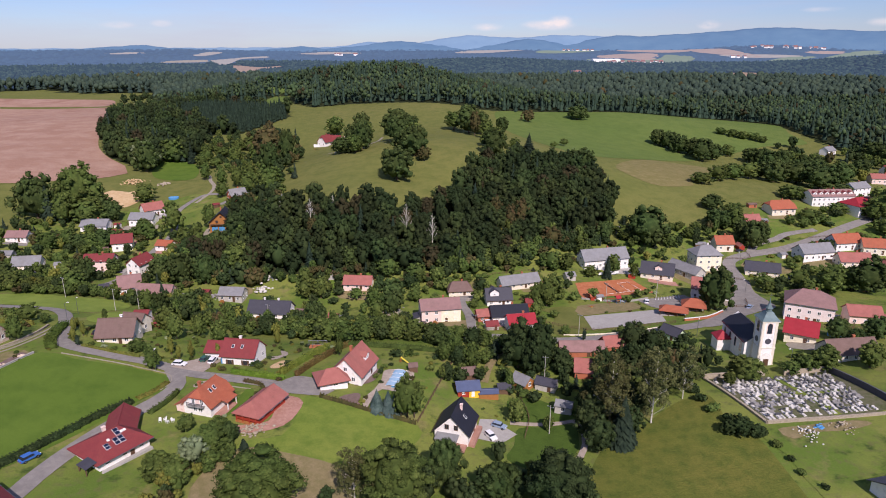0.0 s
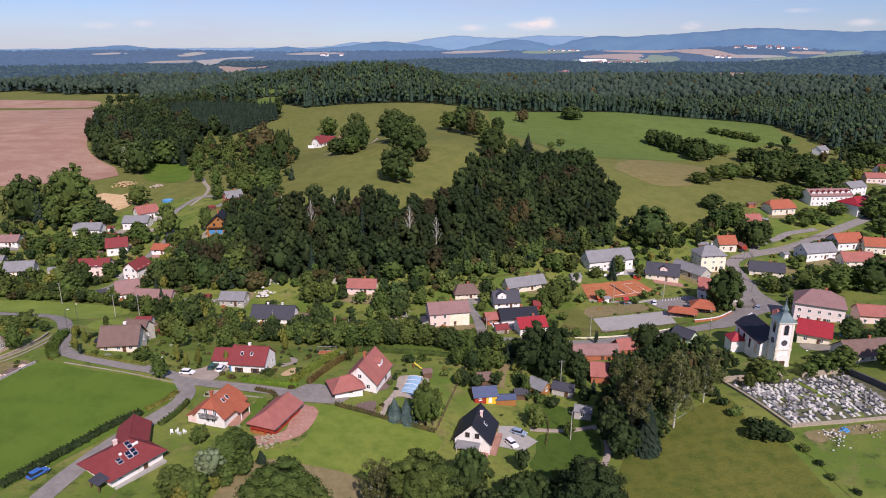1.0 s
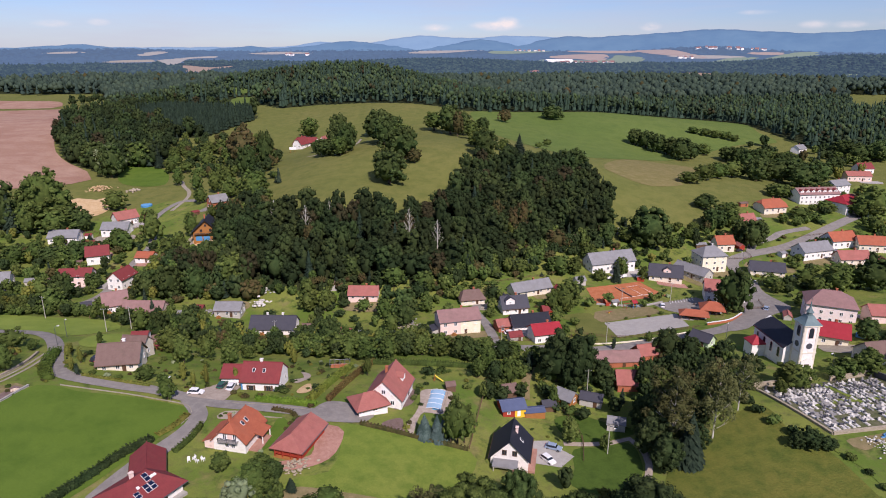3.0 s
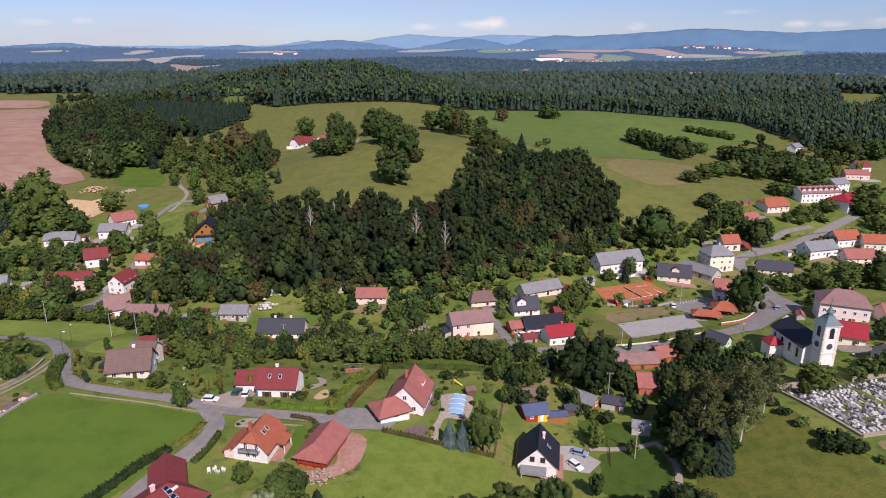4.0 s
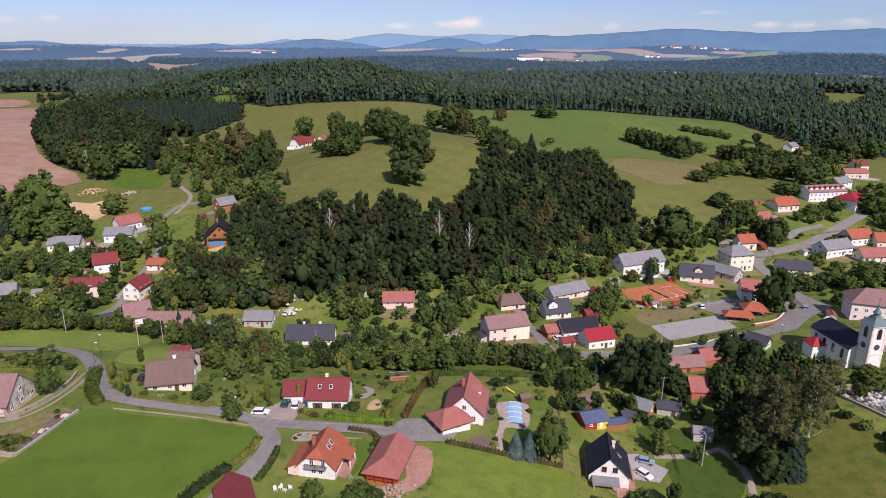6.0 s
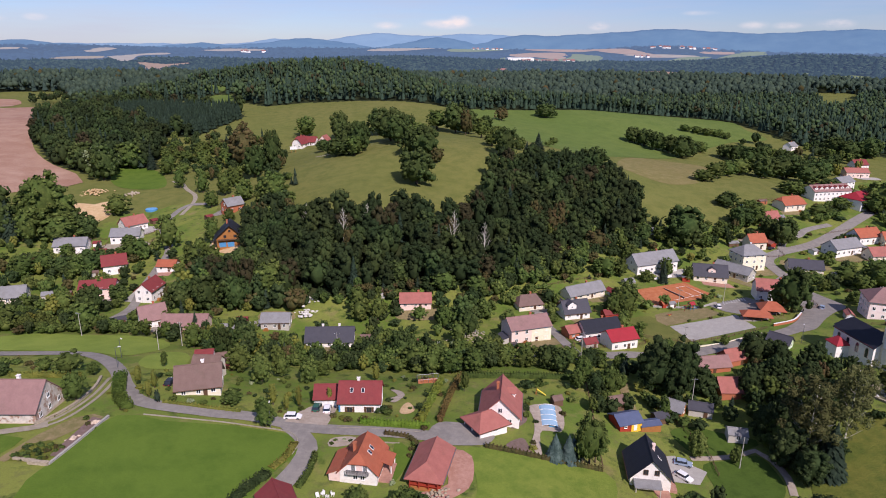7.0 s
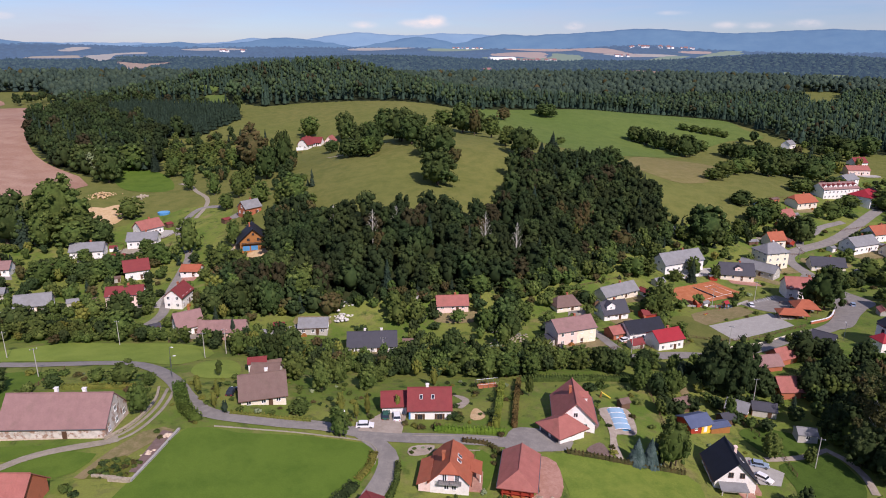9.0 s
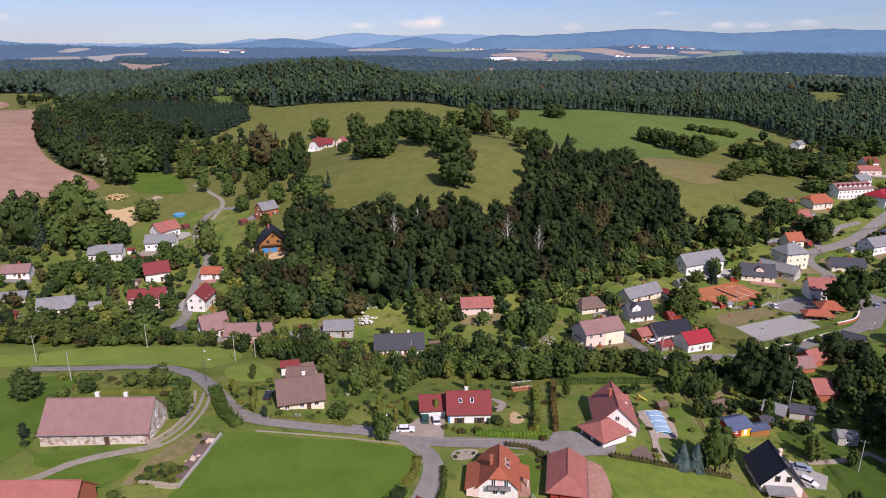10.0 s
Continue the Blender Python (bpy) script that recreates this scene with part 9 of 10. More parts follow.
def notice_board(x, y, yaw):
    e = thing("notice_board", x, y, yaw, "white board on two wooden posts in the meadow", "sign")
    for u in (-1.6, 1.6):
        block("post", e, pose(u, 0, 0), -0.12, -0.12, -0.5, 0.12, 0.12, 4.4, TIMBER)
    block("board", e, pose(0, -0.16, 2.2), -2.4, -0.05, 0, 2.4, 0.05, 2.2, FRAME_WHITE, "blank white painted board")


notice_board(-101.0, 514.0, 6)


def greenhouse(x, y, yaw):
    e = thing("greenhouse", x, y, yaw, "small greenhouse with a thin metal frame", "greenhouse")
    for i in range(5):
        u = -3 + 1.5 * i
        bm = bmesh.new()
        for a, b in (((u, -1.5, 0), (u, -1.5, 1.6)), ((u, -1.5, 1.6), (u, 0, 2.4)), ((u, 0, 2.4), (u, 1.5, 1.6)), ((u, 1.5, 1.6), (u, 1.5, 0))):
            tube(bm, a, b, 0.05, 0.05, 4)
        part("hoop", bm, METAL, e)
    for v, z in ((-1.5, 1.6), (0, 2.4), (1.5, 1.6), (-1.5, 0.1), (1.5, 0.1)):
        bm = bmesh.new()
        tube(bm, (-3, v, z), (3, v, z), 0.05, 0.05, 4)
        part("bar", bm, METAL, e)
    bm = bmesh.new()
    box(bm, -2.8, -1.3, -0.3, 2.8, 1.3, 0.35)
    part("planting_bed", bm, CLAY, e)


greenhouse(-41.0, 192.6, 2)
house("small brown garden hut by the pool", -8.9, 174.0, 10, 2.6, 2.2, 1.9, 2.6, DARK_TIMBER, R_BROWN, 0, 0, 0.2, 0, "", chimneys=(), name="hut", category="hut", doors="")
house("low lean-to with a blue-grey roof beside the hut", 13.2, 165.4, 4, 5.6, 3.0, 1.9, 2.3, TIMBER, R_SLATE, 0, 0, 0.2, 0, "", chimneys=(), name="hut", category="hut", doors="")
house("dark weathered hut behind the garden hut", 7.8, 174.6, 10, 3.8, 3.4, 2.2, 3.6, DARK_TIMBER, R_BROWN, 0, 0, 0.4, 0, "", chimneys=(), name="hut", category="hut", doors="")
house("small dark garden shed", 18.0, 168.9, 7, 3.6, 3.0, 2.0, 2.9, DARK_TIMBER, R_DARK, 0, 0, 0.3, 0, "", chimneys=(), name="shed", category="shed", doors="")
house("tiny red kiosk beside the court", 64.4, 258.1, 10, 3.2, 2.6, 2.0, 2.8, RED_TIMBER, R_ORANGE, 0, 0, 0.3, 0, "", chimneys=(), name="kiosk", category="kiosk", doors="")
house("small shed with a brownish roof in a garden", -100.3, 210.5, 10, 4.0, 3.2, 2.0, 3.2, DARK_TIMBER, R_BROWN, 0, 0, 0.2, 0, "", chimneys=(), name="shed", category="shed", doors="")
house("little house with a salmon roof by the thicket", -41.9, 229.4, -20, 4.4, 4.0, 2.6, 4.2, WHITE, R_SALMON, 0, 0, 0.3, 1, "s", chimneys=(), name="shed", category="shed", doors="")
house("small red shed at the street", 36.8, 248.2, 6, 5.6, 4.0, 2.2, 3.4, RED_TIMBER, R_RED, 0, 0, 0.3, 0, "", chimneys=(), name="shed", category="shed", doors="")
house("small garden shed with a rusty roof", 58.2, 280.1, 15, 4.5, 4.0, 2.4, 3.6, GREY_WALL, R_GREY, 0, 0, 0.3, 0, "", chimneys=(), name="shed", category="shed", doors="")
house("red summer house on the slope", 69.7, 325.1, 5, 5.0, 3.6, 2.2, 3.4, RED_TIMBER, R_BROWN, 0, 0, 0.3, 1, "s", chimneys=(), name="hut", category="hut", doors="")
house("small grey hut on the slope", 94.4, 333.5, 5, 4.5, 3.6, 2.0, 3.2, GREY_WALL, R_GREY, 0, 0, 0.3, 0, "", chimneys=(), name="hut", category="hut", doors="")
house("open shed with a red roof beside the white bungalow", -178.4, 339.3, 2, 5.5, 4.5, 2.2, 3.2, RED_TIMBER, R_RED, 0, 0, 0.3, 0, "", chimneys=(), name="shed", category="shed", doors="")
house("small glazed hut with a pale roof", -129.8, 295.4, 20, 4.6, 4.0, 2.2, 3.2, WHITE, R_GREY, 0, 0, 0.3, 0, "", chimneys=(), name="hut", category="hut", doors="")


def heap(name, x, y, r, n, mat, label, seed, size=0.8, flat=0.5):
    """A heap of stones or timber, joined."""
    rng = np.random.default_rng(seed)
    out = []
    for _ in range(n):
        p = rng.normal(scale=r * 0.4, size=2)
        z = max(0.05, (r - np.hypot(*p)) * flat * rng.uniform(0.1, 0.6))
        out.append(lump(rng, np.array((p[0], p[1], z)), np.array((1, rng.uniform(0.5, 1), rng.uniform(0.35, 0.8))) * size * rng.uniform(0.5, 1.1), ICO1, 0.2))
    v, f = merge(out)
    o = new(name, raw_mesh(name, v, f, [mat]))
    o.location = (x, y, lz(x, y))
    return tagged(o, label, "heap", "", "stuff")


heap("log_heap", -213.0, 434.7, 9, 130, SAND, "heap of pale felled logs at the field's edge", 1, 0.75)
heap("rubble_heap", -190.9, 432.9, 5, 25, WALL_STONE, "small heap of grey stones", 2, 1.2)
heap("rubble_heap", 90.5, 138.4, 4, 60, STONE_PALE, "pale rubble and broken stones below the cemetery", 3, 0.35)
heap("rubble_heap", 100.5, 140.2, 4, 50, WALL_STONE, "pale rubble and broken stones below the cemetery", 13, 0.35)
heap("tarp_heap", 94.6, 141.0, 1.6, 14, BLUE_TARP, "crumpled blue tarpaulin on the rubble", 14, 0.6)
heap("scrap_heap", -19.9, 240.9, 7, 70, STONE_GREY, "pale scrap and stacked goods in a yard", 4, 0.5, 0.25)
heap("scrap_heap", -79.5, 265.7, 5, 40, STONE_PALE, "pale stacked goods behind the houses", 5, 0.9)
heap("rockery", -45.8, 136.1, 4, 60, WALL_STONE, "rockery of grey stones beside the yard", 6, 0.5)
heap("firewood_heap", -103.9, 250.5, 4, 30, WALL_STONE, "grey heap of goods in a garden", 7, 0.8)




def bare_tree(x, y, h, seed):
    """A dead pale tree with bare limbs."""
    rng = random.Random(seed)
    e = thing("dead_tree", x, y, 0, "dead pale tree with bare branches", "tree", "dead trees")
    bm = bmesh.new()
    tube(bm, (0, 0, -0.5), (0.2, 0, h), 0.22, 0.04, 7)
    for i in range(16):
        t = 0.35 + 0.6 * i / 16
        a = 2.4 * i
        l = (1.1 - t) * h * 0.45
        p = Vector((0.2 * t, 0, h * t))
        q = p + Vector((math.cos(a) * l * 0.36, math.sin(a) * l * 0.36, l * 0.8))
        tube(bm, p, q, 0.06, 0.02, 5)
        for k in (-1, 1):
            b = a + k * 0.7
            m = p.lerp(q, 0.5)
            tube(bm, m, m + Vector((math.cos(b) * l * 0.3, math.sin(b) * l * 0.3, l * 0.4)), 0.035, 0.015, 4)
    part("trunk", bm, BIRCH_BARK, e)


bare_tree(-17.5, 292.3, 22, 1)
bare_tree(-5.2, 287.0, 21, 2)
bare_tree(-64.5, 303.1, 18, 3)
bare_tree(-80.6, 314.4, 17, 4)
bare_tree(-54.0, 306.5, 16, 5)


# ---- sheds, fences, log piles and beds round the houses ----
def log_mesh():
    bm = bmesh.new()
    tube(bm, (0, -0.5, 0), (0, 0.5, 0), 0.14, 0.13, 6)
    return bm_mesh("log", bm, TIMBER)


LOG = log_mesh()


def woodpile(x, y, yaw, n=4):
    e = thing("woodpile", x, y, yaw, "stacked pile of split firewood logs", "woodpile", "woodpiles")
    for k in range(n):
        for i in range(7 - k):
            part("log", LOG, None, e).matrix_basis = pose(-0.9 + i * 0.3 + k * 0.15, 0, 0.15 + k * 0.26)


def plots():
    rng = random.Random(9)
    walls = (DARK_TIMBER, GREY_WALL, RED_TIMBER, WHITE, BRICK, TIMBER)
    roofs = (R_GREY, R_DARK, R_SALMON, R_BROWN, R_RED)
    words = {DARK_TIMBER.name: "dark timber", GREY_WALL.name: "grey plastered", RED_TIMBER.name: "red timber", WHITE.name: "white plastered", BRICK.name: "brick", TIMBER.name: "brown timber"}
    fences = 0
    for x, y, yaw, L, W in list(HOMES):
        if y < 205 or y > 440:
            continue
        a = radians(yaw)
        P = lambda u, v: (x + u * math.cos(a) - v * math.sin(a), y + u * math.sin(a) + v * math.cos(a))
        for k in range(rng.choice((1, 1, 2))):
            u, v = rng.choice((-1, 1)) * (L / 2 + rng.uniform(3.5, 8)), rng.choice((-1, 1)) * rng.uniform(0, W)
            px, py = P(u, v)
            l, w = rng.uniform(3.0, 6.0), rng.uniform(2.4, 3.6)
            if free(np.array([px]), np.array([py]), 3.0)[0]:
                m = rng.choice(walls)
                house("small %s shed beside a house" % words[m.name], px, py, yaw + rng.choice((0, 90)), l, w, 2.0, 2.0 + w * rng.uniform(0.15, 0.4), m, rng.choice(roofs), 0, 0, 0.25, 0, "", chimneys=(), name="shed", category="shed", group="sheds", doors="s")
        px, py = P(rng.uniform(-L / 2, L / 2), rng.choice((-1, 1)) * (W / 2 + 1.2))
        if rng.random() < 0.4:
            woodpile(px, py, yaw)
        if fences < 22 and rng.random() < 0.7:
            fences += 1
            sd = rng.choice((-1, 1))
            fence([P(-L / 2 - 5, sd * (W / 2 + 8)), P(0, sd * (W / 2 + 8.5)), P(L / 2 + 5, sd * (W / 2 + 8)), P(L / 2 + 6, 0)], 1.1, 3.4)


plots()


# ---- the terraced garden and the farm track ----
drape("garden_path", [(-120.8, 168.6), (-118.2, 167.2), (-122.4, 161.6), (-126.6, 156.2), (-131.4, 150.8), (-133.4, 151.6), (-129.4, 160.2), (-124.6, 167.0)], DRY, 0.12, 2, False, label="brown trodden earth of the terraced garden", category="path")
drape("vegetable_bed", [(-131.0, 151.0), (-129.8, 156.6), (-125.8, 158.0), (-122.9, 155.6), (-123.4, 150.0)], OLIVE, 0.16, 2, False, label="green overgrown vegetable bed", category="garden bed")
drape("plank_bed", [(-123.6, 152.2), (-121.6, 151.6), (-117.4, 165.8), (-120.6, 167.2)], HEATHER, 0.2, 1, False, label="dark bed of rubble and old planks", category="garden bed")
stone_wall([(-117.2, 167.2), (-119.7, 158.0), (-122.5, 149.1)], 0.45, 0.35, CONCRETE, "low pale kerb wall of the terraced garden", "garden_wall")
stone_wall([(-122.5, 149.1), (-126.7, 150.0)], 0.7, 0.6, WALL_STONE, "low stone wall of the terraced garden", "garden_wall")
heap("rubble_heap", -119.4, 164.6, 1.5, 26, STONE, "low heap of grey rubble in the garden", 91, 0.6, 0.35)
heap("rubble_heap", -121.4, 158.4, 1.3, 22, STONE, "low heap of grey rubble in the garden", 92, 0.5, 0.35)
g_ = np.random.default_rng(93)
for i_ in range(46):
    u_, v_ = g_.uniform(), g_.uniform()
    shrub(("green", "yellow", "green", "dark", "warm")[i_ % 5], -130.6 + 7.4 * u_ + 0.6 * v_, 150.6 + 6.6 * v_ - 0.4 * u_, float(g_.uniform(0.8, 2.0)), float(g_.uniform(0.5, 1.0)))
for x_, y_, w_, k_ in ((-120.4, 164.0, 1.6, "warm"), (-121.6, 166.4, 1.8, "green"), (-118.6, 162.4, 1.2, "green"), (-122.2, 155.0, 1.4, "green"), (-133.5, 147.6, 3.0, "green"), (-131.5, 146.0, 2.2, "dark"), (-129.0, 168.4, 1.4, "warm"), (-127.8, 170.8, 1.2, "green"), (-130.0, 166.8, 1.2, "yellow"), (-115.2, 170.6, 1.6, "warm"), (-114.4, 169.8, 1.3, "yellow"), (-158.6, 194.4, 4.2, "green"), (-160.4, 192.4, 3.2, "green"), (-157.6, 204.6, 4.6, "green"), (-154.4, 206.0, 3.4, "green"), (-163.6, 208.2, 3.2, "yellow"), (-150.6, 204.4, 2.6, "warm"), (-147.6, 200.4, 2.0, "warm"), (-133.6, 189.0, 2.6, "warm"), (-156.6, 172.6, 2.4, "green"), (-157.0, 169.6, 2.2, "dark"), (-119.6, 192.6, 1.8, "yellow"), (-115.0, 182.4, 2.2, "yellow"), (-113.4, 179.4, 2.0, "green"), (-112.6, 189.8, 2.6, "dark"), (-105.4, 176.0, 2.2, "green"), (-101.4, 175.0, 2.2, "pale"), (-98.0, 174.6, 2.0, "green")):
    shrub(k_, x_, y_, w_)
for x_, y_, w_, k_ in ((-63.6, 167.2, 2.4, "warm"), (-59.8, 166.9, 2.6, "warm"), (-64.9, 168.3, 2.0, "yellow"), (-67.0, 169.6, 2.2, "warm"), (-55.4, 171.2, 3.6, "dark"), (-53.6, 169.8, 3.0, "green"), (-45.4, 167.4, 3.4, "dark"), (-44.8, 171.0, 3.8, "dark"), (-47.0, 166.0, 1.8, "yellow"), (-45.8, 160.9, 2.2, "warm"), (-66.4, 158.2, 1.2, "green"), (-64.4, 158.4, 1.0, "pale"), (-63.0, 157.6, 1.2, "dark"), (-67.2, 156.8, 1.4, "green"), (-49.6, 152.6, 1.8, "warm"), (-50.2, 150.2, 1.6, "warm"), (-48.8, 154.4, 1.8, "green"), (-21.6, 152.6, 2.2, "yellow"), (-20.8, 154.8, 1.8, "warm"), (-17.6, 163.8, 1.8, "dark"), (-19.4, 166.6, 2.4, "green"), (-18.2, 169.8, 2.2, "dark"), (-17.4, 173.6, 2.6, "green"), (-15.6, 175.6, 2.0, "dark"), (-3.9, 175.8, 3.2, "green"), (-14.5, 183.4, 4.6, "dark"), (-10.4, 185.2, 4.0, "green"), (-2.4, 184.2, 2.2, "dark")):
    shrub(k_, x_, y_, w_)
for x_, y_, w_, k_ in ((70.7, 161.0, 4.0, "dark"), (70.4, 156.0, 4.2, "dark"), (71.4, 150.4, 4.4, "green"), (73.6, 145.4, 4.0, "dark"), (76.2, 141.0, 4.4, "dark"), (78.6, 138.4, 3.6, "dark"), (80.6, 134.1, 3.0, "green"), (81.4, 129.0, 2.4, "dark"), (81.4, 124.0, 2.6, "green"), (84.0, 119.0, 2.2, "dark")):
    shrub(k_, x_, y_, w_, w_ * 0.55)


def kerb(pts, label):
    """A narrow pale kerb, a real step along the road's edge."""
    line = smooth_line(pts, 1.6)
    verts, faces = [], []
    for i, p in enumerate(line):
        t = line[min(i + 1, len(line) - 1)] - line[max(i - 1, 0)]
        n = np.array((-t[1], t[0])) / (np.linalg.norm(t) + 1e-9) * 0.09
        z = lz(*p)
        verts += [(p[0] - n[0], p[1] - n[1], z - 0.2), (p[0] - n[0], p[1] - n[1], z + 0.25), (p[0] + n[0], p[1] + n[1], z + 0.25), (p[0] + n[0], p[1] + n[1], z - 0.2)]
        if i:
            b = 4 * i
            faces += [(b - 4 + j, b - 3 + j, b + 1 + j, b + j) for j in range(3)]
    me = bpy.data.meshes.new("kerb")
    me.from_pydata(verts, [], faces)
    me.materials.append(GRAVEL)
    return tagged(new("kerb", me), label, "kerb", "", "structure")


kerb([(-110.1, 168.4), (-101.9, 167.2), (-91.5, 165.9), (-84.4, 164.4), (-80.2, 163.5), (-76.6, 162.0), (-74.8, 159.0), (-74.7, 156.0), (-75.6, 153.2)], "pale concrete kerb along the lane")
kerb([(-66.0, 163.9), (-57.0, 162.4), (-46.8, 159.6)], "pale concrete kerb along the lane")
kerb([(-67.5, 157.4), (-60.0, 157.0), (-52.0, 155.4)], "pale concrete kerb along the lane")
strip("dirt_track", [(19.6, 196.8), (15.8, 187.3), (13.6, 179.5), (12.4, 172.8)], 2.6, DRY, 0.14, "bare trodden garden track")


def round_pool(x, y, r=2.2):
    e = thing("round_pool", x, y, 0, "round blue garden pool above ground", "pool")
    bm = bmesh.new()
    tube(bm, (0, 0, -0.3), (0, 0, 0.9), r, r, 24)
    part("pool_wall", bm, BLUE_TARP, e)
    bm = bmesh.new()
    tube(bm, (0, 0, 0.86), (0, 0, 0.93), r - 0.12, r - 0.12, 24)
    part("water", bm, plain("round_pool_water", "5fa9d6", 0.08, 0, 0.6, 0.15), e, "clear blue water")


round_pool(135.4, 204.2)
round_pool(-171.4, 400.6, 3.2)
round_pool(170.6, 371.6, 3.0)


def garden_chair(x, y, yaw):
    e = thing("garden_chair", x, y, yaw, "white plastic garden chair on the lawn", "chair", "white garden chairs")
    block("seat", e, pose(0, 0, 0.42), -0.32, -0.3, 0, 0.32, 0.3, 0.06, FRAME_WHITE)
    block("backrest", e, pose(0, 0.28, 0.45, -12), -0.32, -0.03, 0, 0.32, 0.03, 0.62, FRAME_WHITE)
    for sx in (-0.28, 0.28):
        block("armrest", e, pose(sx, 0, 0.66), -0.05, -0.3, 0, 0.05, 0.3, 0.04, FRAME_WHITE)
        for sy in (-0.25, 0.25):
            block("leg", e, pose(sx, sy, 0), -0.04, -0.04, -0.1, 0.04, 0.04, 0.66, FRAME_WHITE)


for x_, y_, a_ in ((-69.6, 138.9, 20), (-68.6, 139.5, -40), (-67.7, 138.6, 160), (-66.6, 139.2, 75)):
    garden_chair(x_, y_, a_)


def climbing_frame(x, y, yaw):
    """Playground tower with a roof, a slide and a swing beam."""
    e = thing("climbing_frame", x, y, yaw, "red and blue playground tower with a slide", "playground frame")
    blue, red = BLUE_TARP, R_BRIGHT
    for sx in (-0.8, 0.8):
        for sy in (-0.8, 0.8):
            block("post", e, pose(sx, sy, 0), -0.08, -0.08, -0.3, 0.08, 0.08, 2.8, blue)
    block("platform", e, pose(0, 0, 1.3), -0.9, -0.9, 0, 0.9, 0.9, 0.12, TIMBER)
    part("roof", roof_bm(2.0, 2.0, 2.8, 3.6, 0.2, 0.0, 0.0), red, e)
    block("slide", e, pose(2.1, 0, 0.75, 0, 32), -1.5, -0.35, 0, 1.5, 0.35, 0.1, blue)
    block("swing_beam", e, pose(-2.6, 0, 2.4), -1.8, -0.08, 0, 1.8, 0.08, 0.16, red)
    for sy in (-0.7, 0.7):
        block("swing_leg", e, pose(-4.2, sy, 0, -16 if sy > 0 else 16), -0.07, -0.07, -0.2, 0.07, 0.07, 2.6, red)


climbing_frame(73.8, 254.0, 15)


def seesaw(x, y, yaw):
    e = thing("seesaw", x, y, yaw, "small red and yellow seesaw in worn grass", "seesaw")
    block("beam", e, pose(0, 0, 0.6, 0, 9), -1.8, -0.12, 0, 1.8, 0.12, 0.12, R_BRIGHT)
    block("stand", e, pose(0, 0, 0), -0.15, -0.25, -0.2, 0.15, 0.25, 0.6, YELLOW_PAINT)


seesaw(61.5, 248.0, 30)
stone_wall([(44.0, 214.9), (51.1, 215.0), (64.0, 216.6), (74.0, 219.6), (83.9, 223.0)], 0.35, 0.18, YELLOW, "low pale yellow kerb rail by the sports ground", "rail_wall")


def sign_board(x, y, yaw):
    e = thing("sign_board", x, y, yaw, "small white board on posts beside the clay court", "sign")
    for u in (-0.9, 0.9):
        block("post", e, pose(u, 0, 0), -0.05, -0.05, -0.3, 0.05, 0.05, 2.0, METAL)
    block("board", e, pose(0, -0.07, 0.8), -1.1, -0.03, 0, 1.1, 0.03, 1.2, FRAME_WHITE)


sign_board(74.0, 285.8, 14)
sign_board(82.1, 288.6, 14)
house("small white changing hut beside the clay court", 66.8, 257.2, 14, 3.0, 2.4, 2.1, 2.6, WHITE, R_GREY, 0, 0, 0.2, 0, "", chimneys=(), name="hut", category="hut", doors="s")


def court_net(x, y, yaw, span):
    e = thing("court_net", x, y, yaw, "slack white-edged net across the clay court", "net")
    for u in (-span / 2, span / 2):
        block("post", e, pose(0, u, 0), -0.06, -0.06, -0.2, 0.06, 0.06, 1.15, METAL)
    block("net", e, pose(0, 0, 0.3), -0.02, -span / 2, 0, 0.02, span / 2, 0.62, STONE_DARK)
    block("tape", e, pose(0, 0, 0.92), -0.03, -span / 2, 0, 0.03, span / 2, 0.1, FRAME_WHITE)


court_net(75.6, 271.8, 17, 12.0)


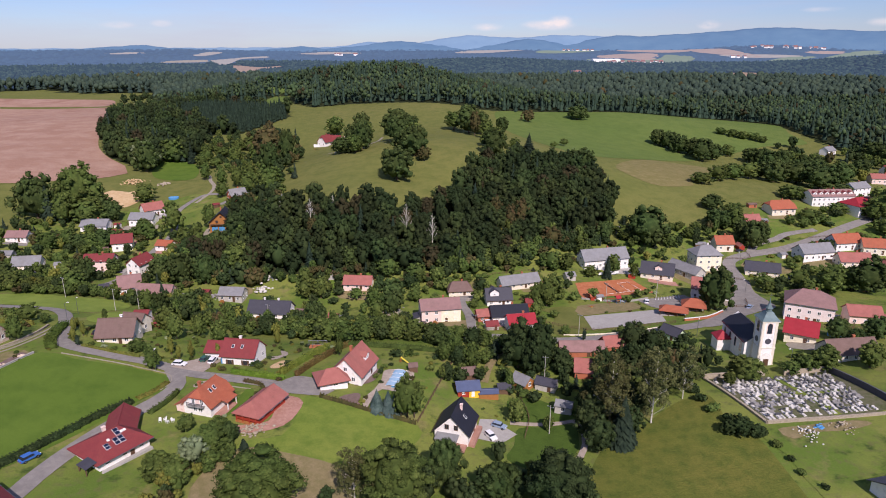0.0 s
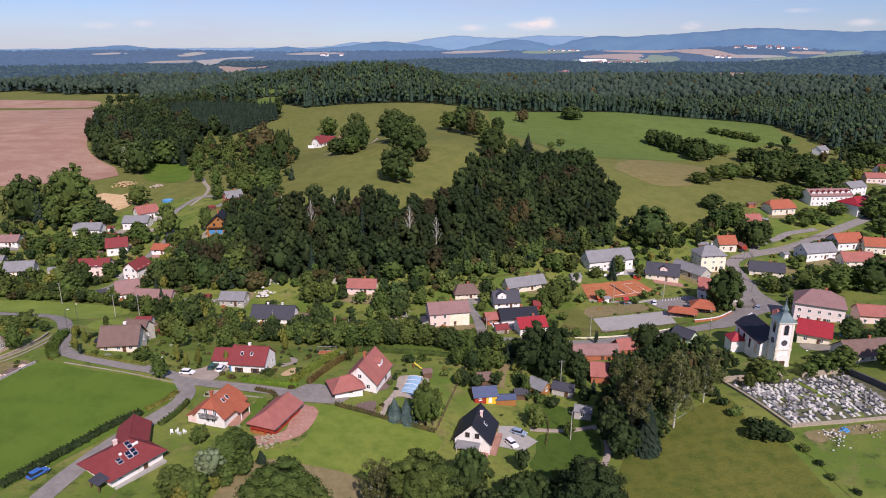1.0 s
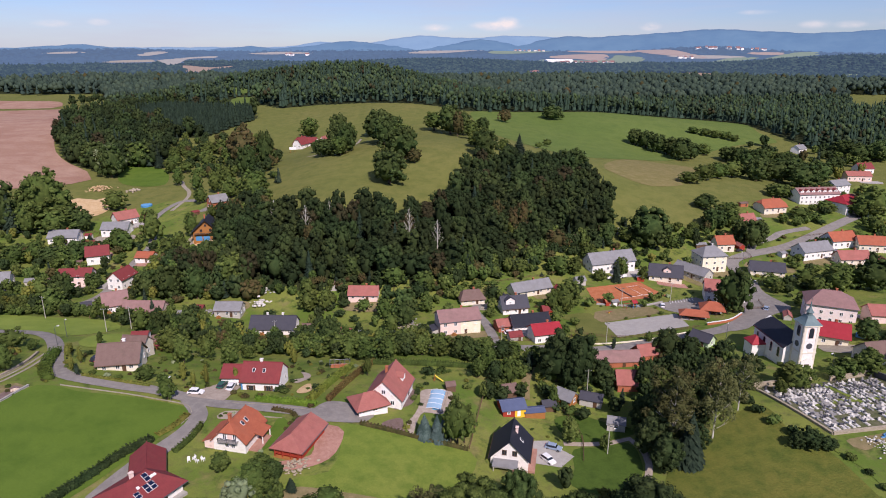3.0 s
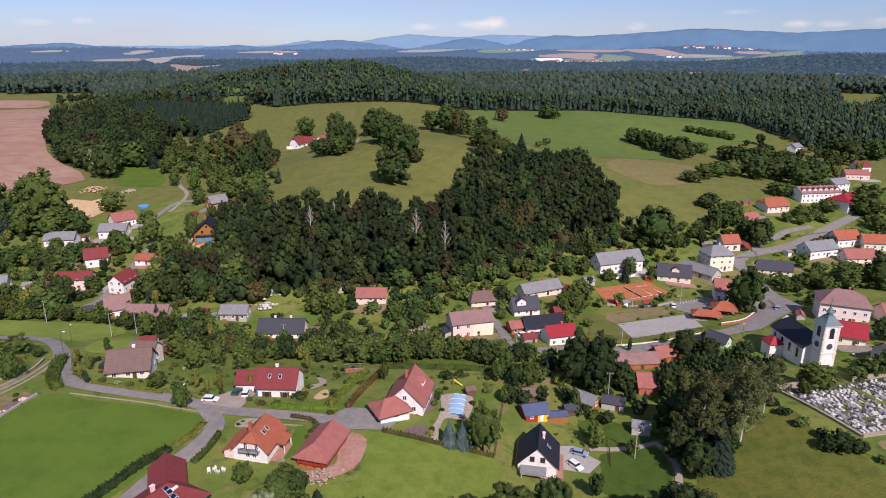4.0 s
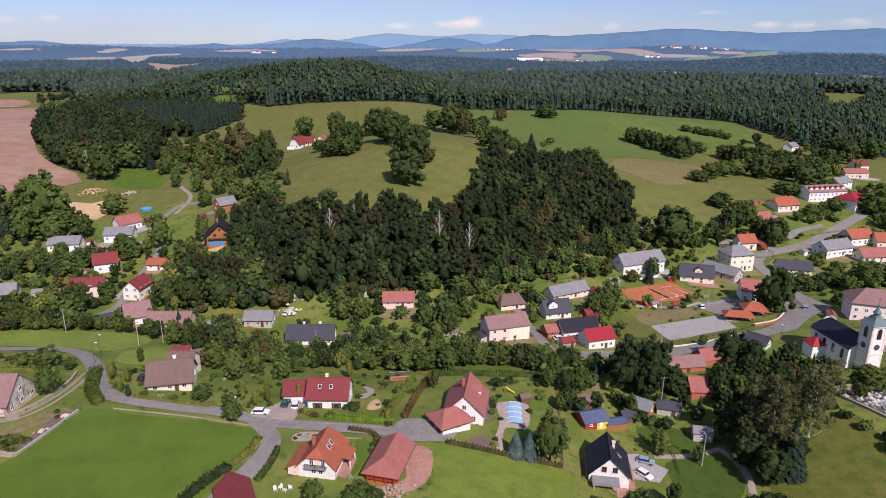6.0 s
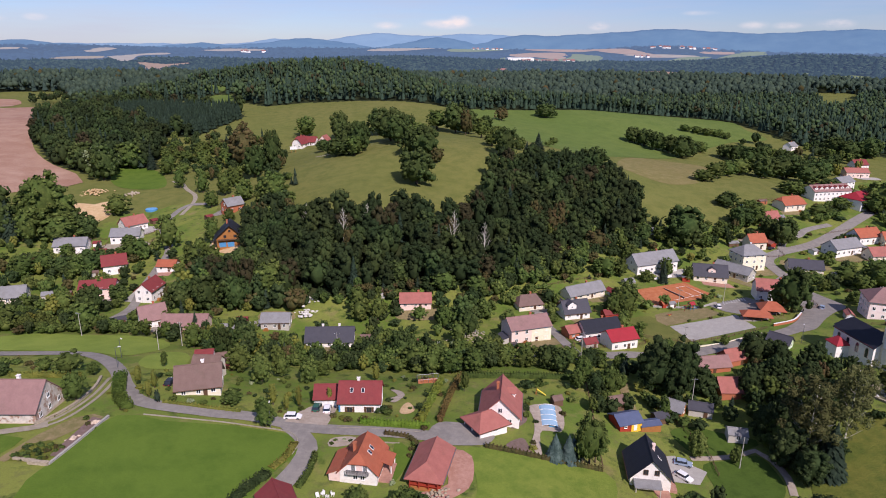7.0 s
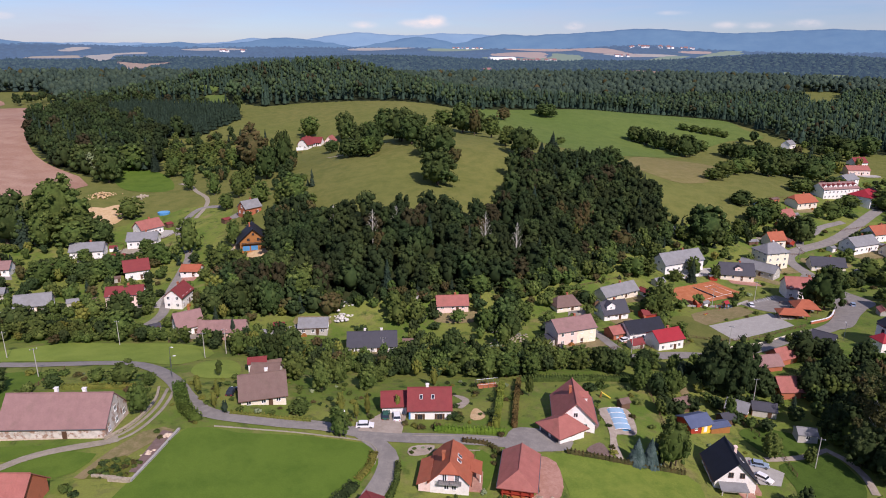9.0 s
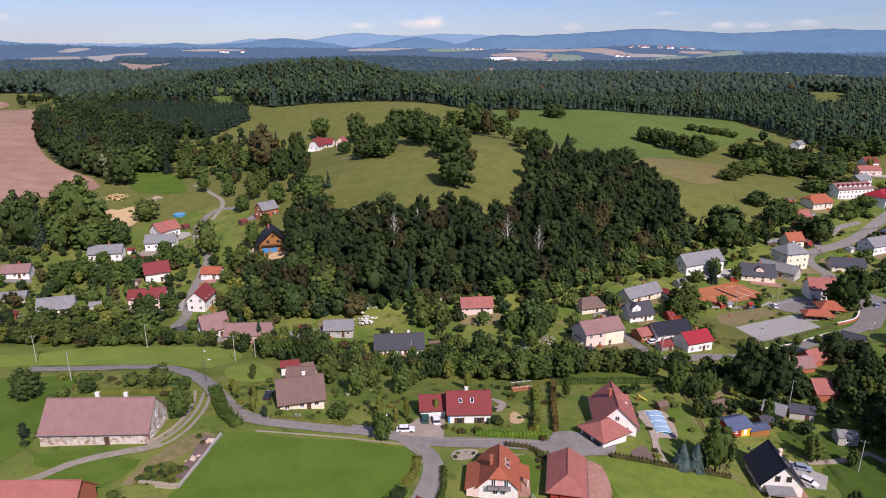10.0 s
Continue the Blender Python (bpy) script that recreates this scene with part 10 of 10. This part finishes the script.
def court_line(x0, y0, x1, y1):
    """One painted line of the clay court, a thin band on the ground."""
    ob = new("court_line", raw_mesh("court_line", [(x0, y0, 0.0), (x1, y0, 0.0), (x1, y1, 0.0), (x0, y1, 0.0), (x0, y0, -0.08), (x1, y0, -0.08), (x1, y1, -0.08), (x0, y1, -0.08)], [(0, 1, 2), (0, 2, 3), (0, 4, 5), (0, 5, 1), (2, 6, 7), (2, 7, 3), (1, 5, 6), (1, 6, 2), (3, 7, 4), (3, 4, 0)], [FRAME_WHITE]))
    ob.matrix_basis = pose(75.6, 271.8, lz(75.6, 271.8) + 0.24, 0, 0, 17)
    return tagged(ob, "white painted line of the clay court", "marking", "court lines", "structure")


for b_ in ((-11.9, -5.5, 11.9, -5.4), (-11.9, 5.4, 11.9, 5.5), (-11.9, -5.5, -11.8, 5.5), (11.8, -5.5, 11.9, 5.5), (-6.4, -5.4, -6.3, 5.4), (6.3, -5.4, 6.4, 5.4)):
    court_line(*b_)
heap("scrap_heap", -20.4, 234.6, 8, 80, WALL_STONE, "pale scrap, tarpaulins and stacked goods in a yard", 23, 0.45, 0.25)
heap("scrap_heap", -79.4, 274.4, 5, 40, STONE_PALE, "pale stacked goods and caravans behind the wood", 24, 0.9)
heap("scrap_heap", -98.0, 258.4, 4, 36, STONE_GREY, "grey stacked goods beside a garden", 25, 0.7)
for k_ in range(9):
    u_ = k_ / 8
    ax, ay = 91.7 + (103.2 - 91.7) * u_, 259.7 + (263.2 - 259.7) * u_
    ob_ = new("parking_line", raw_mesh("parking_line", [(-0.08, -2.4, 0), (0.08, -2.4, 0), (0.08, 2.4, 0), (-0.08, 2.4, 0), (-0.08, -2.4, -0.1), (0.08, -2.4, -0.1), (0.08, 2.4, -0.1), (-0.08, 2.4, -0.1)], [(0, 1, 2), (0, 2, 3), (0, 4, 5), (0, 5, 1), (2, 6, 7), (2, 7, 3), (1, 5, 6), (1, 6, 2), (3, 7, 4), (3, 4, 0)], [FRAME_WHITE]))
    ob_.matrix_basis = pose(ax, ay, lz(ax, ay) + 0.24, 0, 0, -15)
    tagged(ob_, "white painted line of a parking bay", "marking", "parking lines", "structure")
